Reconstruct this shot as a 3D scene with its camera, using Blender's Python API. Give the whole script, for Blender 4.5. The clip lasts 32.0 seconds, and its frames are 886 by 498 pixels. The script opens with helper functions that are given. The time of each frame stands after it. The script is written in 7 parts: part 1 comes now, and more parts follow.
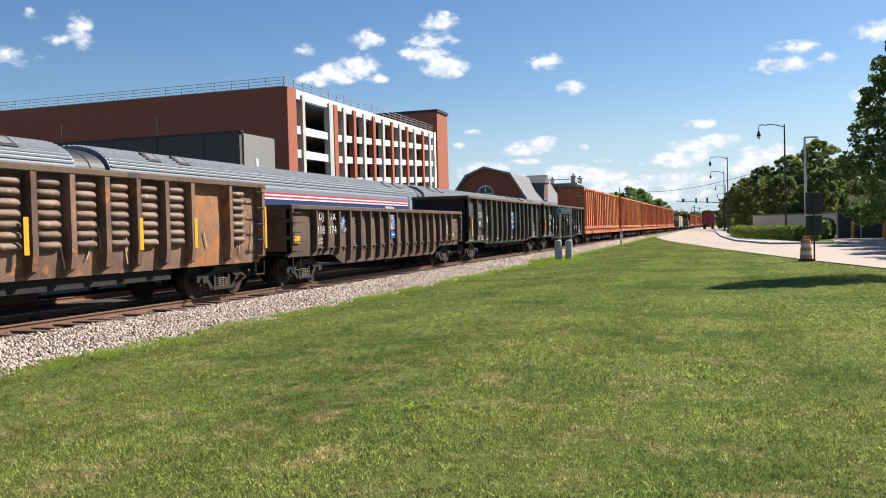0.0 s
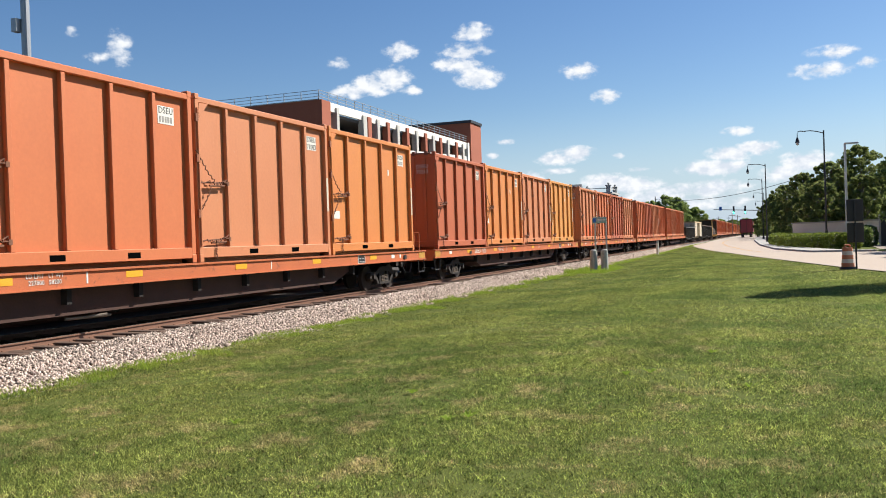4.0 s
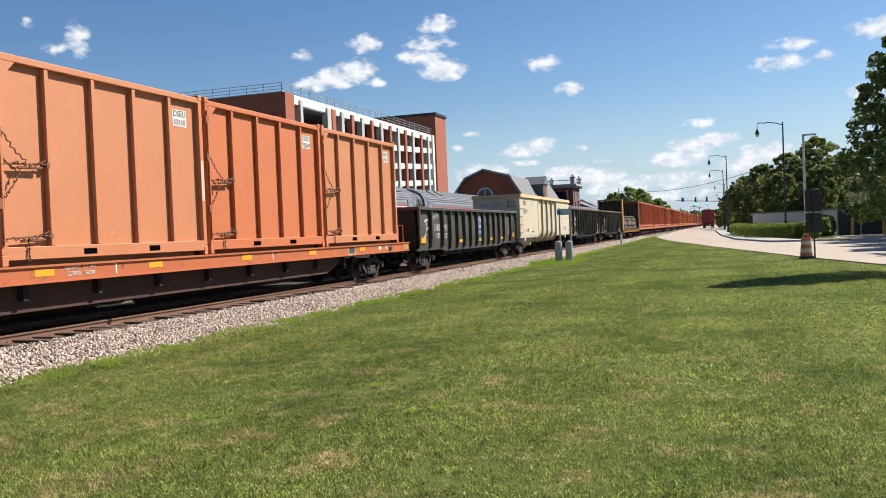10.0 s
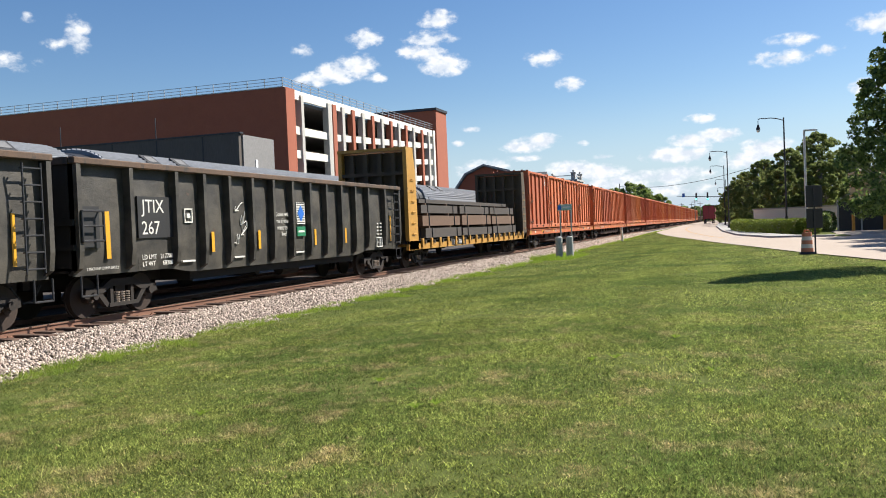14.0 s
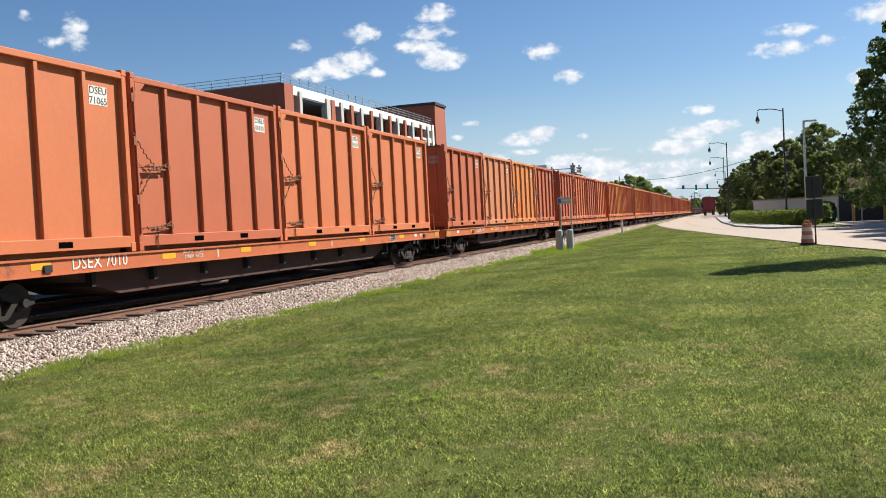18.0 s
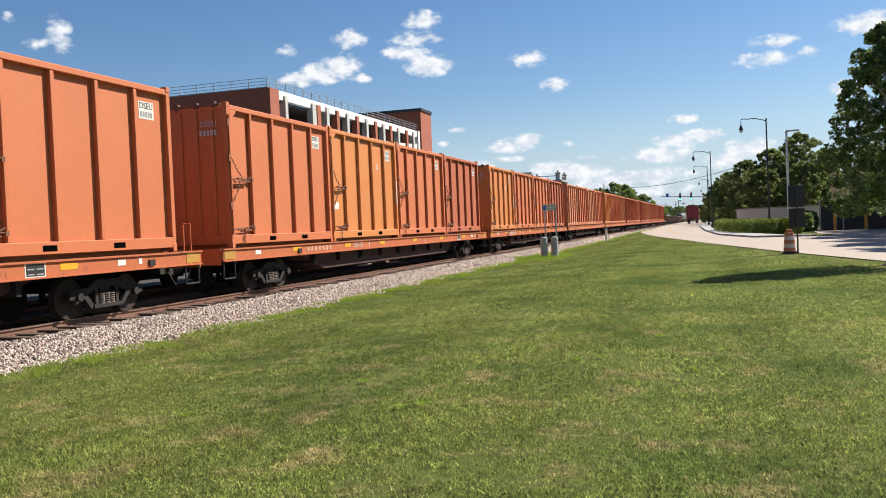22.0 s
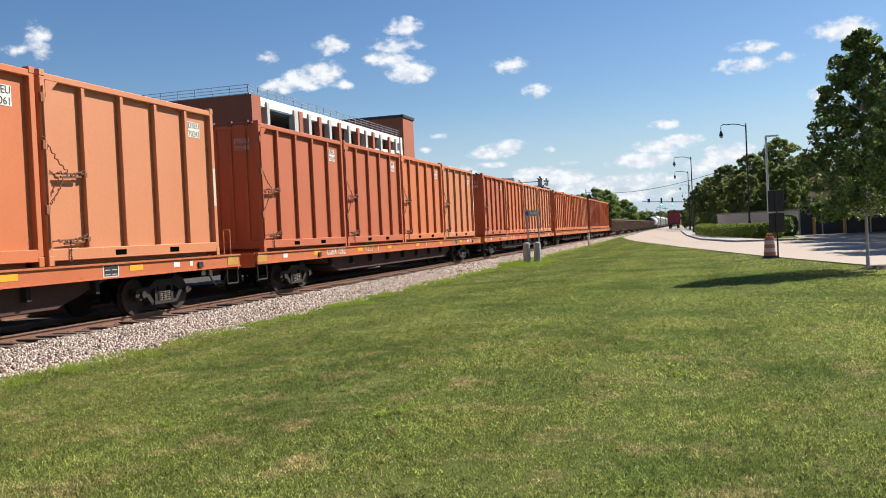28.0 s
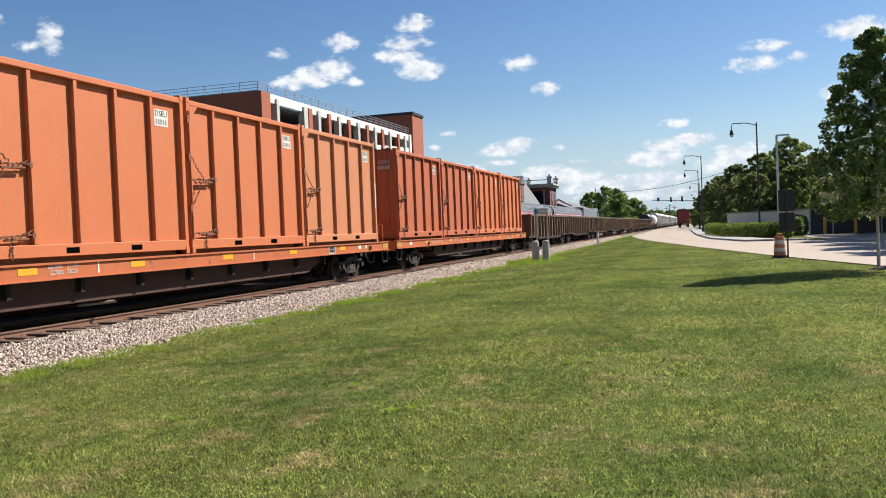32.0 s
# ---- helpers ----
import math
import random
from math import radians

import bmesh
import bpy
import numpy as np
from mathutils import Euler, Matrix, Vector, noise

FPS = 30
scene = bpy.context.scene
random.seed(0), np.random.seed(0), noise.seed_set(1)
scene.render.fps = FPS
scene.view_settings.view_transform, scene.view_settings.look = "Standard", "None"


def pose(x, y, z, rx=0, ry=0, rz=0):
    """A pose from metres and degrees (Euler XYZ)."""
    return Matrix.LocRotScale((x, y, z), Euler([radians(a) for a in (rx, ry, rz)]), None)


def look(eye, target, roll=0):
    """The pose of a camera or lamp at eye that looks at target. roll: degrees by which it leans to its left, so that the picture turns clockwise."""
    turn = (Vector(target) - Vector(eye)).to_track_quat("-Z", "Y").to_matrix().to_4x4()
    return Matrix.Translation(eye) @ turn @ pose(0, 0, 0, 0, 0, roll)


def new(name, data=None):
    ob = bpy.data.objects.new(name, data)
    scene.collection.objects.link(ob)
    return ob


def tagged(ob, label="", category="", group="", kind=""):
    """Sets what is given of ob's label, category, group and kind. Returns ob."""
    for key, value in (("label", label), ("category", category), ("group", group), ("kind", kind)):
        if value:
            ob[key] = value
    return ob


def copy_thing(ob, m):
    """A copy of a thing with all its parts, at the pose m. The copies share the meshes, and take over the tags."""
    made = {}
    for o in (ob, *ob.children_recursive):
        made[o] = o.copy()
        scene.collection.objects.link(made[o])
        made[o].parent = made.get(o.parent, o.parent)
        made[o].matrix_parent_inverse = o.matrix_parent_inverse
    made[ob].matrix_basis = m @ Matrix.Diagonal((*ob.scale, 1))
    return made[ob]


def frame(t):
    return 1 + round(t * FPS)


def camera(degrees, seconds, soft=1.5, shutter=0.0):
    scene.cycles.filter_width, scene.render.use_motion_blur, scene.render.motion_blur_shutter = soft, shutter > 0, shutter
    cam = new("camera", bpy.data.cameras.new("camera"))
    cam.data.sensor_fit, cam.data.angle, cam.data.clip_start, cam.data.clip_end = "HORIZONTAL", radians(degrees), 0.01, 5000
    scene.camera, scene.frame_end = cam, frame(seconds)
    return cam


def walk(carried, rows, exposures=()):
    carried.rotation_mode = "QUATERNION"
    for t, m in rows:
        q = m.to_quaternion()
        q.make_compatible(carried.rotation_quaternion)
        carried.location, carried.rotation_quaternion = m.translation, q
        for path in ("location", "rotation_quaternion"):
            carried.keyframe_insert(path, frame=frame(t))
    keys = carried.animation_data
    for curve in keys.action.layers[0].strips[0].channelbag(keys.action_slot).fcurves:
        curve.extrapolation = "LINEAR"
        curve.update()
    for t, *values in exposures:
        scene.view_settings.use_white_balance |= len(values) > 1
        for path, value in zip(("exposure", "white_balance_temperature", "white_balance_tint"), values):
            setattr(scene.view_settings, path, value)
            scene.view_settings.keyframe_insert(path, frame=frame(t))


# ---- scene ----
# ---- camera ----
EYE = 1.62
cam = camera(55.19, 32.0, soft=1.0)
VIEW = [(0, 18.49, -1.25, 1.46), (0.5, 19.10, -1.54, 1.05), (1, 19.53, -1.75, 1.36), (1.5, 19.32, -1.70, 1.48), (2, 18.93, -1.78, 1.35), (2.5, 18.88, -1.66, 1.92), (4.5, 21.07, 0.19, 1.75), (5, 19.93, 0.64, 1.66), (5.5, 19.40, 0.56, 2.08), (6, 19.12, 0.62, 2.05), (6.5, 18.96, 0.54, 2.10), (7, 18.71, 0.29, 2.17), (7.5, 18.43, 0.15, 2.15), (8, 18.32, -0.07, 2.24), (8.5, 18.37, -0.46, 2.44), (9, 18.39, -0.84, 2.54), (9.5, 18.35, -0.93, 2.53), (10, 18.49, -1.05, 2.34), (10.5, 18.70, -1.11, 2.06), (11, 18.85, -1.02, 1.93), (11.5, 18.84, -0.95, 2.18), (12, 18.73, -0.98, 2.33), (12.5, 18.64, -1.07, 2.26), (13, 18.50, -1.20, 2.29), (13.5, 18.44, -1.35, 2.32), (14, 18.53, -1.36, 2.30), (14.5, 18.52, -1.47, 2.32), (16.5, 18.51, -1.83, 2.60), (17, 18.57, -1.95, 2.62), (17.5, 18.63, -1.92, 2.70), (18, 18.53, -1.74, 2.86), (18.5, 18.23, -1.49, 3.00), (19, 18.11, -1.56, 2.98), (19.5, 18.09, -1.66, 2.87), (20, 18.05, -1.58, 2.97), (20.5, 17.89, -1.66, 2.76), (21, 17.78, -1.75, 2.51), (21.5, 17.60, -1.59, 2.45), (22, 17.52, -1.37, 2.42), (22.5, 17.42, -1.33, 2.59), (23, 17.15, -1.33, 2.62), (23.5, 16.96, -1.36, 2.40), (24, 16.99, -1.46, 2.21), (24.5, 16.98, -1.60, 2.22), (25, 16.90, -1.56, 2.34), (25.5, 16.96, -1.44, 2.46), (27.5, 16.64, -0.81, 2.47), (28, 16.36, -1.01, 2.70), (28.5, 16.16, -1.04, 2.86), (29, 16.32, -0.93, 2.52), (29.5, 16.52, -0.96, 2.03), (30, 16.67, -0.99, 2.04), (30.5, 16.85, -0.99, 2.11), (31, 16.81, -0.80, 2.30), (31.5, 16.81, -0.85, 2.36), (32, 16.95, -1.15, 2.35)]
walk(cam, [(t, pose(0, 0, EYE, 90 + pitch, roll, yaw)) for t, yaw, pitch, roll in VIEW],
     exposures=[(0, 1.02), (2.5, 1.0), (5, 0.90), (8, 0.89), (12, 0.89), (13, 0.87), (14, 1.02), (17, 0.91), (32, 0.89)])

# ---- world, sun, exposure ----
SUN_WAY = Vector((0.69, 0.725, 0)).normalized()
SUN_EL = 43.0


def sky():
    world = bpy.data.worlds.new("sky")
    scene.world = world
    world.use_nodes = True
    nt = world.node_tree
    nt.nodes.clear()
    N, L = nt.nodes.new, nt.links.new
    out, bg = N("ShaderNodeOutputWorld"), N("ShaderNodeBackground")
    tex = N("ShaderNodeTexSky")
    tex.sky_type, tex.sun_disc = "NISHITA", False
    tex.sun_elevation = radians(SUN_EL)
    tex.sun_rotation = math.atan2(SUN_WAY.x, SUN_WAY.y)
    tex.air_density, tex.dust_density, tex.ozone_density = 1.0, 0.3, 2.5
    coord = N("ShaderNodeTexCoord")
    # fair-weather cumulus: azimuth, elevation, half width, half height in degrees, and density
    clouds = [(-41.3, 12.7, .9, 1.1, .8), (-42.5, 12.1, .9, .4, .6), (-45.3, 11.0, 1.9, .6, .6), (-44.0, 13.6, .5, .3, .5), (-26.6, 10.2, 1.5, .5, 1), (-25.2, 10.6, 1.6, .7, 1.2), (-23.9, 11.0, 1.5, .8, 1.2), (-22.6, 10.2, .9, .35, .9), (-23.2, 12.7, 1.3, .6, .9), (-27.4, 12.0, .8, .4, .5),
              (-18.4, 13.8, 1.4, .55, 1), (-18.9, 12.6, 1.9, .55, .9), (-20.0, 11.8, 1.3, .5, .9), (-18.9, 11.6, 1.3, .6, 1.1), (-18.0, 10.9, 1.7, .7, 1.2), (-11.4, 11.0, 1.4, .55, .9), (-9.6, 9.2, 1.1, .45, .9), (4.1, 10.7, 1.6, .4, .8), (3.6, 9.7, 2.0, .5, .8), (6.2, 9.9, .9, .35, .7), (9.2, 11.1, 2.0, .65, 1.2), (8.2, 7.4, 1.1, .6, 1),
              (-16.3, 6.6, .7, .22, .8), (-17.2, 5.7, .6, .22, .8), (-12.9, 5.3, 1.6, .5, 1.1), (-11.8, 5.6, 1.5, .5, 1.1), (-9.0, 5.3, .6, .2, .6), (-1.4, 6.4, 1.1, .32, .8), (-1.9, 5.0, 1.7, .55, 1.1), (-.4, 5.3, 1.6, .5, 1.1), (-2.9, 4.2, 2.4, .6, 1.2), (-9.6, 3.6, 2.1, .6, 1.1), (-8.0, 3.3, 2.2, .6, 1.1), (-7.7, 4.3, .8, .22, .6),
              (-6.7, 2.6, 2.8, .6, 1), (2.5, 4.2, 1.9, .7, 1.1), (1.3, 3.6, 1.7, .6, 1.1), (-3.2, 2.9, 3.0, .6, 1), (-13.0, 4.5, 1.3, .25, .8), (-15.6, 3.9, 2.0, .7, 1), (-4.5, 1.9, 4.5, .45, .8), (-13.5, 3.4, 2.2, .35, .8)]
    warp = N("ShaderNodeTexNoise")
    warp.inputs["Scale"].default_value, warp.inputs["Detail"].default_value = 62, 9
    warp.inputs["Roughness"].default_value = 0.56
    flat = N("ShaderNodeMapping")
    flat.inputs["Scale"].default_value = (1, 1, 1.5)
    L(coord.outputs["Generated"], flat.inputs["Vector"])
    L(flat.outputs[0], warp.inputs["Vector"])
    total = None
    for az, el, w, h, dense in clouds:
        a, e = radians(az), radians(el)
        mp = N("ShaderNodeMapping")
        mp.vector_type = "TEXTURE"
        # the cloud's own axes: across, up, away
        m = Matrix(((math.cos(a), -math.sin(e) * math.sin(a), math.cos(e) * math.sin(a)),
                    (-math.sin(a), -math.sin(e) * math.cos(a), math.cos(e) * math.cos(a)),
                    (0, math.cos(e), math.sin(e))))
        mp.inputs["Location"].default_value = m @ Vector((0, 0, 1))
        mp.inputs["Rotation"].default_value = m.to_euler()
        mp.inputs["Scale"].default_value = (radians(w) * 1.12, radians(h) * 1.2, 0.4)
        L(coord.outputs["Generated"], mp.inputs["Vector"])
        ln = N("ShaderNodeVectorMath")
        ln.operation = "LENGTH"
        L(mp.outputs[0], ln.inputs[0])
        inv = N("ShaderNodeMath")
        inv.operation, inv.use_clamp = "MULTIPLY_ADD", True
        L(ln.outputs["Value"], inv.inputs[0])
        inv.inputs[1].default_value, inv.inputs[2].default_value = -dense, dense
        if total is None:
            total = inv
        else:
            mx = N("ShaderNodeMath")
            mx.operation = "MAXIMUM"
            L(total.outputs[0], mx.inputs[0])
            L(inv.outputs[0], mx.inputs[1])
            total = mx
    add = N("ShaderNodeMath")
    add.operation = "MULTIPLY_ADD"
    L(warp.outputs["Fac"], add.inputs[0])
    add.inputs[1].default_value = 1.9
    L(total.outputs[0], add.inputs[2])
    ramp = N("ShaderNodeMapRange")
    ramp.interpolation_type = "SMOOTHSTEP"
    ramp.inputs["From Min"].default_value, ramp.inputs["From Max"].default_value = 1.0, 1.72
    L(add.outputs[0], ramp.inputs["Value"])
    some = N("ShaderNodeMath")
    some.operation, some.use_clamp = "MULTIPLY", True
    L(total.outputs[0], some.inputs[0])
    some.inputs[1].default_value = 6.0
    fac = N("ShaderNodeMath")
    fac.operation = "MULTIPLY"
    L(ramp.outputs[0], fac.inputs[0])
    L(some.outputs[0], fac.inputs[1])
    mix = N("ShaderNodeMix")
    mix.data_type = "RGBA"
    L(fac.outputs[0], mix.inputs["Factor"])
    blue = N("ShaderNodeHueSaturation")
    blue.inputs["Hue"].default_value, blue.inputs["Saturation"].default_value, blue.inputs["Value"].default_value = 0.506, 1.22, 1.0
    L(tex.outputs[0], blue.inputs["Color"])
    # summer haze all round the horizon
    up, low, haze = N("ShaderNodeSeparateXYZ"), N("ShaderNodeMapRange"), N("ShaderNodeMix")
    L(coord.outputs["Generated"], up.inputs[0])
    low.interpolation_type = "SMOOTHSTEP"
    low.inputs["From Min"].default_value, low.inputs["From Max"].default_value = 0.16, -0.02
    low.inputs["To Max"].default_value = 0.92
    L(up.outputs["Z"], low.inputs["Value"])
    haze.data_type = "RGBA"
    haze.inputs["B"].default_value = (4.7, 5.9, 7.5, 1)
    L(low.outputs[0], haze.inputs["Factor"])
    L(blue.outputs[0], haze.inputs["A"])
    L(haze.outputs["Result"], mix.inputs["A"])
    # the clouds' undersides are greyer than their lit tops
    lift, over, side, tone = N("ShaderNodeVectorMath"), N("ShaderNodeTexNoise"), N("ShaderNodeMath"), N("ShaderNodeMapRange")
    lift.operation, side.operation = "ADD", "SUBTRACT"
    lift.inputs[1].default_value = (0, 0, 0.011)
    L(flat.outputs[0], lift.inputs[0])
    L(lift.outputs[0], over.inputs["Vector"])
    over.inputs["Scale"].default_value, over.inputs["Detail"].default_value = 75, 3
    L(over.outputs["Fac"], side.inputs[0])
    L(warp.outputs["Fac"], side.inputs[1])
    tone.inputs["From Min"].default_value, tone.inputs["From Max"].default_value = -0.14, 0.14
    L(side.outputs[0], tone.inputs["Value"])
    puff = N("ShaderNodeMix")
    puff.data_type = "RGBA"
    puff.inputs["A"].default_value, puff.inputs["B"].default_value = (9.0, 9.2, 9.5, 1), (6.8, 7.4, 8.3, 1)
    L(tone.outputs[0], puff.inputs["Factor"])
    L(puff.outputs["Result"], mix.inputs["B"])
    L(mix.outputs["Result"], bg.inputs["Color"])
    bg.inputs["Strength"].default_value = 0.057
    L(bg.outputs[0], out.inputs[0])


sky()
sun = bpy.data.lights.new("sun", "SUN")
sun.energy, sun.angle, sun.color = 5.0, radians(0.53), (1.0, 0.95, 0.86)
way = Vector((SUN_WAY.x * math.cos(radians(SUN_EL)), SUN_WAY.y * math.cos(radians(SUN_EL)), math.sin(radians(SUN_EL))))
new("sun", sun).matrix_world = look(way * 300, (0, 0, 0))


# ---- materials ----
TONE = 0.80  # all paints and soils sit this much below fresh samples


def mat(name, base, second=None, rough=0.6, metal=0.0, scale=3.0, fine=40.0, bump=0.15, mixed=0.5, third=None, third_at=0.62, stretch=(1, 1, 1), vary=0.0, spec=0.5, grained=1.0, dent=0.0):
    """Paint, stone, soil: a base colour broken up by a second at a large scale, grain at a small one, and patches of a third (rust, dust)."""
    m = bpy.data.materials.new(name)
    m.use_nodes = True
    nt = m.node_tree
    N, L = nt.nodes.new, nt.links.new
    b = nt.nodes["Principled BSDF"]
    b.inputs["Roughness"].default_value, b.inputs["Metallic"].default_value = rough, metal
    b.inputs["Specular IOR Level"].default_value = spec
    second = second or tuple(c * 0.75 for c in base)
    base, second = tuple(c * TONE for c in base), tuple(c * TONE for c in second)
    third = third and tuple(c * TONE for c in third)
    coord, mp = N("ShaderNodeTexCoord"), N("ShaderNodeMapping")
    mp.inputs["Scale"].default_value = stretch
    info = N("ShaderNodeObjectInfo")
    off = N("ShaderNodeVectorMath")
    off.operation = "MULTIPLY_ADD"
    off.inputs[1].default_value = (37, 53, 71)
    L(info.outputs["Random"], off.inputs[0])
    L(coord.outputs["Object"], off.inputs[2])
    L(off.outputs[0], mp.inputs["Vector"])
    big, small = N("ShaderNodeTexNoise"), N("ShaderNodeTexNoise")
    big.inputs["Scale"].default_value, big.inputs["Detail"].default_value = scale, 6
    big.inputs["Roughness"].default_value = 0.65
    small.inputs["Scale"].default_value, small.inputs["Detail"].default_value = fine, 4
    L(mp.outputs[0], big.inputs["Vector"])
    L(mp.outputs[0], small.inputs["Vector"])
    r1 = N("ShaderNodeMapRange")
    r1.inputs["From Min"].default_value, r1.inputs["From Max"].default_value = 0.35, 0.68
    r1.inputs["To Max"].default_value = mixed
    L(big.outputs["Fac"], r1.inputs["Value"])
    m1 = N("ShaderNodeMix")
    m1.data_type = "RGBA"
    m1.inputs["A"].default_value, m1.inputs["B"].default_value = (*base, 1), (*second, 1)
    L(r1.outputs[0], m1.inputs["Factor"])
    last = m1
    if third:
        spots = N("ShaderNodeTexNoise")
        spots.inputs["Scale"].default_value, spots.inputs["Detail"].default_value = scale * 2.3, 8
        spots.inputs["Roughness"].default_value = 0.7
        L(mp.outputs[0], spots.inputs["Vector"])
        r2 = N("ShaderNodeMapRange")
        r2.inputs["From Min"].default_value, r2.inputs["From Max"].default_value = third_at, third_at + 0.08
        L(spots.outputs["Fac"], r2.inputs["Value"])
        m2 = N("ShaderNodeMix")
        m2.data_type = "RGBA"
        m2.inputs["B"].default_value = (*third, 1)
        L(last.outputs["Result"], m2.inputs["A"])
        L(r2.outputs[0], m2.inputs["Factor"])
        last = m2
    grain = N("ShaderNodeMapRange")
    grain.inputs["From Min"].default_value, grain.inputs["From Max"].default_value = 0.3, 0.7
    grain.inputs["To Min"].default_value, grain.inputs["To Max"].default_value = 1 - 0.14 * grained, 1 + 0.12 * grained
    L(small.outputs["Fac"], grain.inputs["Value"])
    tint = N("ShaderNodeMath")
    tint.operation = "MULTIPLY_ADD"
    L(info.outputs["Random"], tint.inputs[0])
    tint.inputs[1].default_value, tint.inputs[2].default_value = vary, 1 - vary / 2
    mul = N("ShaderNodeMath")
    mul.operation = "MULTIPLY"
    L(grain.outputs[0], mul.inputs[0])
    L(tint.outputs[0], mul.inputs[1])
    m3 = N("ShaderNodeVectorMath")
    m3.operation = "SCALE"
    L(last.outputs["Result"], m3.inputs[0])
    L(mul.outputs[0], m3.inputs["Scale"])
    L(m3.outputs[0], b.inputs["Base Color"])
    if bump:
        bp = N("ShaderNodeBump")
        bp.inputs["Strength"].default_value, bp.inputs["Distance"].default_value = bump, 0.02
        L(small.outputs["Fac"], bp.inputs["Height"])
        if dent:
            # sheet metal is never quite flat
            dp = N("ShaderNodeBump")
            dp.inputs["Strength"].default_value, dp.inputs["Distance"].default_value = dent, 0.12
            L(big.outputs["Fac"], dp.inputs["Height"])
            L(dp.outputs[0], bp.inputs["Normal"])
        L(bp.outputs[0], b.inputs["Normal"])
    return m


def glow(name, colour, power):
    m = bpy.data.materials.new(name)
    m.use_nodes = True
    b = m.node_tree.nodes["Principled BSDF"]
    b.inputs["Base Color"].default_value = (*colour, 1)
    b.inputs["Emission Color"].default_value, b.inputs["Emission Strength"].default_value = (*colour, 1), power
    return m


def lawn_material():
    m = mat("lawn", (0.145, 0.160, 0.046), (0.095, 0.125, 0.030), rough=0.95, scale=0.35, fine=60, bump=0.9, mixed=0.9, third=(0.28, 0.23, 0.10), third_at=0.60, spec=0.05)
    return m


M_LAWN = lawn_material()
M_ROAD = mat("road_concrete", (0.46, 0.37, 0.295), (0.40, 0.32, 0.26), rough=0.9, scale=0.25, fine=30, bump=0.2)
M_KERB = mat("kerb_concrete", (0.42, 0.40, 0.37), (0.33, 0.31, 0.29), rough=0.9)
M_BALLAST = mat("ballast_bed", (0.36, 0.31, 0.27), (0.24, 0.20, 0.17), rough=0.95, scale=4, fine=25, bump=1.0)
# old dirty ballast, with the shade under the trains added to its colour
M_BEDSHADE = mat("old_ballast_shaded", (0.045, 0.036, 0.030), (0.075, 0.055, 0.042), rough=0.95, scale=3, fine=25, bump=1.0)
M_TIE = mat("tie_wood", (0.125, 0.070, 0.047), (0.07, 0.044, 0.033), rough=0.9, scale=6, stretch=(1, 6, 6))
M_RAIL = mat("rail_steel", (0.27, 0.135, 0.085), (0.17, 0.085, 0.055), rough=0.7, metal=0.2, scale=3)
M_RAILTOP = mat("rail_worn", (0.55, 0.53, 0.50), rough=0.25, metal=1.0)
M_BRICK = mat("red_brick", (0.43, 0.130, 0.070), (0.35, 0.100, 0.056), rough=0.9, scale=0.6, fine=14, bump=0.3)
M_BRICK_DARK = mat("dark_brick", (0.26, 0.085, 0.06), (0.18, 0.06, 0.045), rough=0.9, scale=0.8, fine=14)
M_WHITE = mat("white_precast", (0.98, 0.94, 0.84), (0.90, 0.86, 0.76), rough=0.8, scale=0.4, fine=10, bump=0.05)
M_COLUMN = mat("cream_precast", (0.58, 0.56, 0.51), (0.50, 0.48, 0.44), rough=0.85, scale=0.6, fine=12, bump=0.05)
M_GREYCOL = mat("grey_precast", (0.48, 0.48, 0.46), (0.42, 0.42, 0.40), rough=0.85, scale=0.6, fine=12, bump=0.05)
# concrete darkened: the shade inside the garage is in the colour
M_DECKSHADE = mat("garage_deck_shaded", (0.16, 0.15, 0.14), (0.11, 0.10, 0.10), rough=0.9, scale=0.5)
# the same grey cladding twice: a shaded front colour and a sunlit side colour
M_GREYSHADE = mat("grey_panel_shaded", (0.150, 0.132, 0.115), (0.128, 0.114, 0.10), rough=0.85, scale=0.3, fine=8, bump=0.05, stretch=(4, 4, 0.3), spec=0.15)
M_GREYLIT = mat("grey_panel_lit", (0.27, 0.26, 0.25), (0.24, 0.23, 0.22), rough=0.6, scale=0.3, fine=8, bump=0.05)
M_SLATE = mat("roof_slate", (0.17, 0.17, 0.175), (0.12, 0.12, 0.13), rough=0.8, scale=1.2, fine=20)
M_STEEL_DARK = mat("dark_steel", (0.045, 0.045, 0.05), (0.03, 0.03, 0.032), rough=0.5, metal=0.3)
M_GALV = mat("galvanised", (0.45, 0.46, 0.47), (0.36, 0.37, 0.38), rough=0.45, metal=0.6)
M_BLACK = mat("black_paint", (0.018, 0.018, 0.02), (0.028, 0.026, 0.025), rough=0.55, scale=2)
M_GLASSDARK = mat("dark_glass", (0.02, 0.024, 0.03), (0.03, 0.03, 0.04), rough=0.08, bump=0, scale=1)
# the sky's reflection in the door glass is painted as a pale blue
M_SKYGLASS = mat("glass_sky_tint", (0.36, 0.41, 0.50), (0.30, 0.35, 0.44), rough=0.12, bump=0, scale=1)
M_SILVER = mat("stainless_steel", (0.25, 0.265, 0.30), (0.19, 0.205, 0.235), rough=0.6, metal=0.15, scale=0.5, fine=6, bump=0.02)
M_TRUCK = mat("truck_steel", (0.017, 0.012, 0.009), (0.036, 0.024, 0.017), rough=0.85, scale=4)
M_WHEEL = mat("wheel_steel", (0.060, 0.038, 0.028), (0.030, 0.022, 0.018), rough=0.7, metal=0.3, scale=5)
M_SPRING = mat("pale_spring_steel", (0.28, 0.22, 0.17), (0.15, 0.115, 0.09), rough=0.7, scale=8)
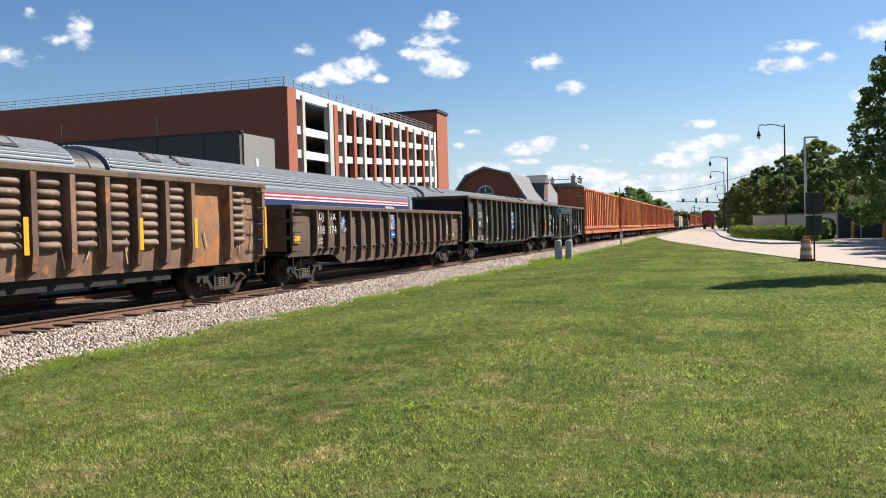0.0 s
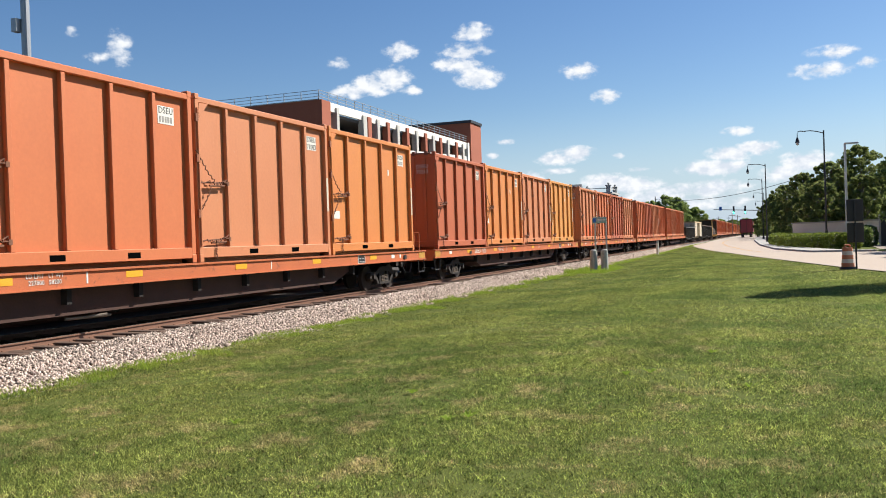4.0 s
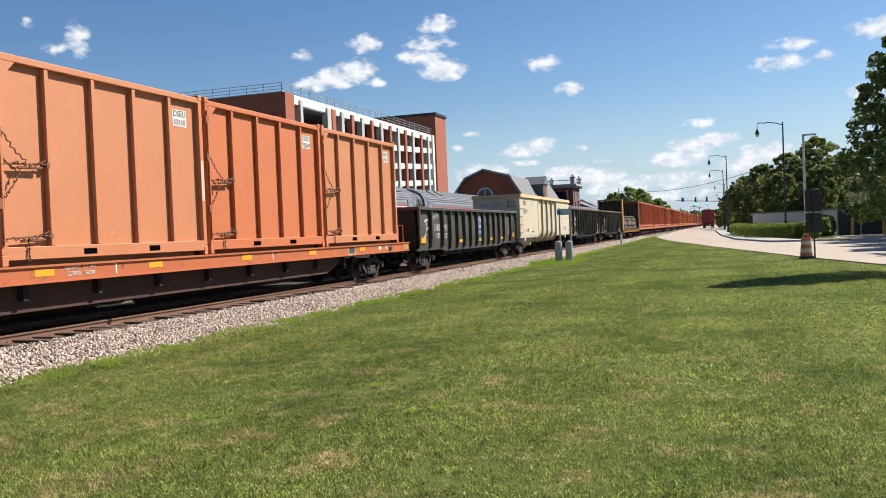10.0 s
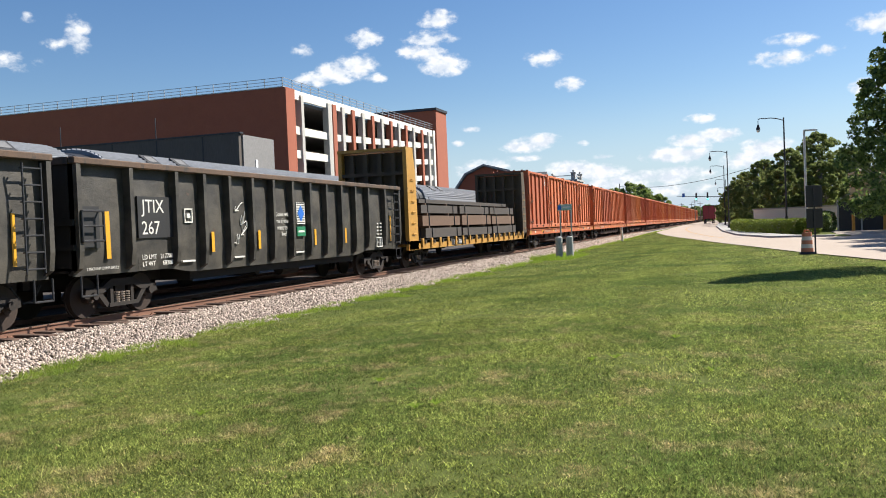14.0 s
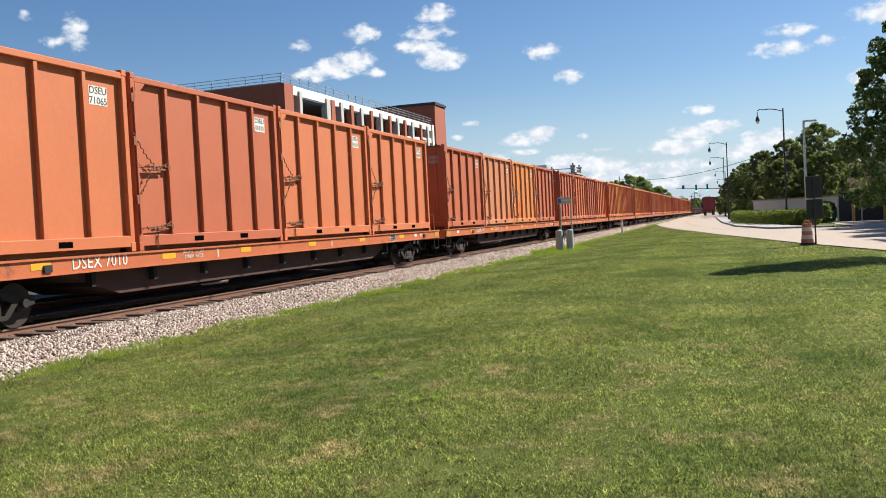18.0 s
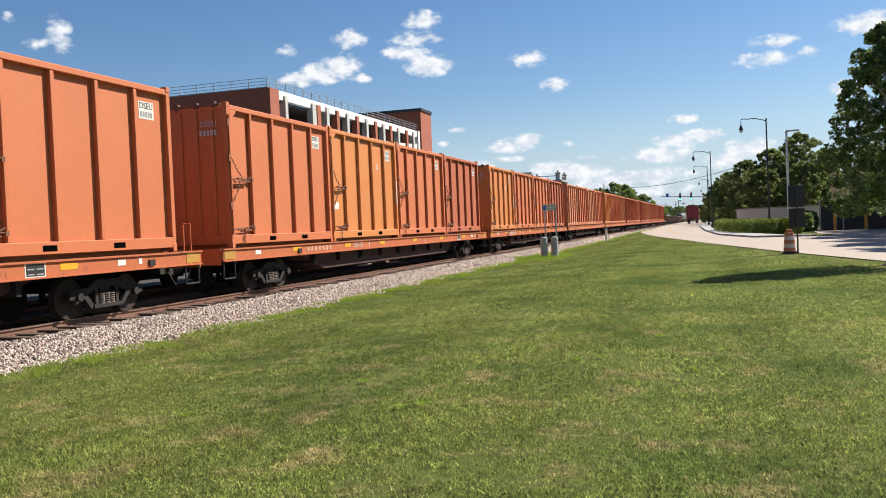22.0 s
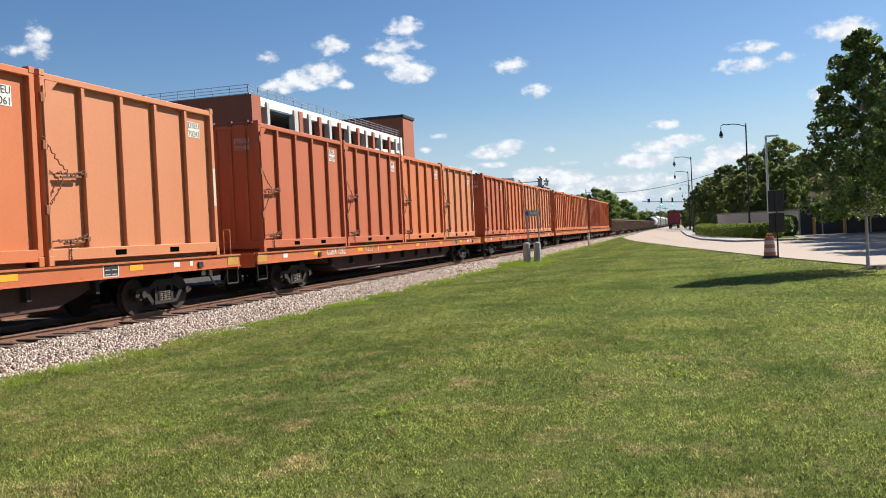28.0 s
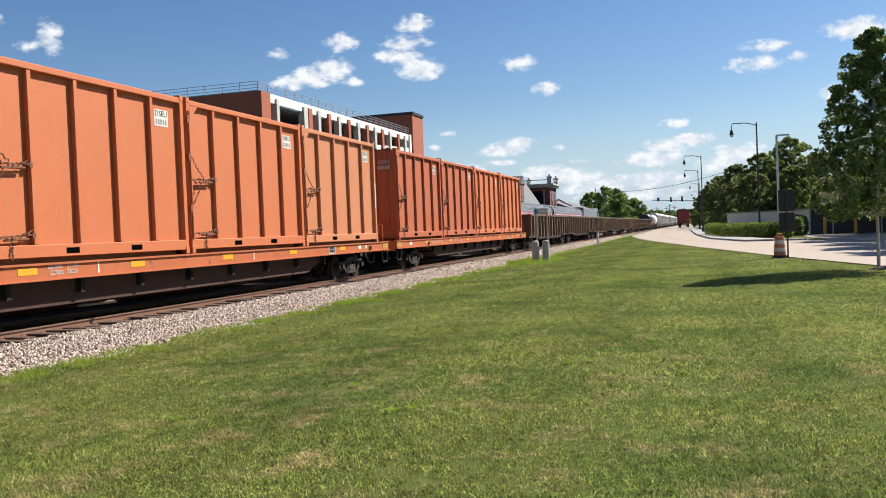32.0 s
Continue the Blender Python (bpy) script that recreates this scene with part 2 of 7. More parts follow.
# near black: the shade beneath the cars is put into this colour
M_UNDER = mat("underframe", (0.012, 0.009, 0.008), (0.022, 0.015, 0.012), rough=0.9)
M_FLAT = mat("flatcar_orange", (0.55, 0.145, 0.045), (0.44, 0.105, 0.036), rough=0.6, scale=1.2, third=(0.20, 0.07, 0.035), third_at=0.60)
# shaded copy of the flat car paint, for deck and centre sill
M_FLATSHADE = mat("flatcar_shaded", (0.075, 0.030, 0.019), (0.045, 0.019, 0.013), rough=0.8)
M_LABEL = mat("white_label", (0.80, 0.78, 0.72), (0.68, 0.65, 0.58), rough=0.6, scale=6, bump=0)
M_INK = mat("black_ink", (0.03, 0.03, 0.03), rough=0.6, bump=0)
M_YELLOW = mat("yellow_reflector", (0.85, 0.42, 0.03), (0.75, 0.36, 0.03), rough=0.4, bump=0)
M_DULLYEL = mat("yellow_paint", (0.56, 0.29, 0.045), (0.36, 0.18, 0.035), rough=0.6, third=(0.18, 0.09, 0.04), third_at=0.6)
M_CHAIN = mat("rusty_chain", (0.22, 0.090, 0.048), (0.12, 0.055, 0.034), rough=0.9, scale=9)
M_ROOFTARP = mat("container_lid", (0.20, 0.07, 0.045), (0.12, 0.05, 0.035), rough=0.8)
M_BLUE = mat("blue_decal", (0.02, 0.16, 0.62), (0.02, 0.2, 0.7), rough=0.5, bump=0)
M_GREEN = mat("green_decal", (0.02, 0.22, 0.10), rough=0.5, bump=0)
M_REDSTRIPE = mat("red_stripe", (0.60, 0.06, 0.08), rough=0.4, bump=0)
M_WHITEPAINT = mat("white_stripe", (0.85, 0.85, 0.85), rough=0.4, bump=0)
M_NAVY = mat("navy_stripe", (0.03, 0.05, 0.16), rough=0.4, bump=0)
M_GONBLACK = mat("black_gondola_paint", (0.025, 0.022, 0.019), (0.105, 0.092, 0.072), rough=0.55, scale=1.1, fine=30, third=(0.15, 0.072, 0.045), third_at=0.66, bump=0.2, dent=.2, mixed=0.8, stretch=(1, 1, 1.6))
# near black for the gondolas' leading ends: their shade is in the colour
M_ENDSHADE = mat("end_paint_shaded", (0.012, 0.011, 0.010), (0.020, 0.017, 0.015), rough=0.8, scale=1.5)
M_GONCHAR = mat("charcoal_gondola_paint", (0.070, 0.061, 0.050), (0.031, 0.027, 0.023), rough=0.6, scale=1.1, third=(0.16, 0.076, 0.046), third_at=0.65, dent=.2, mixed=0.8, stretch=(1, 1, 1.6))
M_GONRUST = mat("rusty_gondola_paint", (0.22, 0.125, 0.082), (0.12, 0.062, 0.042), rough=0.8, scale=1.1, fine=35, third=(0.46, 0.175, 0.045), third_at=0.55, mixed=1.0, bump=0.4, vary=.5)
M_LOUVRE = mat("worn_louvre_steel", (0.25, 0.155, 0.108), (0.13, 0.072, 0.05), rough=0.7, scale=1.6, fine=30, third=(0.50, 0.31, 0.20), third_at=0.58, mixed=1.0, bump=0.3, vary=.5)
M_ORANGERUST = mat("flaking_orange_rust", (0.20, 0.12, 0.075), (0.42, 0.17, 0.055), rough=0.85, scale=1.8, fine=30, third=(0.50, 0.17, 0.04), third_at=0.52, mixed=1.0, bump=0.15)
# painted shade for the inside of the fork pockets
M_POCKETSHADE = mat("pocket_shade", (0.004, 0.004, 0.004), rough=1.0, bump=0, spec=0.0)
M_GONTAIL = mat("dark_rust_gondola_paint", (0.085, 0.055, 0.038), (0.15, 0.085, 0.052), rough=0.8, scale=1.2, third=(0.05, 0.04, 0.03), third_at=0.58, bump=0.3)
M_TAILRIB = mat("rusty_rib_paint", (0.22, 0.135, 0.08), (0.14, 0.08, 0.05), rough=0.8, scale=2)
M_GONBROWN = mat("brown_gondola_paint", (0.095, 0.058, 0.038), (0.22, 0.120, 0.068), rough=0.8, scale=1.3, vary=.4, third=(0.05, 0.040, 0.034), third_at=0.55, bump=0.3, stretch=(1, 1, .45))
M_RUSTLIGHT = mat("scraped_steel", (0.55, 0.34, 0.20), (0.42, 0.22, 0.11), rough=0.7, scale=6)
M_CREAM = mat("cream_hopper_paint", (0.66, 0.58, 0.44), (0.58, 0.48, 0.34), rough=0.6, scale=0.8, third=(0.58, 0.42, 0.25), third_at=0.60, grained=.3, bump=.05, stretch=(1, 1, .5))
M_CREAMRIB = mat("darker_cream_paint", (0.46, 0.38, 0.26), (0.60, 0.52, 0.38), rough=0.7, scale=2.0, mixed=1.0, stretch=(1, 1, .3))
M_TAN = mat("tan_rail_paint", (0.66, 0.46, 0.24), (0.55, 0.36, 0.18), rough=0.65)
M_LUMBER = mat("steel_bundle", (0.055, 0.045, 0.04), (0.09, 0.065, 0.05), rough=0.8, scale=2, stretch=(6, 0.4, 6))
M_LUMBERLT = mat("brown_beam", (0.16, 0.09, 0.055), (0.12, 0.07, 0.045), rough=0.85, scale=2, stretch=(6, 0.4, 6))
M_BARKPALE = mat("pale_bark", (0.58, 0.54, 0.49), (0.42, 0.38, 0.34), rough=0.9, scale=6, stretch=(3, 3, 0.6), bump=0.4)
M_BARK = mat("bark", (0.24, 0.21, 0.18), (0.15, 0.13, 0.11), rough=0.95, scale=6, stretch=(3, 3, 0.6), bump=0.6)
M_MULCH = mat("mulch", (0.05, 0.03, 0.02), (0.08, 0.05, 0.03), rough=1.0, scale=8, fine=40, bump=1.0)
M_WALL = mat("rendered_wall", (0.74, 0.70, 0.64), (0.62, 0.58, 0.53), rough=0.9, scale=0.5, stretch=(1, 1, 0.4))
M_DRUM = mat("drum_orange", (0.58, 0.20, 0.10), (0.48, 0.16, 0.08), rough=0.55, bump=0)
M_DRUMWHITE = mat("drum_white", (0.72, 0.66, 0.60), (0.6, 0.52, 0.46), rough=0.5, bump=0)
M_SIGNGREEN = mat("sign_green", (0.42, 0.62, 0.54), rough=0.5, bump=0)
M_TRAILER = mat("trailer_maroon", (0.27, 0.024, 0.037), (0.22, 0.02, 0.032), rough=0.5, scale=1)
M_TANKBLK = mat("tank_black", (0.03, 0.03, 0.032), (0.05, 0.045, 0.04), rough=0.45)
M_HOPWHITE = mat("white_hopper_paint", (0.66, 0.65, 0.62), (0.55, 0.53, 0.5), rough=0.6, scale=0.8)
M_LAMPGLASS = mat("lamp_glass", (0.75, 0.75, 0.72), rough=0.3, bump=0)
# the hills' haze is only this muted blue-green colour
M_HILL = mat("far_hill", (0.10, 0.15, 0.12), (0.07, 0.11, 0.09), rough=1.0, scale=0.02)
CONT = {
    "orange": mat("container_orange", (0.60, 0.168, 0.055), (0.53, 0.138, 0.045), rough=0.68, scale=0.7, fine=14, bump=0.015, grained=.3, dent=.06, third=(0.62, 0.24, 0.12), third_at=0.68),
    "red": mat("container_red", (0.49, 0.122, 0.045), (0.42, 0.098, 0.038), rough=0.68, scale=0.7, fine=14, bump=0.015, grained=.3, dent=.06, third=(0.55, 0.16, 0.07), third_at=0.68),
    "salmon": mat("container_salmon", (0.61, 0.23, 0.10), (0.55, 0.192, 0.080), rough=0.6, scale=0.7, fine=14, bump=0.015, grained=.3, dent=.06, third=(0.66, 0.32, 0.2), third_at=0.66),
    "amber": mat("container_amber", (0.67, 0.24, 0.064), (0.62, 0.20, 0.053), rough=0.55, scale=0.7, fine=14, bump=0.015, grained=.3, dent=.06, third=(0.66, 0.34, 0.12), third_at=0.66),
    "yellow": mat("container_yellow", (0.70, 0.31, 0.075), (0.66, 0.26, 0.06), rough=0.55, scale=0.7, fine=14, bump=0.015, grained=.3, dent=.06, third=(0.7, 0.4, 0.14), third_at=0.66),
}


# ---- mesh helpers ----
def box(bm, x0, x1, y0, y1, z0, z1, bevel=0.0):
    vs = [bm.verts.new((x, y, z)) for x in (x0, x1) for y in (y0, y1) for z in (z0, z1)]
    fs = [bm.faces.new([vs[i] for i in q]) for q in ((0, 1, 3, 2), (4, 6, 7, 5), (0, 4, 5, 1), (2, 3, 7, 6), (0, 2, 6, 4), (1, 5, 7, 3))]
    if bevel:
        es = {e for f in fs for e in f.edges}
        bmesh.ops.bevel(bm, geom=list(es), offset=bevel, segments=1, affect="EDGES", profile=0.5)
    return vs


def prism(bm, pts, axis, a, b):
    """A closed outline pushed from a to b along axis 'x', 'y' or 'z'; the outline's points are the other two coordinates in order."""
    def put(p, w):
        return {"x": (w, p[0], p[1]), "y": (p[0], w, p[1]), "z": (p[0], p[1], w)}[axis]
    one, two = [bm.verts.new(put(p, a)) for p in pts], [bm.verts.new(put(p, b)) for p in pts]
    n = len(pts)
    for i in range(n):
        bm.faces.new((one[i], one[(i + 1) % n], two[(i + 1) % n], two[i]))
    bm.faces.new(one[::-1])
    bm.faces.new(two)


def rod(bm, p, q, r, sides=8, r2=None):
    p, q = Vector(p), Vector(q)
    d = q - p
    m = Matrix.Translation((p + q) / 2) @ d.to_track_quat("Z", "Y").to_matrix().to_4x4()
    bmesh.ops.create_cone(bm, cap_ends=True, segments=sides, radius1=r, radius2=r if r2 is None else r2, depth=d.length, matrix=m)


def tube(pts, r, sides=6):
    """One bent round bar through the points."""
    bm = bmesh.new()
    rings = []
    pts = [Vector(p) for p in pts]
    for i, p in enumerate(pts):
        d = (pts[min(i + 1, len(pts) - 1)] - pts[max(i - 1, 0)]).normalized()
        m = d.to_track_quat("Z", "Y").to_matrix()
        rings.append([bm.verts.new(p + m @ Vector((r * math.cos(6.2832 * k / sides), r * math.sin(6.2832 * k / sides), 0))) for k in range(sides)])
    for a, b in zip(rings, rings[1:]):
        for k in range(sides):
            bm.faces.new((a[k], a[(k + 1) % sides], b[(k + 1) % sides], b[k]))
    bm.faces.new(rings[0][::-1])
    bm.faces.new(rings[-1])
    return bm


def ball(bm, c, r, sub=2, squash=(1, 1, 1)):
    bmesh.ops.create_icosphere(bm, subdivisions=sub, radius=r, matrix=Matrix.Translation(c) @ Matrix.Diagonal((*squash, 1)))


def mesh_of(name, bm, material, smooth=False):
    bmesh.ops.recalc_face_normals(bm, faces=bm.faces)
    me = bpy.data.meshes.new(name)
    bm.to_mesh(me)
    bm.free()
    me.materials.append(material)
    if smooth:
        me.polygons.foreach_set("use_smooth", [True] * len(me.polygons))
    return me


def thing(name, label, category, group="", kind="", m=None):
    ob = tagged(new(name), label, category, group, kind)
    ob.empty_display_size = 0.3
    if m is not None:
        ob.matrix_basis = m
    return ob


def part(name, bm, material, parent, label="", smooth=False):
    me = bm if isinstance(bm, bpy.types.Mesh) else mesh_of(name, bm, material, smooth)
    ob = new(name, me)
    ob.parent = parent
    return tagged(ob, label)


def solid(name, bm, material, label, category, group="", kind="", smooth=False, m=None):
    ob = tagged(new(name, mesh_of(name, bm, material, smooth)), label, category, group, kind)
    if m is not None:
        ob.matrix_basis = m
    return ob


def B(*boxes, bevel=0.0):
    bm = bmesh.new()
    for b in boxes:
        box(bm, *b, bevel=bevel)
    return bm


def R(*rods):
    bm = bmesh.new()
    for r in rods:
        rod(bm, *r)
    return bm


FONTS = {}


def lettering(text, size, material, parent, m, name="lettering", width=None):
    """Flat raised letters, as a mesh; m: local pose, letters in its xy plane."""
    key = (text, size, material.name)
    if key not in FONTS:
        cu = bpy.data.curves.new("letters", "FONT")
        cu.body, cu.size, cu.extrude, cu.resolution_u = text, size, 0.002, 2
        cu.align_x, cu.align_y = "CENTER", "CENTER"
        ob = bpy.data.objects.new("letters", cu)
        scene.collection.objects.link(ob)
        bpy.context.view_layer.update()
        me = bpy.data.meshes.new_from_object(ob.evaluated_get(bpy.context.evaluated_depsgraph_get()))
        bpy.data.objects.remove(ob)
        me.materials.clear()
        me.materials.append(material)
        FONTS[key] = me
    ob = new(name, FONTS[key])
    ob.parent = parent
    ob.matrix_basis = m
    return ob


def on_side(x, y, z):
    """Letters on a side that faces +x: their own right is +y."""
    return Matrix.Translation((x, y, z)) @ Matrix(((0, 0, 1, 0), (1, 0, 0, 0), (0, 1, 0, 0), (0, 0, 0, 1)))


def on_end(x, y, z):
    """Letters on an end that faces -y: their own right is +x."""
    return Matrix.Translation((x, y, z)) @ Matrix(((1, 0, 0, 0), (0, 0, -1, 0), (0, 1, 0, 0), (0, 0, 0, 1)))


# ---- ground ----
TRACK_X = -13.55
RAIL = 0.06
TRACK2_X = -18.0


def ease(a, b, v):
    t = min(1.0, max(0.0, (v - a) / (b - a)))
    return t * t * (3 - 2 * t)


def ground_z(x, y):
    far = 0.42 * ease(70, 190, y)
    dip = -0.24 * ease(-1.5, -9.0, x) * (1 - 0.5 * ease(60, 120, y))
    z = far + dip
    if x < -9.3:
        z = min(z, -0.24 + far * (1 - ease(-9.5, -11.5, x)))
    return z


ROAD_L = [(20, 8.0), (27.8, 5.5), (39, 2.9), (59, -0.9), (80, -4.2), (105, -7.8), (125, -10.0), (150, -10.6), (420, -10.6)]
ROAD_R = [(62, 34.0), (62.6, 8.0), (65, 2.9), (78, 0.7), (100, -0.6), (136, -1.6), (200, -1.6), (420, -1.6)]


def along(pts, y):
    for (y0, x0), (y1, x1) in zip(pts, pts[1:]):
        if y <= y1:
            return x0 + (x1 - x0) * max(0.0, (y - y0)) / (y1 - y0)
    return pts[-1][1]


def sheet(name, rows, material, label, category, kind="structure"):
    """A ground sheet from rows of points of equal length."""
    n = len(rows[0])
    vs = [p for r in rows for p in r]
    fs = [(i * n + j, i * n + j + 1, (i + 1) * n + j + 1, (i + 1) * n + j) for i in range(len(rows) - 1) for j in range(n - 1)]
    me = bpy.data.meshes.new(name)
    me.from_pydata(vs, [], fs)
    me.materials.append(material)
    me.polygons.foreach_set("use_smooth", [True] * len(me.polygons))
    return tagged(new(name, me), label, category, kind=kind)


def ground():
    xs = [-2500, -900, -300, -120, -60, -30, -22, -20, -16, -12.2, -11.4, -10.6, -10.0, -9.3, -8, -6.5, -5, -3.5, -2, -0.5, 1, 3, 5, 8, 12, 20, 35, 60, 120, 300, 900, 2500]
    ys = [-900, -300, -80, -30, -10] + list(range(-4, 60, 3)) + list(range(60, 200, 8)) + [220, 260, 320, 400, 600, 900, 1500, 3000]
    sheet("ground", [[(x, y, ground_z(x, y) - (0.18 if x < -9.6 else 0)) for x in xs] for y in ys], M_LAWN, "mown green lawn with dry straw patches", "lawn")
    # concrete road that bends in from the right and runs off beside the railway
    rows = []
    for y in [20, 23, 27.8, 33, 39, 46, 52, 59, 62, 62.6, 65, 70, 78, 85, 92, 100, 112, 125, 136, 150, 170, 190, 230, 300, 420]:
        a, b = along(ROAD_L, y), (34.0 if y <= 62 else along(ROAD_R, y))
        rows.append([(a + (b - a) * k / 10, y, ground_z(a + (b - a) * k / 10, y) + 0.035) for k in range(11)])
    sheet("road", rows, M_ROAD, "pale sunlit concrete road bending away beside the railway", "road")
    # kerb and pavement in front of the hedge
    pav, kerb = [], []
    for y in [63.2, 65, 68, 72, 78, 85, 92, 100, 112, 125, 136, 160, 200]:
        x = along(ROAD_R, y)
        z = ground_z(x, y)
        kerb.append([(x, y, z), (x, y, z + 0.16), (x + 0.2, y, z + 0.165), (x + 0.2, y, z)])
        pav.append([(x + 0.2, y, z + 0.16), (x + 1.2, y, z + 0.16), (x + 1.9, y, z + 0.16), (x + 2.4, y, z + 0.15)])
    sheet("kerb", kerb, M_KERB, "grey concrete kerb at the road edge", "kerb")
    sheet("pavement", pav, M_KERB, "pale concrete pavement behind the kerb", "pavement")
    # asphalt lot to the right
    sheet("parking_lot", [[(x, y, ground_z(x, y) + 0.036) for x in (xa, 14, 20, 34)] for y, xa in ((62.02, 8.2), (64, 8.0), (66, 8.3), (72, 8.0), (80, 8.5), (86, 9.5))], M_ROAD, "tree-shaded concrete yard entrance beside the road", "car park")
    # lane line
    bm = bmesh.new()
    for y0 in range(70, 190, 6):
        xa, xb = (along(ROAD_L, y0) + along(ROAD_R, y0)) / 2, (along(ROAD_L, y0 + 6) + along(ROAD_R, y0 + 6)) / 2
        bm.faces.new([bm.verts.new((x, y, ground_z(x, y) + .04)) for x, y in ((xa - .07, y0), (xa + .07, y0), (xb + .07, y0 + 6), (xb - .07, y0 + 6))])
    solid("lane_line", bm, M_DULLYEL, "faded yellow centre line on the road", "road marking", kind="structure")


def railway():
    for cx, nm in ((TRACK_X, "main"), (TRACK2_X, "second")):
        near = nm == "main"
        # ballast bed
        edge = 3.95 if near else 2.4
        left = -2.1 if near else -70.0
        rows = []
        for y in (-40, 0, 10, 20, 30, 45, 70, 110, 200, 420, 900):
            rows.append([(cx + left - 0.6, y, -0.3 if near else -0.14), (cx + left, y, -0.14), (cx - 1.3, y, -0.11), (cx + 1.3, y, -0.11), (cx + 1.75, y, -0.13), (cx + 2.6, y, -0.20), (cx + edge, y, -0.245), (cx + edge + 0.4, y, -0.32)])
        if near:
            sheet("ballast_bed", [r[4:] for r in rows], M_BALLAST, "pale crushed stone ballast shoulder", "ballast")
            sheet("track_bed", [r[:5] for r in rows], M_BEDSHADE, "old dirty ballast between the rails, darkened as in train shade", "ballast")
        else:
            sheet("track_bed", rows, M_BEDSHADE, "old dirty ballast under the second track, darkened as in train shade", "ballast")
        for side in (-0.7525, 0.7525):
            rail = thing("rail", "rust-brown steel rail with a worn bright head", "rail", kind="structure")
            x = cx + side
            bm = bmesh.new()
            prism(bm, [(x - .07, -.10), (x + .07, -.10), (x + .07, -.085), (x + .012, -.07), (x + .012, .015), (x + .037, .025), (x + .037, RAIL - .006), (x - .037, RAIL - .006), (x - .037, .025), (x - .012, .015), (x - .012, -.07), (x - .07, -.085)], "y", -40, 900)
            part("web", bm, M_RAIL, rail)
            part("head", B((x - .03, x + .03, -40, 900, RAIL - .006, RAIL)), M_RAILTOP, rail, "bright worn running surface")
    tie_me = mesh_of("tie", B((-1.3, 1.3, -.115, .115, -.26, -.062), bevel=.012), M_TIE)
    bed = thing("track_ties", "weathered dark wooden ties under the rails", "railway tie", kind="structure")
    rng = random.Random(4)
    for i in range(170):
        ob = new("tie", tie_me)
        ob.parent = bed
        ob.matrix_basis = pose(TRACK_X + rng.uniform(-.03, .34), -2 + i * 0.52 + rng.uniform(-.05, .05), rng.uniform(-.012, .022), 0, rng.uniform(-.6, .6), rng.uniform(-2, 2))
    plate = mesh_of("tie_plate", B((-.1, .1, -.09, .09, -.095, -.075), (-.085, -.06, -.03, .03, -.09, -.05), (.06, .085, -.03, .03, -.09, -.05)), M_RAIL)
    for i in range(90):
        ob = new("tie_plate", plate)
        ob.parent = bed
        ob.matrix_basis = pose(TRACK_X + .7525, 4 + i * 0.52, 0)


def ballast_stones():
    rng = np.random.default_rng(5)
    tmpl = np.array([(1, 0, 0), (-1, 0, 0), (0, 1, 0), (0, -1, 0), (0, 0, 1), (0, 0, -1), (.6, .6, .5), (-.6, -.6, .5)], float)
    faces = np.array([(4, 6, 2), (4, 0, 6), (6, 0, 2), (4, 2, 1), (4, 1, 7), (4, 7, 3), (4, 3, 0), (7, 1, 3), (5, 2, 0), (5, 1, 2), (5, 3, 1), (5, 0, 3)])
    vs, fs, n = [], [], 0
    for y0, y1, count, size in ((5, 20, 25000, .026), (20, 36, 16000, .032), (36, 70, 12000, .046), (70, 130, 10000, .062)):
        x = rng.uniform(TRACK_X + 1.42, TRACK_X + 4.15, count)
        y = rng.uniform(y0, y1, count)
        ragged = TRACK_X + 3.95 + .18 * np.sin(y * 1.7) + .12 * np.sin(y * 4.3)
        x = np.where(x > ragged, TRACK_X + 1.45 + rng.uniform(0, 2.4, count), x)
        u = np.clip((x - TRACK_X - 1.5) / 2.4, 0, 1)
        z = -.105 - .135 * u + rng.uniform(-.01, .03, count)
        s = size * rng.uniform(.6, 1.5, (count, 1, 3))
        v = tmpl[None] * rng.uniform(.7, 1.25, (count, 8, 1)) * s
        a = rng.uniform(0, 6.28, count)
        b = rng.uniform(-1, 1, count)
        ca, sa, cb, sb = np.cos(a), np.sin(a), np.cos(b), np.sin(b)
        vx, vy, vz = v[..., 0], v[..., 1], v[..., 2]
        x1, z1 = vx * cb[:, None] + vz * sb[:, None], -vx * sb[:, None] + vz * cb[:, None]
        x2, y2 = x1 * ca[:, None] - vy * sa[:, None], x1 * sa[:, None] + vy * ca[:, None]
        vs.append(np.stack([x2 + x[:, None], y2 + y[:, None], z1 + z[:, None]], -1).reshape(-1, 3))
        fs.append((faces[None] + (n + 8 * np.arange(count))[:, None, None]).reshape(-1, 3))
        n += 8 * count
    stuff("ballast_stones", np.concatenate(vs), np.concatenate(fs), M_STONE_ISL, "loose grey and white crushed ballast stones", "gravel")


def stuff(name, vs, fs, material, label, category, parent=None, sub_label=""):
    me = bpy.data.meshes.new(name)
    k = fs.shape[1]
    me.vertices.add(len(vs))
    me.vertices.foreach_set("co", np.ascontiguousarray(vs, dtype=np.float32).ravel())
    me.loops.add(len(fs) * k)
    me.loops.foreach_set("vertex_index", np.ascontiguousarray(fs, dtype=np.int32).ravel())
    me.polygons.add(len(fs))
    me.polygons.foreach_set("loop_start", np.arange(0, len(fs) * k, k, dtype=np.int32))
    me.update(calc_edges=True)
    me.materials.append(material)
    ob = new(name, me)
    if parent is not None:
        ob.parent = parent
        return tagged(ob, sub_label)
    return tagged(ob, label, category, kind="stuff")


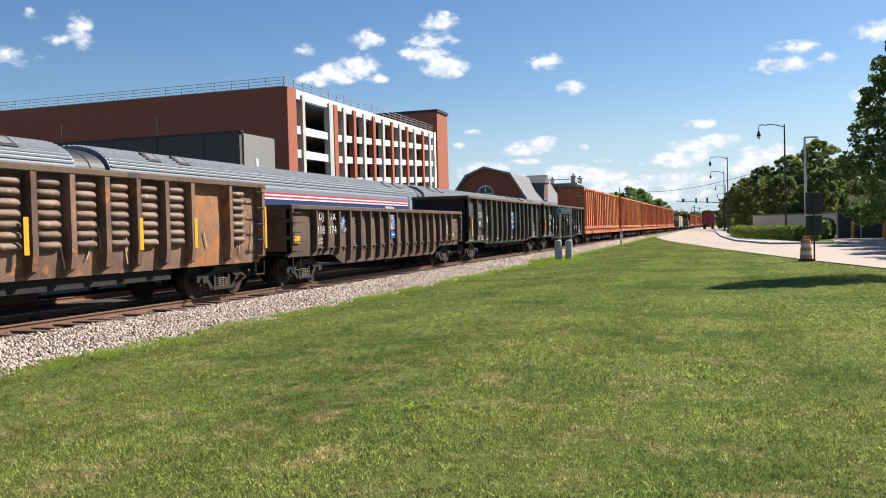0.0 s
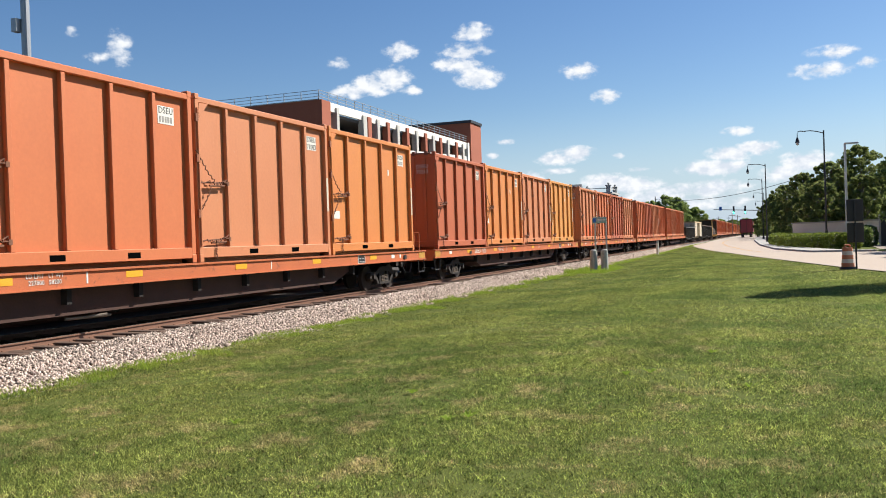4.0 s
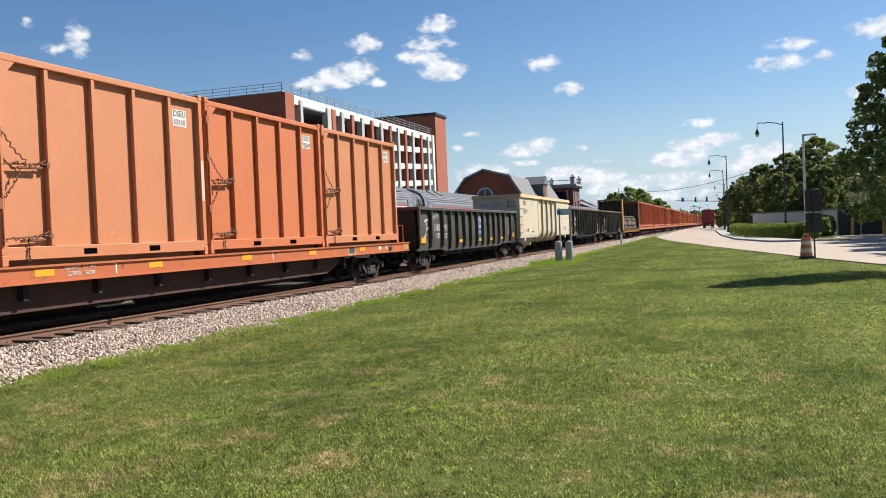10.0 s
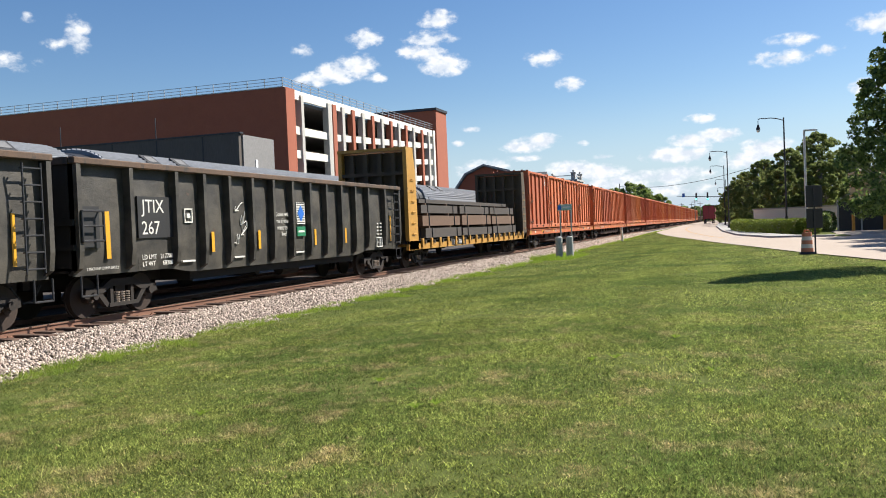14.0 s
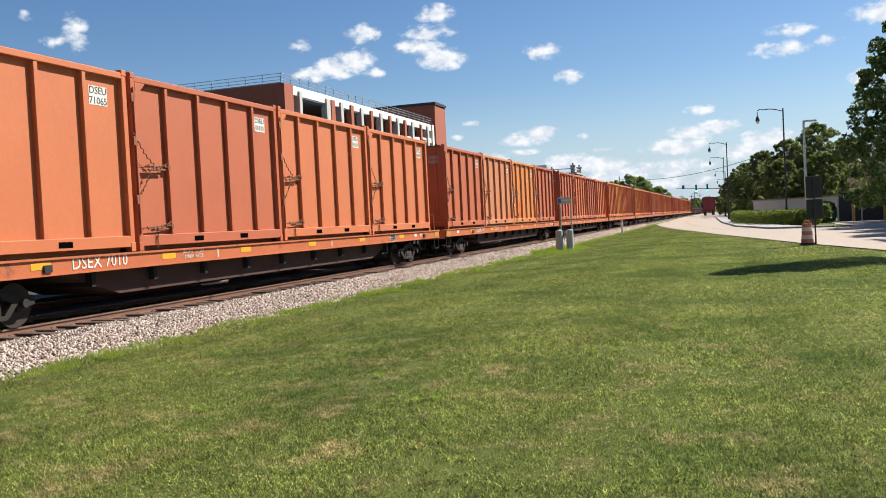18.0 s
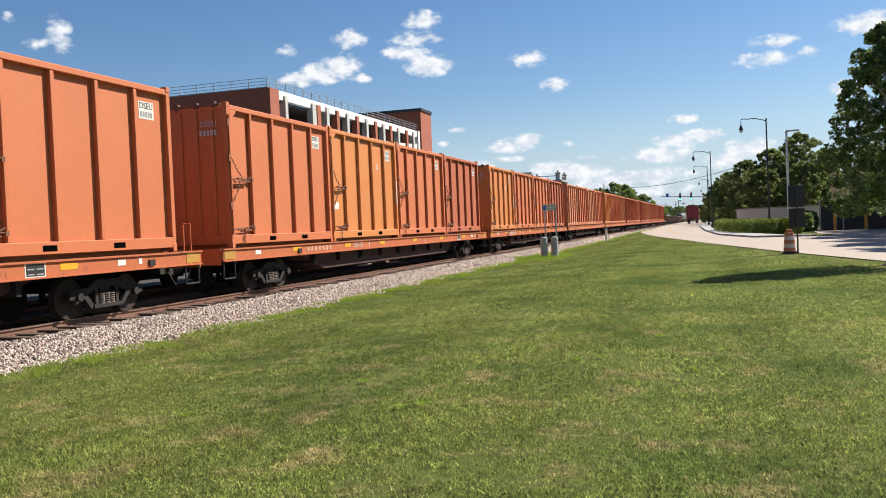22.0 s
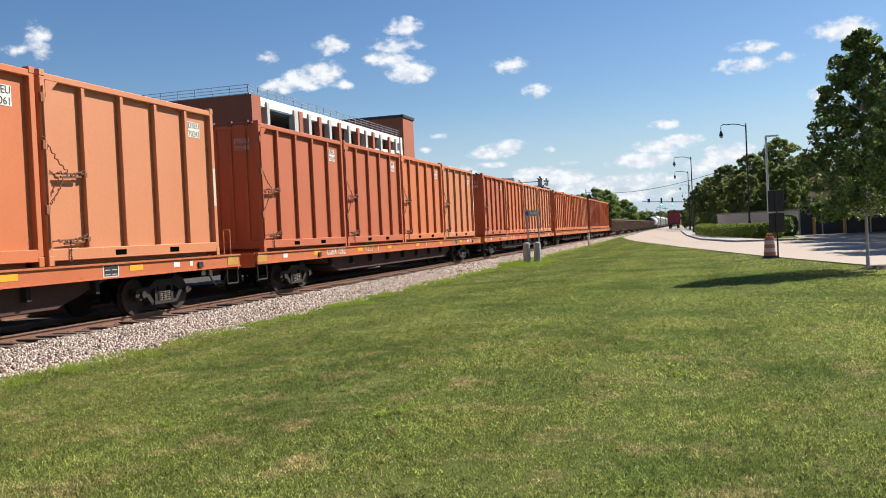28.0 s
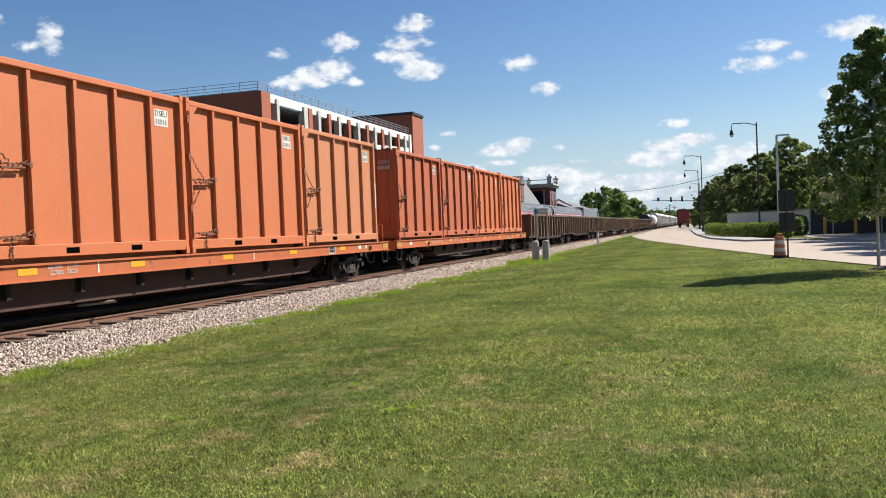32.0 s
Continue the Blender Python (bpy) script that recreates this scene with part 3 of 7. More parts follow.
def island_material(name, dark, light, rough=0.9, spec=0.3, patches=None, patch_scale=0.4, thin=0.0):
    """Many small loose pieces in one mesh, each with a shade of its own."""
    m = bpy.data.materials.new(name)
    m.use_nodes = True
    nt = m.node_tree
    N, L = nt.nodes.new, nt.links.new
    b = nt.nodes["Principled BSDF"]
    b.inputs["Roughness"].default_value, b.inputs["Specular IOR Level"].default_value = rough, spec
    dark, light = tuple(c * TONE for c in dark), tuple(c * TONE for c in light)
    geo, mix = N("ShaderNodeNewGeometry"), N("ShaderNodeMix")
    mix.data_type = "RGBA"
    mix.inputs["A"].default_value, mix.inputs["B"].default_value = (*dark, 1), (*light, 1)
    L(geo.outputs["Random Per Island"], mix.inputs["Factor"])
    last = mix
    if patches:
        tex = N("ShaderNodeTexNoise")
        tex.inputs["Scale"].default_value, tex.inputs["Detail"].default_value = patch_scale, 8
        tex.inputs["Roughness"].default_value = 0.7
        L(geo.outputs["Position"], tex.inputs["Vector"])
        rg = N("ShaderNodeMapRange")
        rg.inputs["From Min"].default_value, rg.inputs["From Max"].default_value = 0.52, 0.66
        rg.inputs["To Max"].default_value = 0.75
        L(tex.outputs["Fac"], rg.inputs["Value"])
        m2 = N("ShaderNodeMix")
        m2.data_type = "RGBA"
        m2.inputs["B"].default_value = (*patches, 1)
        L(rg.outputs[0], m2.inputs["Factor"])
        L(mix.outputs["Result"], m2.inputs["A"])
        last = m2
    L(last.outputs["Result"], b.inputs["Base Color"])
    if thin:
        # light comes through thin leaves
        tr, mx = N("ShaderNodeBsdfTranslucent"), N("ShaderNodeMixShader")
        L(last.outputs["Result"], tr.inputs["Color"])
        mx.inputs[0].default_value = thin
        L(b.outputs[0], mx.inputs[1])
        L(tr.outputs[0], mx.inputs[2])
        L(mx.outputs[0], nt.nodes["Material Output"].inputs["Surface"])
    return m


M_STONE_ISL = island_material("ballast_stone_shades", (0.11, 0.084, 0.066), (0.84, 0.69, 0.58))
M_VERGE_ISL = island_material("verge_grass_shades", (0.20, 0.32, 0.03), (0.40, 0.52, 0.08), spec=0.2, thin=0.5)


def turf_material(name, dark, light, straw, straw_from, thin):
    """Turf: each blade has its own shade; straw, deep green and pale drifts at two scales over the lawn."""
    m = island_material(name, dark, light, spec=0.25)
    nt = m.node_tree
    N, L = nt.nodes.new, nt.links.new
    b = nt.nodes["Principled BSDF"]
    b.inputs["Roughness"].default_value, b.inputs["Specular IOR Level"].default_value = 0.8, 0.06
    geo = N("ShaderNodeNewGeometry")
    last = b.inputs["Base Color"].links[0].from_socket
    for scale, colour, lo, hi, most, detail in ((0.30, (0.120, 0.195, 0.052), 0.44, 0.60, 0.75, 5), (1.5, straw, straw_from, straw_from + 0.13, 0.85, 9), (7.0, (0.58, 0.42, 0.25), 0.60, 0.67, 0.85, 6)):
        tex = N("ShaderNodeTexNoise")
        tex.inputs["Scale"].default_value, tex.inputs["Detail"].default_value, tex.inputs["Roughness"].default_value = scale, detail, 0.68
        L(geo.outputs["Position"], tex.inputs["Vector"])
        rg, mx = N("ShaderNodeMapRange"), N("ShaderNodeMix")
        rg.inputs["From Min"].default_value, rg.inputs["From Max"].default_value, rg.inputs["To Max"].default_value = lo, hi, most
        L(tex.outputs["Fac"], rg.inputs["Value"])
        mx.data_type = "RGBA"
        mx.inputs["B"].default_value = (*(c * TONE for c in colour), 1)
        if scale > 1:
            # the drier turf lies nearest the track bend; the lawn beyond is watered
            xyz, dry, both = N("ShaderNodeSeparateXYZ"), N("ShaderNodeMapRange"), N("ShaderNodeMath")
            L(geo.outputs["Position"], xyz.inputs[0])
            dry.inputs["From Min"].default_value, dry.inputs["From Max"].default_value = 20.0, 8.5
            dry.inputs["To Min"].default_value = 0.12
            L(xyz.outputs["Y"], dry.inputs["Value"])
            # and so is the strip along the road
            slant, edge, most_dry = N("ShaderNodeMath"), N("ShaderNodeMapRange"), N("ShaderNodeMath")
            slant.operation, most_dry.operation, both.operation = "MULTIPLY_ADD", "MAXIMUM", "MULTIPLY"
            L(xyz.outputs["Y"], slant.inputs[0])
            slant.inputs[1].default_value = 0.172
            L(xyz.outputs["X"], slant.inputs[2])
            edge.inputs["From Min"].default_value, edge.inputs["From Max"].default_value = 6.8, 9.3
            L(slant.outputs[0], edge.inputs["Value"])
            L(dry.outputs[0], most_dry.inputs[0])
            L(edge.outputs[0], most_dry.inputs[1])
            L(rg.outputs[0], both.inputs[0])
            L(most_dry.outputs[0], both.inputs[1])
            L(both.outputs[0], mx.inputs["Factor"])
        else:
            L(rg.outputs[0], mx.inputs["Factor"])
        L(last, mx.inputs["A"])
        last = mx.outputs["Result"]
    for scale, lo, hi in ((9.0, 0.68, 1.28), (55.0, 0.24, 1.80)):
        tex, rg, sc = N("ShaderNodeTexNoise"), N("ShaderNodeMapRange"), N("ShaderNodeVectorMath")
        tex.inputs["Scale"].default_value, tex.inputs["Detail"].default_value = scale, 3
        L(geo.outputs["Position"], tex.inputs["Vector"])
        rg.inputs["From Min"].default_value, rg.inputs["From Max"].default_value = 0.36, 0.64
        rg.inputs["To Min"].default_value, rg.inputs["To Max"].default_value = lo, hi
        L(tex.outputs["Fac"], rg.inputs["Value"])
        sc.operation = "SCALE"
        L(last, sc.inputs[0])
        L(rg.outputs[0], sc.inputs["Scale"])
        last = sc.outputs[0]
    # mowing stripes along the railway, wavering a little; the turf pales away from the ballast
    at, sway, turn, wave, pale, band = N("ShaderNodeSeparateXYZ"), N("ShaderNodeTexNoise"), N("ShaderNodeMath"), N("ShaderNodeMath"), N("ShaderNodeMapRange"), N("ShaderNodeMath")
    L(geo.outputs["Position"], at.inputs[0])
    L(geo.outputs["Position"], sway.inputs["Vector"])
    sway.inputs["Scale"].default_value = 0.25
    turn.operation, wave.operation, band.operation = "MULTIPLY_ADD", "SINE", "MULTIPLY_ADD"
    L(sway.outputs["Fac"], turn.inputs[0])
    turn.inputs[1].default_value = 5.0
    steep = N("ShaderNodeMath")
    steep.operation, steep.inputs[1].default_value = "MULTIPLY", 2.6
    L(at.outputs["X"], steep.inputs[0])
    L(steep.outputs[0], turn.inputs[2])
    L(turn.outputs[0], wave.inputs[0])
    pale.inputs["From Min"].default_value, pale.inputs["From Max"].default_value = -7.0, 2.5
    pale.inputs["To Min"].default_value, pale.inputs["To Max"].default_value = 0.94, 1.12
    L(at.outputs["X"], pale.inputs["Value"])
    L(wave.outputs[0], band.inputs[0])
    band.inputs[1].default_value = 0.09
    L(pale.outputs[0], band.inputs[2])
    striped = N("ShaderNodeVectorMath")
    striped.operation = "SCALE"
    L(last, striped.inputs[0])
    L(band.outputs[0], striped.inputs["Scale"])
    last = striped.outputs[0]
    L(last, b.inputs["Base Color"])
    tr, ms = N("ShaderNodeBsdfTranslucent"), N("ShaderNodeMixShader")
    L(last, tr.inputs["Color"])
    ms.inputs[0].default_value = thin
    L(b.outputs[0], ms.inputs[1])
    L(tr.outputs[0], ms.inputs[2])
    L(ms.outputs[0], nt.nodes["Material Output"].inputs["Surface"])
    return m


M_TURF = turf_material("turf_shades", (0.085, 0.135, 0.034), (0.58, 0.62, 0.17), (0.62, 0.48, 0.25), 0.52, 0.42)


def drift(x, y, scale, seed):
    """A cheap smooth field between -1 and 1."""
    rng = np.random.default_rng(seed)
    s = np.zeros_like(x)
    for k in range(7):
        a, f, p = rng.uniform(0, 6.28), scale * rng.uniform(.5, 2.2), rng.uniform(0, 6.28)
        s += np.sin((x * math.cos(a) + y * math.sin(a)) * f + p)
    return s / 3.2


def grass():
    rng = np.random.default_rng(8)

    def blades(xa, xb, ya, yb, count, h, w, keep=None, lean_by=.8):
        x, y = rng.uniform(xa, xb, count), rng.uniform(ya, yb, count)
        # blades stand in small tufts
        if h < .06:
            x = x + .35 * w * np.round(rng.normal(0, 3, count))
        ok = (np.abs(np.degrees(np.arctan2(-x, y)) - 17.5) < 33)
        bare = drift(x, y, 2.6, 3) + .8 * drift(x, y, 9, 4) > 1.15
        ok &= ~bare | (rng.uniform(0, 1, count) < .3)
        if keep is not None:
            ok &= keep(x, y)
        x, y = x[ok], y[ok]
        n = len(x)
        z = np.array([ground_z(a, b) for a, b in zip(x, y)])
        hh = h * rng.uniform(.35, 1.2, n) * np.clip(1 + .35 * drift(x, y, 1.6, 5) + .25 * drift(x, y, 7, 6), .35, 1.7)
        ww = w * rng.uniform(.7, 1.4, n)
        az = rng.uniform(0, 6.28, n)
        lean = rng.normal(0, lean_by, (n, 2)) * hh[:, None]
        dx, dy = np.cos(az) * ww, np.sin(az) * ww
        a = np.stack([x - dx, y - dy, z - .005], -1)
        b = np.stack([x + dx, y + dy, z - .005], -1)
        c = np.stack([x + lean[:, 0], y + lean[:, 1], z + hh], -1)
        return np.stack([a, b, c], 1).reshape(-1, 3)
    right = lambda x, y: x < np.array([along(ROAD_L, v) if v > 20 else 9.0 for v in y]) - .1
    sets = [blades(-9.6, 4.5, 3.5, 8, 290000, .036, .0042), blades(-9.8, 7, 8, 15, 260000, .038, .0062), blades(-9.8, 8, 15, 30, 200000, .036, .009, right), blades(-9.8, 6, 30, 70, 150000, .034, .018, right), blades(-10.0, 0, 70, 128, 40000, .045, .036, right)]
    vs = np.concatenate(sets)
    stuff("grass", vs, np.arange(len(vs)).reshape(-1, 3), M_TURF, "short mown green grass with straw-coloured patches", "grass")
    rag = lambda x, y: x < TRACK_X + 4.35 + .35 * drift(x, y, 1.2, 9) + .3 * drift(x, y, 4, 10)
    sets = [blades(TRACK_X + 3.7, TRACK_X + 5.5, 5, 30, 46000, .085, .006, rag, .6), blades(TRACK_X + 3.7, TRACK_X + 5.8, 30, 75, 26000, .11, .013, rag, .6), blades(TRACK_X + 3.6, TRACK_X + 5.6, 75, 128, 9000, .13, .03, rag, .6), blades(-9.8, -7.6, 43, 49, 5000, .2, .012, None, .5)]
    vs = np.concatenate(sets)
    stuff("verge_grass", vs, np.arange(len(vs)).reshape(-1, 3), M_VERGE_ISL, "longer bright green grass along the ballast edge", "grass")
    # broad-leaved weeds in the lawn
    rng2 = random.Random(21)
    for x, y in ((-1.55, 9.9), (-.72, 11.9), (-2.75, 7.2), (-2.6, 7.35), (-1.3, 10.1), (-3.7, 8.6), (-.2, 9.3), (-4.9, 7.0)):
        wd = thing("lawn_weed", "small broad-leaved green weed in the lawn", "weed", "weeds in the lawn", m=pose(x, y, ground_z(x, y)))
        for k in range(9):
            a, l = k * .7 + rng2.uniform(-.2, .2), rng2.uniform(.06, .13)
            bm = bmesh.new()
            c, s = math.cos(a), math.sin(a)
            pts = [(0, 0, .01), (l * .5 * c - .014 * s, l * .5 * s + .014 * c, .05), (l * c, l * s, .035 + rng2.uniform(0, .03)), (l * .5 * c + .014 * s, l * .5 * s - .014 * c, .05)]
            bm.faces.new([bm.verts.new(p) for p in pts])
            part("leaf", bm, M_VERGE_ISL, wd)


# ---- trees ----
def leaves(rng, centres, radii, per, size):
    """Leaf quads scattered through clumps."""
    cs, rs = np.repeat(np.array(centres), per, 0), np.repeat(np.array(radii), per)
    n = len(cs)
    d = rng.normal(0, 1, (n, 3))
    d /= np.linalg.norm(d, axis=1)[:, None]
    p = cs + d * (rs * rng.uniform(.35, 1.0, n) ** .6)[:, None] * np.array([1, 1, .8])
    u = rng.normal(0, 1, (n, 3))
    u /= np.linalg.norm(u, axis=1)[:, None]
    v = np.cross(u, rng.normal(0, 1, (n, 3)))
    v /= np.linalg.norm(v, axis=1)[:, None] + 1e-9
    s = size * rng.uniform(.6, 1.4, (n, 1))
    q = np.stack([p - u * s, p + v * s * .55, p + u * s, p - v * s * .55], 1).reshape(-1, 3)
    return q, np.arange(4 * n).reshape(-1, 4)


def tree(seed, height, spread, base_z, clumps, per, leaf, material, label, x, y, z0=0.0, trunk=0.14, cone=0.35, group="", name="tree", clump=0.2, bark=None):
    rng = np.random.default_rng(seed)
    t = thing(name, label, "tree", group, m=pose(x, y, z0))
    bm = bmesh.new()
    rod(bm, (0, 0, -.1), (0, 0, height * .45), trunk, 9, trunk * .65)
    rod(bm, (0, 0, height * .44), (.06, .05, height * .92), trunk * .65, 7, trunk * .15)
    cs, rs = [], []
    for i in range(clumps):
        f = (i + rng.uniform(0, 1)) / clumps
        h = base_z + (height - base_z) * f
        # widest below the middle, rounded at the foot, tapering to the top
        wide = spread * (min(1.0, .92 + .8 * f)) * (1 - cone * f) * math.sqrt(max(.02, 1 - f ** 2.6))
        a, r = rng.uniform(0, 6.283), wide * math.sqrt(rng.uniform(.02, 1)) * rng.uniform(.75, 1.08)
        cs.append((r * math.cos(a), r * math.sin(a), h))
        rs.append(clump * height * rng.uniform(.5, 1.0) * (1 - .45 * f))
        if i % 3 == 0:
            rod(bm, (0, 0, max(base_z * .98, h - r * .7)), (cs[-1][0] * .85, cs[-1][1] * .85, h), trunk * .28, 5, trunk * .06)
    part("trunk", bm, bark or M_BARK, t, "pale grey trunk and limbs" if bark else "grey-brown trunk and limbs")
    vs, fs = leaves(rng, cs, rs, per, leaf)
    stuff("crown", vs, fs, material, "", "", t, "crown of many small green leaves")
    return t


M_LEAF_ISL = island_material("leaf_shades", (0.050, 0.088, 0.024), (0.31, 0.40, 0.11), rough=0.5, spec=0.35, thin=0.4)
# far leaves muted and low in contrast: haze is put into the colours
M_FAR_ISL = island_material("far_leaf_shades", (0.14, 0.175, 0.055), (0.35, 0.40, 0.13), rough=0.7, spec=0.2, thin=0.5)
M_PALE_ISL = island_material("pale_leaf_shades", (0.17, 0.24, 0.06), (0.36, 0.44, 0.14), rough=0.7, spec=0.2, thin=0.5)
M_HEDGE_ISL = island_material("hedge_leaf_shades", (0.10, 0.15, 0.02), (0.30, 0.36, 0.06), rough=0.6, spec=0.3, thin=0.4)


def trees():
    tree(3, 6.95, 1.95, 1.6, 380, 85, .058, M_LEAF_ISL, "young broadleaf street tree in full dark green leaf on the lawn", 4.92, 27.4, trunk=.055, clump=.052, cone=.40, bark=M_BARKPALE)
    solid("mulch_ring", mound(.75, .10), M_MULCH, "dark mulch mound round the tree", "mulch", m=pose(5.35, 27.4, 0))
    spots = [(6, 150, 10.5, 6), (9.5, 142, 11.5, 6), (14, 146, 14, 6.5), (18.5, 142, 11, 5.5), (24, 138, 9, 6), (3.5, 165, 9.5, 5), (1.5, 178, 8, 4), (30, 132, 9, 7), (21.5, 84, 11, 4.5), (12.5, 128, 8.5, 5), (7.5, 130, 8, 4.5)]
    for i, (x, y, h, s) in enumerate(spots):
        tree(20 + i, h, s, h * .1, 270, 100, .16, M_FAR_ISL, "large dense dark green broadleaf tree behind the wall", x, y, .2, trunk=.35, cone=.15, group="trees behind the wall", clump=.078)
    for i, (x, y, h, s) in enumerate([(14.6, 45, 11, 3.8), (15.2, 52, 12, 4.2), (16, 59, 12, 4.3), (16, 66, 12.5, 4.4), (16.6, 73, 12, 4.4), (18, 80, 12, 4.4)]):
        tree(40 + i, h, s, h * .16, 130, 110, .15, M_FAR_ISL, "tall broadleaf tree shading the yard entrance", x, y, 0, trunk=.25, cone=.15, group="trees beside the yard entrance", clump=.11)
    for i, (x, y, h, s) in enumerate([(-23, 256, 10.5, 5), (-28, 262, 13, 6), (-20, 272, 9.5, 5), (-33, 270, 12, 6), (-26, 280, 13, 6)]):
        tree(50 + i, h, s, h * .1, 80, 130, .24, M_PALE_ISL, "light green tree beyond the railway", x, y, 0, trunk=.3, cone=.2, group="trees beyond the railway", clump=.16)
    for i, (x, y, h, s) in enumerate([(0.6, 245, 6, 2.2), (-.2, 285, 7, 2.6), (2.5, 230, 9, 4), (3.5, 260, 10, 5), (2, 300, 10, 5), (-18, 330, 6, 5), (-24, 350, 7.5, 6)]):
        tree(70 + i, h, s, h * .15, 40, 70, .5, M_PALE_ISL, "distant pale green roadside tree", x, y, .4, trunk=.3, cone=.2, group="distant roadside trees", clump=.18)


def mound(r, h):
    bm = bmesh.new()
    bmesh.ops.create_cone(bm, cap_ends=True, segments=24, radius1=r, radius2=r * .55, depth=h, matrix=Matrix.Translation((0, 0, h / 2)))
    return bm


def shrub(x, y, sx, sy, sz, material, label, category, group, rng, n=4500, leaf=.06):
    h = thing("hedge_shrub", label, category, group, m=pose(x, y, ground_z(x, y) + .05))
    d = rng.normal(0, 1, (n, 3))
    d /= np.max(np.abs(d), axis=1)[:, None] ** .45 * np.linalg.norm(d, axis=1)[:, None] ** .55
    p = d * np.array([sx, sy, sz]) * rng.uniform(.84, 1.03, (n, 1)) + np.array([0, 0, sz * .8])
    p[:, 2] = np.maximum(p[:, 2], -.02)
    u = rng.normal(0, 1, (n, 3))
    u /= np.linalg.norm(u, axis=1)[:, None]
    v = np.cross(u, rng.normal(0, 1, (n, 3)))
    v /= np.linalg.norm(v, axis=1)[:, None]
    q = np.stack([p - u * leaf, p + v * leaf * .7, p + u * leaf, p - v * leaf * .7], 1).reshape(-1, 3)
    stuff("foliage", q, np.arange(4 * n).reshape(-1, 4), material, "", "", h)
    part("branches", R(*[((0, 0, 0), (a * sx, b * sy, sz), .04, 5) for a, b in ((.5, .3), (-.5, .2), (.1, -.6), (-.1, .1))]), M_BARK, h)


def hedge():
    rng = np.random.default_rng(12)
    for x, y, sx, sy in [(1.25, 98, .95, 2.4), (1.55, 93, .95, 2.4), (1.95, 88, 1.0, 2.2), (2.5, 83.6, 1.0, 1.9), (3.2, 80.2, 1.05, 1.6), (4.15, 77.6, 1.1, 1.3), (5.25, 76.0, 1.05, 1.1), (6.35, 75.6, .95, 1.0)]:
        shrub(x, y, sx, sy, .72, M_HEDGE_ISL, "clipped yellow-green hedge shrub behind the pavement", "hedge", "hedge along the pavement", rng)
    for x, y, s in ((7.6, 80.5, 1.0), (8.2, 83, 1.05)):
        shrub(x, y, s, s, s * .95, M_LEAF_ISL, "dark green shrub beside the yard gate", "shrub", "shrubs by the gate", rng, 2600, .08)


# ---- buildings ----
def garage():
    g = thing("parking_garage", "five-storey red brick parking garage with white precast spandrels", "parking garage")
    X, Y0, Y1, Z = -52.0, 94.6, 151.5, 20.1
    XL = -150.0
    part("brick_wall", B((XL, X + .02, Y0, Y0 + .4, 0, Z), bevel=0), M_BRICK, g, "plain red brick end wall")
    part("corner_pier", B((X - .6, X + .35, Y0 - .02, 96.9, 0, Z + .01)), M_BRICK, g, "brick corner pier")
    # solid block added behind the openings, in the interior's shade colour
    part("core", B((XL, X - 12, Y0 + .5, Y1, 0, 18.45)), M_DECKSHADE, g, "solid fill coloured as the shaded interior")
    part("parapet", B((X - .3, X + .15, 96.9, Y1, 18.95, Z)), M_WHITE, g, "white precast parapet")
    part("roof_deck", B((XL, X - .36, Y0 + .5, Y1, 18.5, 18.9)), M_DECKSHADE, g, "top parking deck")
    part("roof_coping", B((XL, X + .05, Y0 - .05, Y0 + .5, Z, Z + .12)), M_GREYCOL, g)
    for i in range(5):
        za, zb = 15.0 - 3.05 * i, 17.2 - 2.95 * i
        bm = bmesh.new()
        prism(bm, [(96.9, za - .52), (108.5, za - .45), (Y1, zb - .45), (Y1, zb + .45), (108.5, za + .5), (96.9, za + .52)], "x", X - .3, X + .12)
        part("spandrel", bm, M_WHITE, g, "white precast spandrel panel")
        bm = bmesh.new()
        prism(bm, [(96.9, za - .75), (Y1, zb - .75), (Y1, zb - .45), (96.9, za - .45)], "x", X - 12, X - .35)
        part("deck", bm, M_DECKSHADE, g, "concrete parking deck")
    for y, w, kind in ((98.85, .75, "g"), (106.9, 1.2, "g"), (108.4, 1.2, "b"), (111.3, .9, "g"), (114.8, .95, "b"), (118.4, .9, "g"), (122.1, .95, "b"), (125.9, .9, "g"), (129.7, .95, "b"), (133.2, .9, "g"), (136.6, .95, "b"), (140.3, .9, "g"), (144.6, .95, "b"), (148.2, .9, "g"), (151.0, .9, "w")):
        part("column", B((X - .5, X + .38, y - w / 2, y + w / 2, 0, 19.6 if kind != "w" else Z), bevel=.03), {"g": M_COLUMN, "b": M_BRICK, "w": M_WHITE}[kind], g, {"g": "cream precast column", "b": "brick-faced column", "w": "white end pier"}[kind])
    tower = part("stair_tower", B((X - 12, X + .6, Y1 + .3, 158.0, 0, 24.0)), M_BRICK, g, "red brick stair tower")
    part("tower_cap", B((X - 12.2, X + .8, Y1 + .1, 158.2, 24.0, 24.5)), M_STEEL_DARK, tower, "dark metal cap")
    # roof railing
    for k in range(40):
        x = X - .2 - k * 2.5
        part("rail_post", B((x - .04, x + .04, Y0 + .15, Y0 + .23, Z, Z + 1.25)), M_GALV, g)
    for k in range(23):
        y = Y0 + k * 2.5
        part("rail_post", B((X - .1, X - .02, y - .04, y + .04, Z, Z + 1.25)), M_GALV, g)
    for z in (Z + .45, Z + .85, Z + 1.25):
        part("guard_rail", B((-149, X, Y0 + .16, Y0 + .22, z - .03, z + .03), (X - .09, X - .03, Y0 + .2, Y1, z - .03, z + .03)), M_GALV, g, "galvanised guard rail")


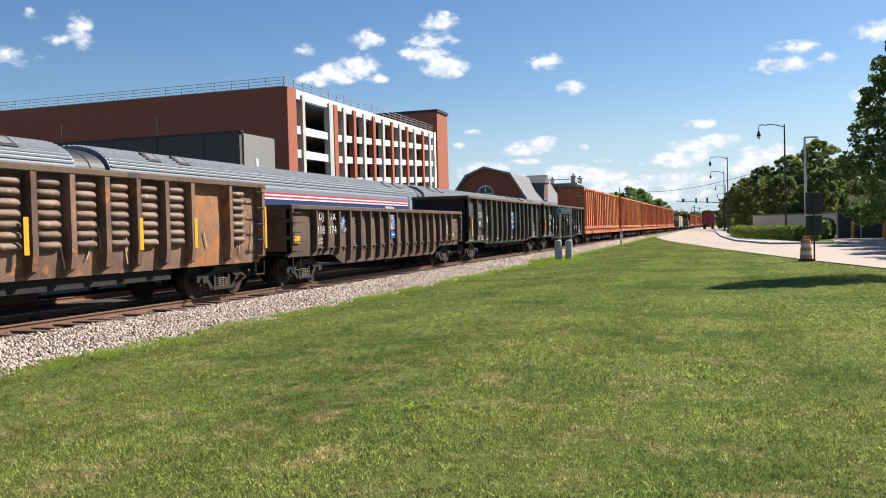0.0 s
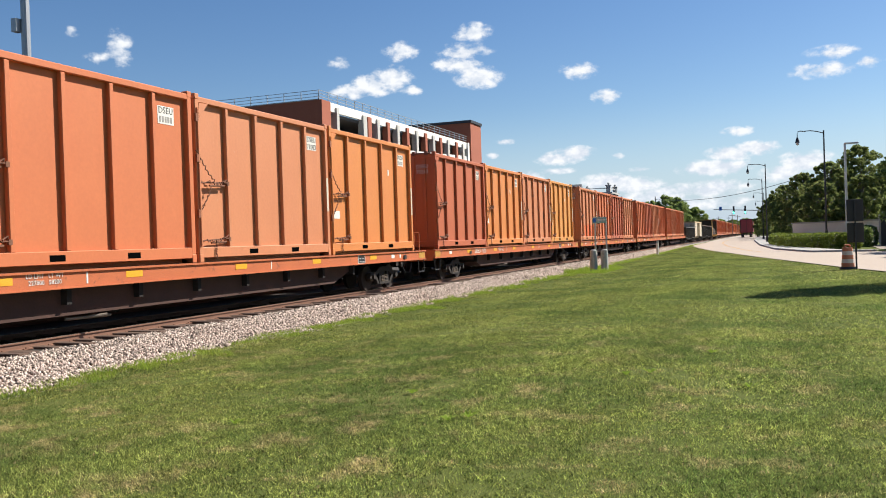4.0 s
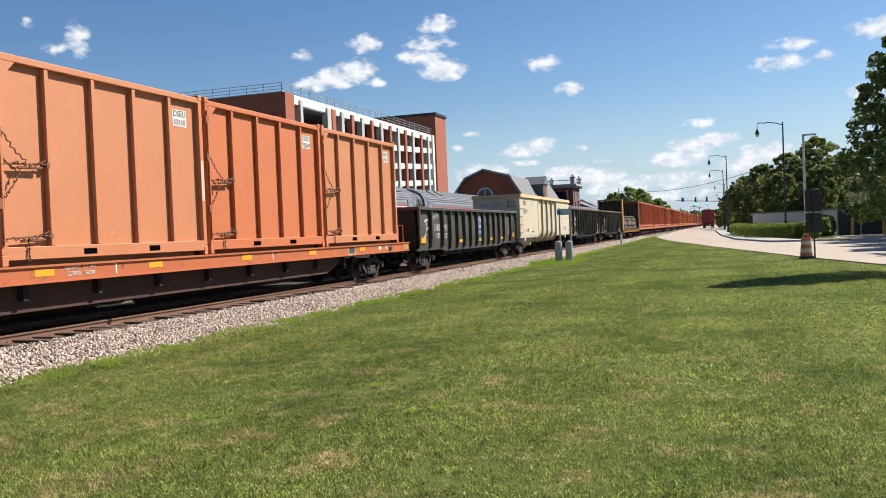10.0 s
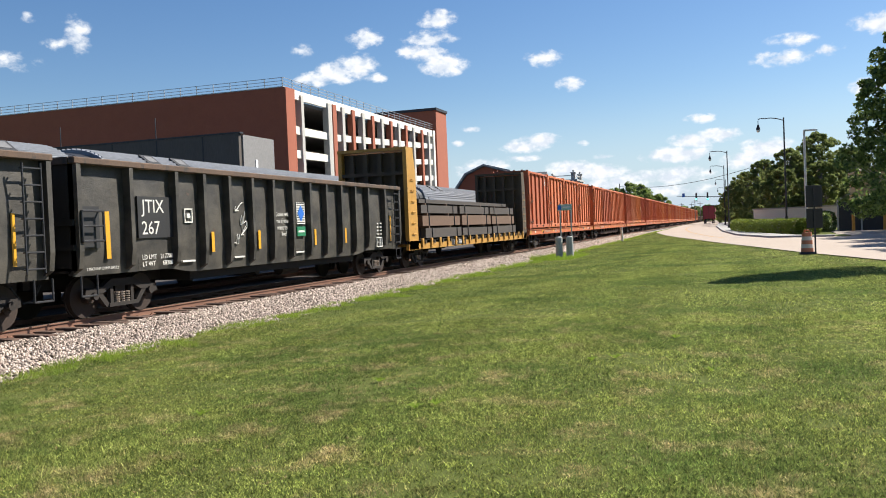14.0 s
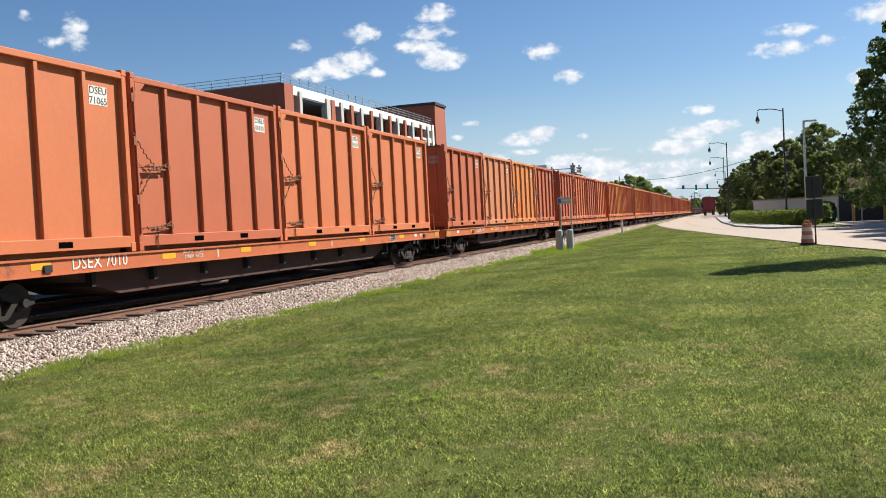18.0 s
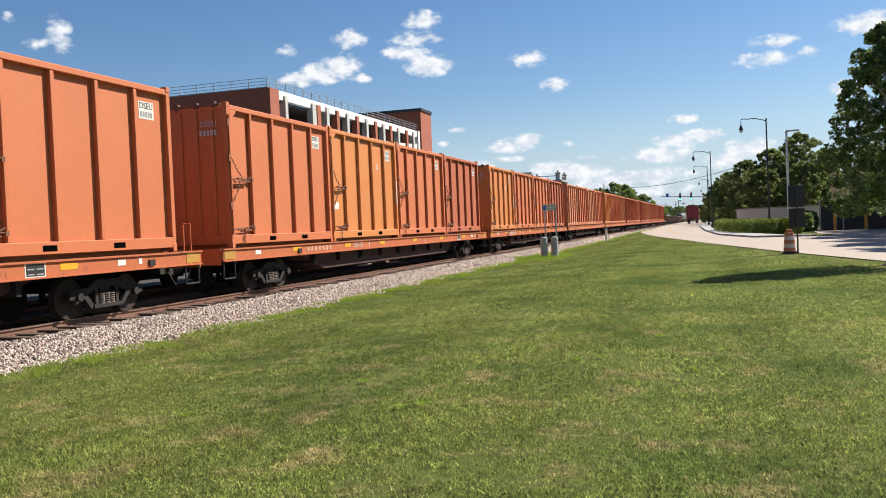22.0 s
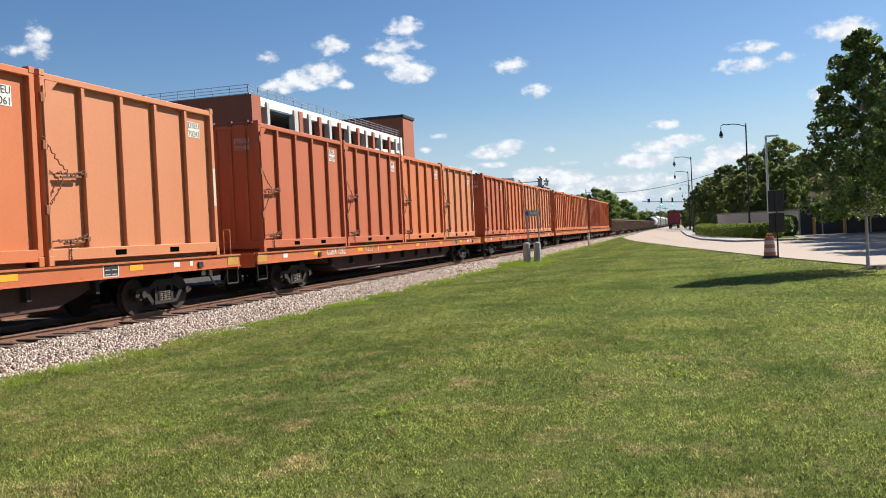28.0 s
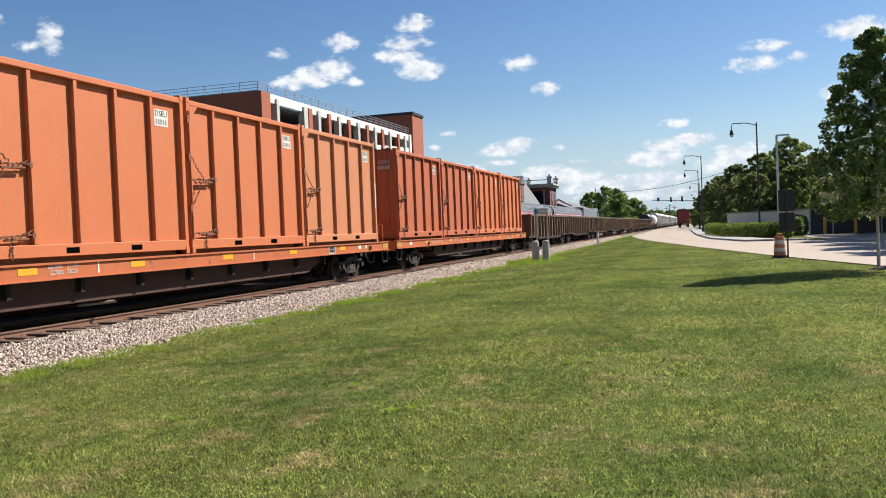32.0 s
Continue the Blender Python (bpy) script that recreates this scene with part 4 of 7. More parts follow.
def grey_building():
    g = thing("grey_building", "low dark grey metal-clad building beside the garage", "building")
    # front and side differ only by light, put into their colours
    part("dark_wall", B((-110, -33.0, 53.2, 53.6, 0, 9.05)), M_GREYSHADE, g, "grey panelled wall, coloured as in shade")
    part("side_wall", B((-33.3, -32.9, 53.62, 58.0, 0, 9.0)), M_GREYLIT, g, "grey side wall, coloured as sunlit")
    part("roof", B((-110, -33.32, 53.65, 58, 8.5, 8.8)), M_SLATE, g)
    part("parapet_trim", B((-110, -32.85, 53.15, 53.62, 9.05, 9.17)), M_STEEL_DARK, g)
    for x in np.arange(-108, -34, 4.0):
        part("panel_joint", B((x - .04, x + .04, 53.17, 53.2, 0, 9.0)), M_STEEL_DARK, g)
    part("slot_window", B((-32.9, -32.86, 55.2, 55.5, 6.2, 7.3)), M_WHITEPAINT, g, "narrow pale slot window")
    for x in (-66, -50, -41):
        part("roof_mast", R(((x, 54.5, 8.8), (x, 54.5, 10.9), .04, 6)), M_STEEL_DARK, g)


def station():
    s = thing("station_house", "red brick station house with a grey gambrel roof", "station building")
    Y = 110.0
    out = [(-35.3, 0), (-25.0, 0), (-25.0, 5.6), (-27.2, 8.9), (-30.7, 9.9), (-33.2, 8.9), (-35.3, 6.4)]
    bm = bmesh.new()
    prism(bm, out, "y", Y, Y + .5)
    part("gable_wall", bm, M_BRICK, s, "red brick gable wall")
    bm = bmesh.new()
    prism(bm, [(-35.4, 6.2), (-33.3, 8.95), (-30.7, 10.0), (-27.1, 9.0), (-24.7, 5.3), (-24.9, 5.2), (-27.25, 8.75), (-30.7, 9.75), (-33.15, 8.7), (-35.2, 6.1)], "y", Y - .35, Y + 26)
    part("gambrel_roof", bm, M_SLATE, s, "grey slate gambrel roof")
    bm = bmesh.new()
    prism(bm, [(-35.5, 6.15), (-33.35, 9.0), (-30.7, 10.08), (-27.05, 9.08), (-24.6, 5.25), (-24.85, 5.2), (-27.2, 8.85), (-30.7, 9.85), (-33.2, 8.8), (-35.25, 6.1)], "y", Y - .45, Y - .3)
    part("verge_board", bm, M_GREYCOL, s, "pale verge board")
    part("side_wall", B((-25.3, -25.0, Y + .5, Y + 26, 0, 5.5)), M_BRICK_DARK, s)
    win = part("arched_window", B((-31.6, -29.6, Y - .06, Y - .01, 4.6, 6.4)), M_GLASSDARK, s, "arched window in the gable")
    bm = bmesh.new()
    bmesh.ops.create_cone(bm, cap_ends=True, segments=28, radius1=1.15, radius2=1.15, depth=.1, matrix=Matrix.Translation((-30.6, Y - .02, 6.4)) @ Matrix.Rotation(radians(90), 4, "X"))
    part("arch", bm, M_WHITEPAINT, win, "white arched surround")
    bm = bmesh.new()
    bmesh.ops.create_cone(bm, cap_ends=True, segments=28, radius1=.95, radius2=.95, depth=.14, matrix=Matrix.Translation((-30.6, Y - .04, 6.4)) @ Matrix.Rotation(radians(90), 4, "X"))
    part("arch_glass", bm, M_GLASSDARK, win)
    part("transom", B((-31.7, -29.5, Y - .12, Y - .07, 6.3, 6.48), (-30.67, -30.53, Y - .12, Y - .07, 4.6, 7.3)), M_WHITEPAINT, win)
    dormer = part("dormer", B((-26.9, -24.7, Y + 10.0, Y + 12.8, 5.6, 8.2)), M_SLATE, s, "slate-clad dormer")
    bm = bmesh.new()
    prism(bm, [(Y + 9.7, 8.1), (Y + 11.4, 9.3), (Y + 13.1, 8.1)], "x", -27.6, -24.5)
    part("dormer_roof", bm, M_SLATE, dormer)
    part("dormer_window", B((-24.7, -24.65, Y + 10.4, Y + 12.3, 6.0, 7.9)), M_BRICK_DARK, dormer)
    # square brick tower with corner finials
    t = thing("station_tower", "square brick station tower with stone cornice and corner finials", "tower")
    x0, x1, y0, y1 = -28.9, -24.1, 141.5, 148.0
    part("shaft", B((x0, x1, y0, y1, 0, 8.4)), M_BRICK_DARK, t)
    part("cornice", B((x0 - .4, x1 + .4, y0 - .4, y1 + .4, 8.4, 8.72), (x0 - .7, x1 + .7, y0 - .7, y1 + .7, 8.72, 9.0)), M_GREYCOL, t, "stone cornice")
    for x in (x0, x1):
        for y in (y0, y1):
            fin = part("finial", B((x - .35, x + .35, y - .35, y + .35, 9.0, 10.05), (x - .45, x + .45, y - .45, y + .45, 10.05, 10.2)), M_GREYCOL, t, "stone corner pier")
            bm = bmesh.new()
            ball(bm, (x, y, 10.42), .2)
            part("urn", bm, M_GREYCOL, fin)
    part("balustrade", B((x0, x1, y0 - .12, y0, 9.62, 9.74), (x1, x1 + .12, y0, y1, 9.62, 9.74)), M_GREYCOL, t)
    for k in range(2):
        part("tower_window", B((x1 + .0, x1 + .05, y0 + 1.2 + k * 3, y0 + 2.6 + k * 3, 5.2, 7.8)), M_GLASSDARK, t)
    part("tower_window", B((x0 + 1.1, x1 - 1.1, y0 - .05, y0, 5.2, 7.8)), M_GLASSDARK, t)
    for xt in (x0 + 1.0, x1 - 1.0):
        part("window_trim", B((xt - .1, xt + .1, y0 - .1, y0, 5.0, 8.0)), M_GREYCOL, t)
    p = thing("platform_canopy", "low grey platform canopy with a white gable beyond the tower", "canopy")
    bm = bmesh.new()
    prism(bm, [(-31, 5.0), (-26.5, 6.8), (-22, 5.0)], "y", 150, 185)
    part("roof", bm, M_SLATE, p)
    bm = bmesh.new()
    prism(bm, [(-26.6, 5.2), (-24.0, 6.7), (-21.4, 5.2), (-21.9, 5.2), (-24.0, 6.3), (-26.1, 5.2)], "y", 149.6, 149.9)
    part("gable_trim", bm, M_WHITEPAINT, p)
    for y in (152, 162, 172, 182):
        part("post", B((-22.6, -22.3, y, y + .3, 0, 5.0)), M_GREYCOL, p)


def roadside():
    # lamp posts along the road
    post = thing("street_lamp", "tall dark steel street lamp with a curved arm and hanging lantern", "street lamp", "street lamps along the road", m=pose(4.94, 80, .3))
    part("pole", R(((0, 0, 0), (0, 0, 1.2), .13, 10), ((0, 0, 1.2), (0, 0, 9.85), .085, 10, .06)), M_STEEL_DARK, post)
    part("base", R(((0, 0, 0), (0, 0, .5), .2, 10, .14)), M_STEEL_DARK, post)
    arm = [(-2.1 * k / 8, 0, 9.6 + .32 * math.sin(k / 8 * 2.6) - .05 * k / 8 + (.12 if k > 6 else 0)) for k in range(9)]
    part("arm", tube(arm, .04, 7), M_STEEL_DARK, post)
    lan = part("lantern", R(((-2.1, 0, 9.75), (-2.1, 0, 9.2), .03, 7), ((-2.1, 0, 9.38), (-2.1, 0, 9.12), .06, 10, .15), ((-2.1, 0, 9.12), (-2.1, 0, 8.92), .15, 12, .19)), M_STEEL_DARK, post)
    bm = bmesh.new()
    ball(bm, (-2.1, 0, 8.86), .155, 2, (1, 1, 1.15))
    part("globe", bm, M_LAMPGLASS, lan, "pale glass globe", True)
    for x, y in ((.23, 115), (-.27, 147), (-.1, 200), (-.2, 255), (0, 320)):
        copy_thing(post, pose(x, y, .3))
    w = thing("lot_light", "pale steel light pole with a flat head", "light pole", m=pose(6.2, 75.6, .2))
    part("pole", R(((0, 0, 0), (0, 0, 8.3), .11, 10, .09)), M_LAMPGLASS, w)
    part("head", B((-.05, 1.0, -.12, .12, 8.22, 8.36), bevel=.03), M_LAMPGLASS, w)
    part("foot", R(((0, 0, 0), (0, 0, .6), .22, 12)), M_KERB, w)
    # board seen from behind, on a thin post
    b = thing("road_sign", "black-backed road sign of two boards on a thin post", "road sign", m=pose(3.32, 36.9, 0))
    part("post", B((-.03, .03, -.03, .03, -.2, 2.72)), M_STEEL_DARK, b)
    part("board", B((-.3, .3, .03, .07, 1.06, 1.84), bevel=.01), M_BLACK, b)
    part("board", B((-.3, .3, .03, .07, 1.9, 2.76), bevel=.01), M_BLACK, b)
    d = thing("traffic_drum", "faded orange and white striped traffic drum", "traffic drum", m=pose(3.02, 37.0, .02))
    part("rubber_base", R(((0, 0, 0), (0, 0, .09), .31, 20, .28)), M_BLACK, d)
    for k in range(5):
        r0, r1 = .24 - .013 * k, .24 - .013 * (k + 1) + .005
        part("band", R(((0, 0, .09 + .155 * k), (0, 0, .09 + .155 * (k + 1)), r0, 20, r1)), (M_DRUM, M_DRUMWHITE)[k % 2], d)
    part("handle", R(((-.09, 0, .86), (-.09, 0, .95), .03, 7), ((.09, 0, .86), (.09, 0, .95), .03, 7), ((-.1, 0, .95), (.1, 0, .95), .03, 7)), M_DRUM, d)
    # two posts with a small green sign beside the track
    for x, y in ((-8.72, 45.8), (-8.17, 46.0)):
        p = thing("cable_marker", "grey concrete cable marker post", "marker post", "marker posts beside the track", m=pose(x, y, -.25))
        part("pillar", R(((0, 0, 0), (0, 0, 1.14), .2, 14, .19)), M_GREYCOL, p)
        part("cap", R(((0, 0, 1.14), (0, 0, 1.2), .17, 14, .1)), M_GREYCOL, p)
    s = thing("station_sign", "small green and white sign on two thin posts beside the track", "sign", m=pose(-8.45, 46.6, -.25))
    part("post", R(((-.3, 0, 0), (-.3, 0, 3.0), .045, 8)), M_GALV, s)
    part("post", R(((.3, 0, 0), (.3, 0, 2.95), .045, 8)), M_GALV, s)
    part("board", B((-.42, .36, -.07, -.045, 2.62, 2.95), bevel=.005), M_SIGNGREEN, s, "pale green board")
    part("emblem", B((-.39, -.22, -.077, -.071, 2.67, 2.90)), M_BLUE, s, "small blue square")
    part("writing", B((-.14, .30, -.077, -.071, 2.76, 2.84)), M_LABEL, s)
    mk = thing("white_marker", "white plastic cable marker post with a dark top", "marker post", m=pose(-9.17, 78.8, -.15))
    part("tube", R(((0, 0, 0), (0, 0, 1.22), .105, 12)), M_WHITE, mk)
    part("band", R(((0, 0, 1.02), (0, 0, 1.25), .11, 12)), M_GREYCOL, mk)
    # wall behind the hedge, gate
    wl = thing("yard_wall", "long pale rendered yard wall behind the hedge", "wall", m=pose(0, 0, 0))
    bm = bmesh.new()
    prism(bm, [(3.0, 107.3), (11.2, 98.4), (11.5, 98.7), (3.3, 107.7)], "z", .1, 2.35)
    part("wall_face", bm, M_WALL, wl)
    bm = bmesh.new()
    prism(bm, [(2.85, 107.25), (11.2, 98.2), (11.7, 98.7), (3.35, 107.9)], "z", 2.35, 2.5)
    part("coping", bm, M_KERB, wl)
    gt = thing("yard_gate", "dark screened metal gate with yellow bollards", "gate", m=pose(0, 0, 0))
    part("screen", B((8.9, 16.0, 78.0, 78.15, .1, 2.5)), M_STEEL_DARK, gt)
    for x in (8.8, 10.6, 12.4, 14.3, 16.1):
        part("gate_post", R(((x, 77.9, .1), (x, 77.9, 2.7), .06, 8)), M_GALV, gt)
    for x, y in ((9.6, 75.0), (11.9, 75.2)):
        bl = thing("bollard", "yellow steel bollard before the gate", "bollard", "bollards at the gate", m=pose(x, y, .15))
        part("tube", R(((0, 0, 0), (0, 0, 1.4), .12, 12)), M_DULLYEL, bl)
    bd = thing("beige_building", "beige rendered building behind the trees", "building")
    part("wall", B((10.95, 40, 84, 88, 0, 5.5)), M_TAN, bd)
    part("roof", B((10.85, 40.3, 83.8, 88.2, 5.5, 5.65)), M_SLATE, bd)
    part("window", B((17, 18.2, 83.95, 84.0, 1.5, 3)), M_GLASSDARK, bd)
    # red trailer standing on the road
    t = thing("semi_trailer", "dark maroon box semi trailer on the road, seen from behind", "truck trailer", m=pose(-3.75, 195, ground_z(-3.75, 195) + .04))
    part("body", B((-1.3, 1.3, 0, 14, 1.05, 4.0), bevel=.04), M_TRAILER, t)
    part("rear_frame", B((-1.3, -1.2, -.06, 0, 1.0, 4.0), (1.2, 1.3, -.06, 0, 1.0, 4.0), (-1.3, 1.3, -.06, 0, 3.88, 4.0), (-.03, .03, -.06, 0, 1.1, 3.9)), M_BLACK, t)
    part("bumper", B((-1.2, 1.2, -.1, .05, .45, .6), (-.8, -.7, -.05, .05, .6, 1.05), (.7, .8, -.05, .05, .6, 1.05)), M_STEEL_DARK, t)
    for x in (-1.0, -.7, .7, 1.0):
        for y in (1.4, 2.7):
            part("wheel", R(((x - .12, y, .5), (x + .12, y, .5), .5, 18)), M_BLACK, t)
    for x in (-1.0, 1.0):
        part("tail_light", B((x - .12, x + .12, -.12, -.1, .78, .9)), M_REDSTRIPE, t)
    # signal gantry over the road
    g = thing("traffic_signal", "dark mast-arm traffic signal with green lights over the road", "traffic signal", m=pose(0, 0, 0))
    part("mast", R(((-.2, 215, .4), (-.2, 215, 7.8), .14, 10)), M_STEEL_DARK, g)
    part("mast_arm", R(((-.2, 215, 6.6), (-11.5, 215, 7.3), .1, 8, .06)), M_STEEL_DARK, g)
    for x in (-4.3, -6.9):
        hd = part("signal_head", B((x - .2, x + .2, 214.8, 215.1, 6.0, 7.9)), M_BLACK, g)
        part("green_lens", R(((x, 214.8, 6.35), (x, 214.74, 6.35), .19, 12)), M_SIGNAL, hd, "lit green lens")
    part("blue_plate", B((-10.2, -9.6, 214.8, 214.85, 7.0, 7.9)), M_BLUE, g, "small blue sign plate")
    # overhead line
    pl = thing("utility_line", "black overhead cable between wooden poles", "power line")
    for x, y in ((-24, 205), (5, 150)):
        part("pole", R(((x, y, 0), (x, y, 10.7), .13, 8, .1)), M_BARK, pl)
    a, b = Vector((-24, 205, 10.0)), Vector((5, 150, 10.0))
    pts = [a.lerp(b, k / 16) - Vector((0, 0, 1.4 * 4 * (k / 16) * (1 - k / 16))) for k in range(17)]
    part("cable", tube(pts, .045, 5), M_STEEL_DARK, pl)
    # light mast behind the first cars
    ms = thing("yard_light_mast", "tall grey light mast beside the second track", "light mast", m=pose(-26.0, 24.6, 0))
    part("pole", R(((0, 0, 0), (0, 0, 16), .19, 12, .15)), M_GALV, ms)
    part("junction_box", B((-.35, -.1, -.35, -.05, 10.1, 10.6)), M_GALV, ms)
    # distance
    bm = bmesh.new()
    ridge = [(-1400 + 35 * k, 21 + 5 * math.sin(k * .63) + 3 * math.sin(k * 1.7) + 1.2 * math.sin(k * 4.1)) for k in range(90)]
    prism(bm, [(-1400, -5)] + ridge + [(ridge[-1][0], -5)], "y", 1500, 1560)
    solid("backdrop_hills", bm, M_HILL, "low hazy wooded hills on the horizon", "hills", kind="structure")
    # poles in the distance beside the railway
    for x, y, h in ((-23.5, 300, 9.5), (-21.5, 335, 9), (-25.5, 380, 10), (-20.0, 410, 9), (-11.2, 330, 8.5), (-11.2, 395, 9), (-27, 450, 10), (-18, 480, 10)):
        up = thing("utility_pole", "distant wooden utility pole with a crossarm", "utility pole", "distant utility poles", m=pose(x, y, .2))
        part("shaft", R(((0, 0, 0), (0, 0, h), .17, 7, .12)), M_BARK, up)
        part("crossarm", B((-1.2, 1.2, -.06, .06, h - .9, h - .72)), M_BARK, up)
    for i, (x, y, h, s) in enumerate([(-9, 470, 8, 7), (-2, 520, 9, 8), (6, 480, 10, 8), (-18, 560, 9, 9), (-28, 600, 10, 10), (14, 560, 11, 9), (-40, 640, 11, 11), (-6, 640, 10, 10)]):
        # the haze on these trees is painted, as a pale leaf colour
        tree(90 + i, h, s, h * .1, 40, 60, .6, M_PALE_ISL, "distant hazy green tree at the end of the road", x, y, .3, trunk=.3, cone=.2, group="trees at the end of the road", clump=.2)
    rng = random.Random(9)
    for i in range(9):
        x, y, h = rng.uniform(-60, 10), rng.uniform(420, 620), rng.uniform(4, 8)
        hs = thing("distant_building", "low distant building near the railway", "building", "distant buildings", m=pose(-30 - i * 9 + rng.uniform(-3, 3), y, 0))
        part("wall", B((-5, 5, 0, 14, 0, h)), (M_WALL, M_BRICK_DARK, M_TAN)[i % 3], hs)
        part("roof", B((-5.3, 5.3, -.3, 14.3, h, h + .4)), M_SLATE, hs)


M_SIGNAL = glow("green_signal", (0.05, 0.95, 0.55), 6.0)


# ---- standing passenger train on the second track ----
def passenger_train():
    x = TRACK2_X
    joints = [-7.0, 19.1, 45.4, 71.8, 98.2, 124.6]
    prof = []
    for k in range(25):
        a = math.pi * k / 24
        prof.append((1.52 * math.cos(a) if 0 < k < 24 else (1.55 if k == 0 else -1.55), 3.35 + .92 * math.sin(a) ** .8))
    outline = [(1.55, 1.0)] + prof + [(-1.55, 1.0)]
    car = thing("passenger_car", "stainless steel ribbed passenger car with red white and blue stripes, standing", "passenger car", "standing passenger train", m=pose(x, joints[0], RAIL))
    Lc = 26.0
    bm = bmesh.new()
    prism(bm, outline, "y", .55, Lc - .55)
    part("body", bm, M_SILVER, car, "stainless steel shell", False)
    for k in range(26):
        a = math.pi * (k + .8) / 27.5
        px_, pz = 1.53 * math.cos(a), 3.36 + .92 * math.sin(a) ** .8
        part("roof_rib", B((px_ - .018, px_ + .018, .6, Lc - .6, pz - .02, pz + .03)), M_SILVER, car)
    part("stripe", B((1.55, 1.556, .6, Lc - .6, 3.12, 3.19)), M_REDSTRIPE, car, "red stripe")
    part("stripe", B((1.55, 1.556, .6, Lc - .6, 3.06, 3.12)), M_WHITEPAINT, car, "white stripe")
    part("stripe", B((1.55, 1.556, .6, Lc - .6, 2.99, 3.06)), M_REDSTRIPE, car, "red stripe")
    part("stripe", B((1.55, 1.556, .6, Lc - .6, 2.93, 2.99)), M_WHITEPAINT, car, "white stripe")
    part("stripe", B((1.55, 1.555, .6, Lc - .6, 1.8, 2.93)), M_NAVY, car, "navy window band")
    for k in range(11):
        y = 3.2 + k * 1.85
        part("window", B((1.555, 1.575, y, y + 1.35, 1.95, 2.6), bevel=.008), M_GLASSDARK, car)
    for y in (1.05, Lc - 1.95):
        d = part("door", B((1.5, 1.575, y, y + .9, .95, 3.45), bevel=.01), M_SILVER, car, "pale end door")
        part("door_window", B((1.575, 1.585, y + .12, y + .78, 2.0, 3.35), bevel=.02), M_SKYGLASS, d, "glass with the sky's reflection put in its colour")
    for y in (2.5, 4.0, Lc - 4.4, Lc - 2.9):
        hatch = part("roof_hatch", B((-.24, .24, 0, .62, 0, .06), bevel=.01), M_BLACK, car, "dark-framed roof hatch")
        hatch.matrix_basis = pose(1.12, y, 4.02, 0, 37, 0)
        part("hatch_lid", B((-.15, .15, .12, .50, .06, .07)), M_SLATE, hatch, "dark grey hatch lid")
    for ya, yb in ((-.1, .55), (Lc - .55, Lc + .1)):
        bm = bmesh.new()
        prism(bm, [(px_ * .95, 1.0 + (pz - 1.0) * .965) for px_, pz in outline], "y", ya, yb)
        part("gangway", bm, M_BLACK, car, "black end bellows")
    for y in (2.15, Lc - 5.2):
        for k in range(6):
            part("name_bar", B((1.556, 1.559, y + .2 * k, y + .2 * k + .14, 2.76, 2.86)), M_WHITEPAINT, car)
    part("underframe", B((-1.3, 1.3, 1.0, Lc - 1.0, .45, 1.0)), M_UNDER, car)
    for yc in (3.6, Lc - 3.6):
        part("bogie", B((-1.1, 1.1, yc - 1.6, yc + 1.6, .35, .75)), M_TRUCK, car)
        for dy in (-1.25, 1.25):
            for sx in (-.76, .76):
                part("wheel", R(((sx - .06, yc + dy, .45), (sx + .06, yc + dy, .45), .45, 18)), M_WHEEL, car)
    for j in joints[1:-1]:
        copy_thing(car, pose(x, j + .15, RAIL))
    lo = thing("passenger_locomotive", "silver and blue passenger locomotive standing at the head of the train", "locomotive", m=pose(x, 125.2, RAIL))
    bm = bmesh.new()
    prism(bm, [(0.2, 1.0), (0.2, 4.2), (15.5, 4.2), (17.4, 4.45), (19.2, 3.6), (20.6, 2.2), (20.8, 1.0)], "x", -1.5, 1.5)
    part("body", bm, M_SILVER, lo)
    part("cab_window", B((1.5, 1.52, 17.3, 18.4, 3.1, 3.8)), M_GLASSDARK, lo)
    part("stripe", B((1.5, 1.508, .3, 20, 1.6, 2.6)), M_NAVY, lo)
    part("roof_fan", R(((0, 4, 4.2), (0, 4, 4.45), .7, 16), ((0, 7, 4.2), (0, 7, 4.45), .7, 16)), M_STEEL_DARK, lo)
    part("underframe", B((-1.3, 1.3, .6, 20.2, .3, 1.0)), M_TRUCK, lo)
    for yy in (3, 4.6, 15.4, 17):
        for sx in (-.76, .76):
            part("wheel", R(((sx - .06, yy, .5), (sx + .06, yy, .5), .5, 18)), M_WHEEL, lo)
# ---- freight train: every car's own space has y along the car from its leading end, +x the side that faces the lawn, z from the rail head ----
MOVING = []


def moves(ob, at, y=0.0, z=0.0, x=0.0):
    """at: where the car's leading end lies along the track at the start."""
    MOVING.append((ob, at, x, y, z))
    return ob


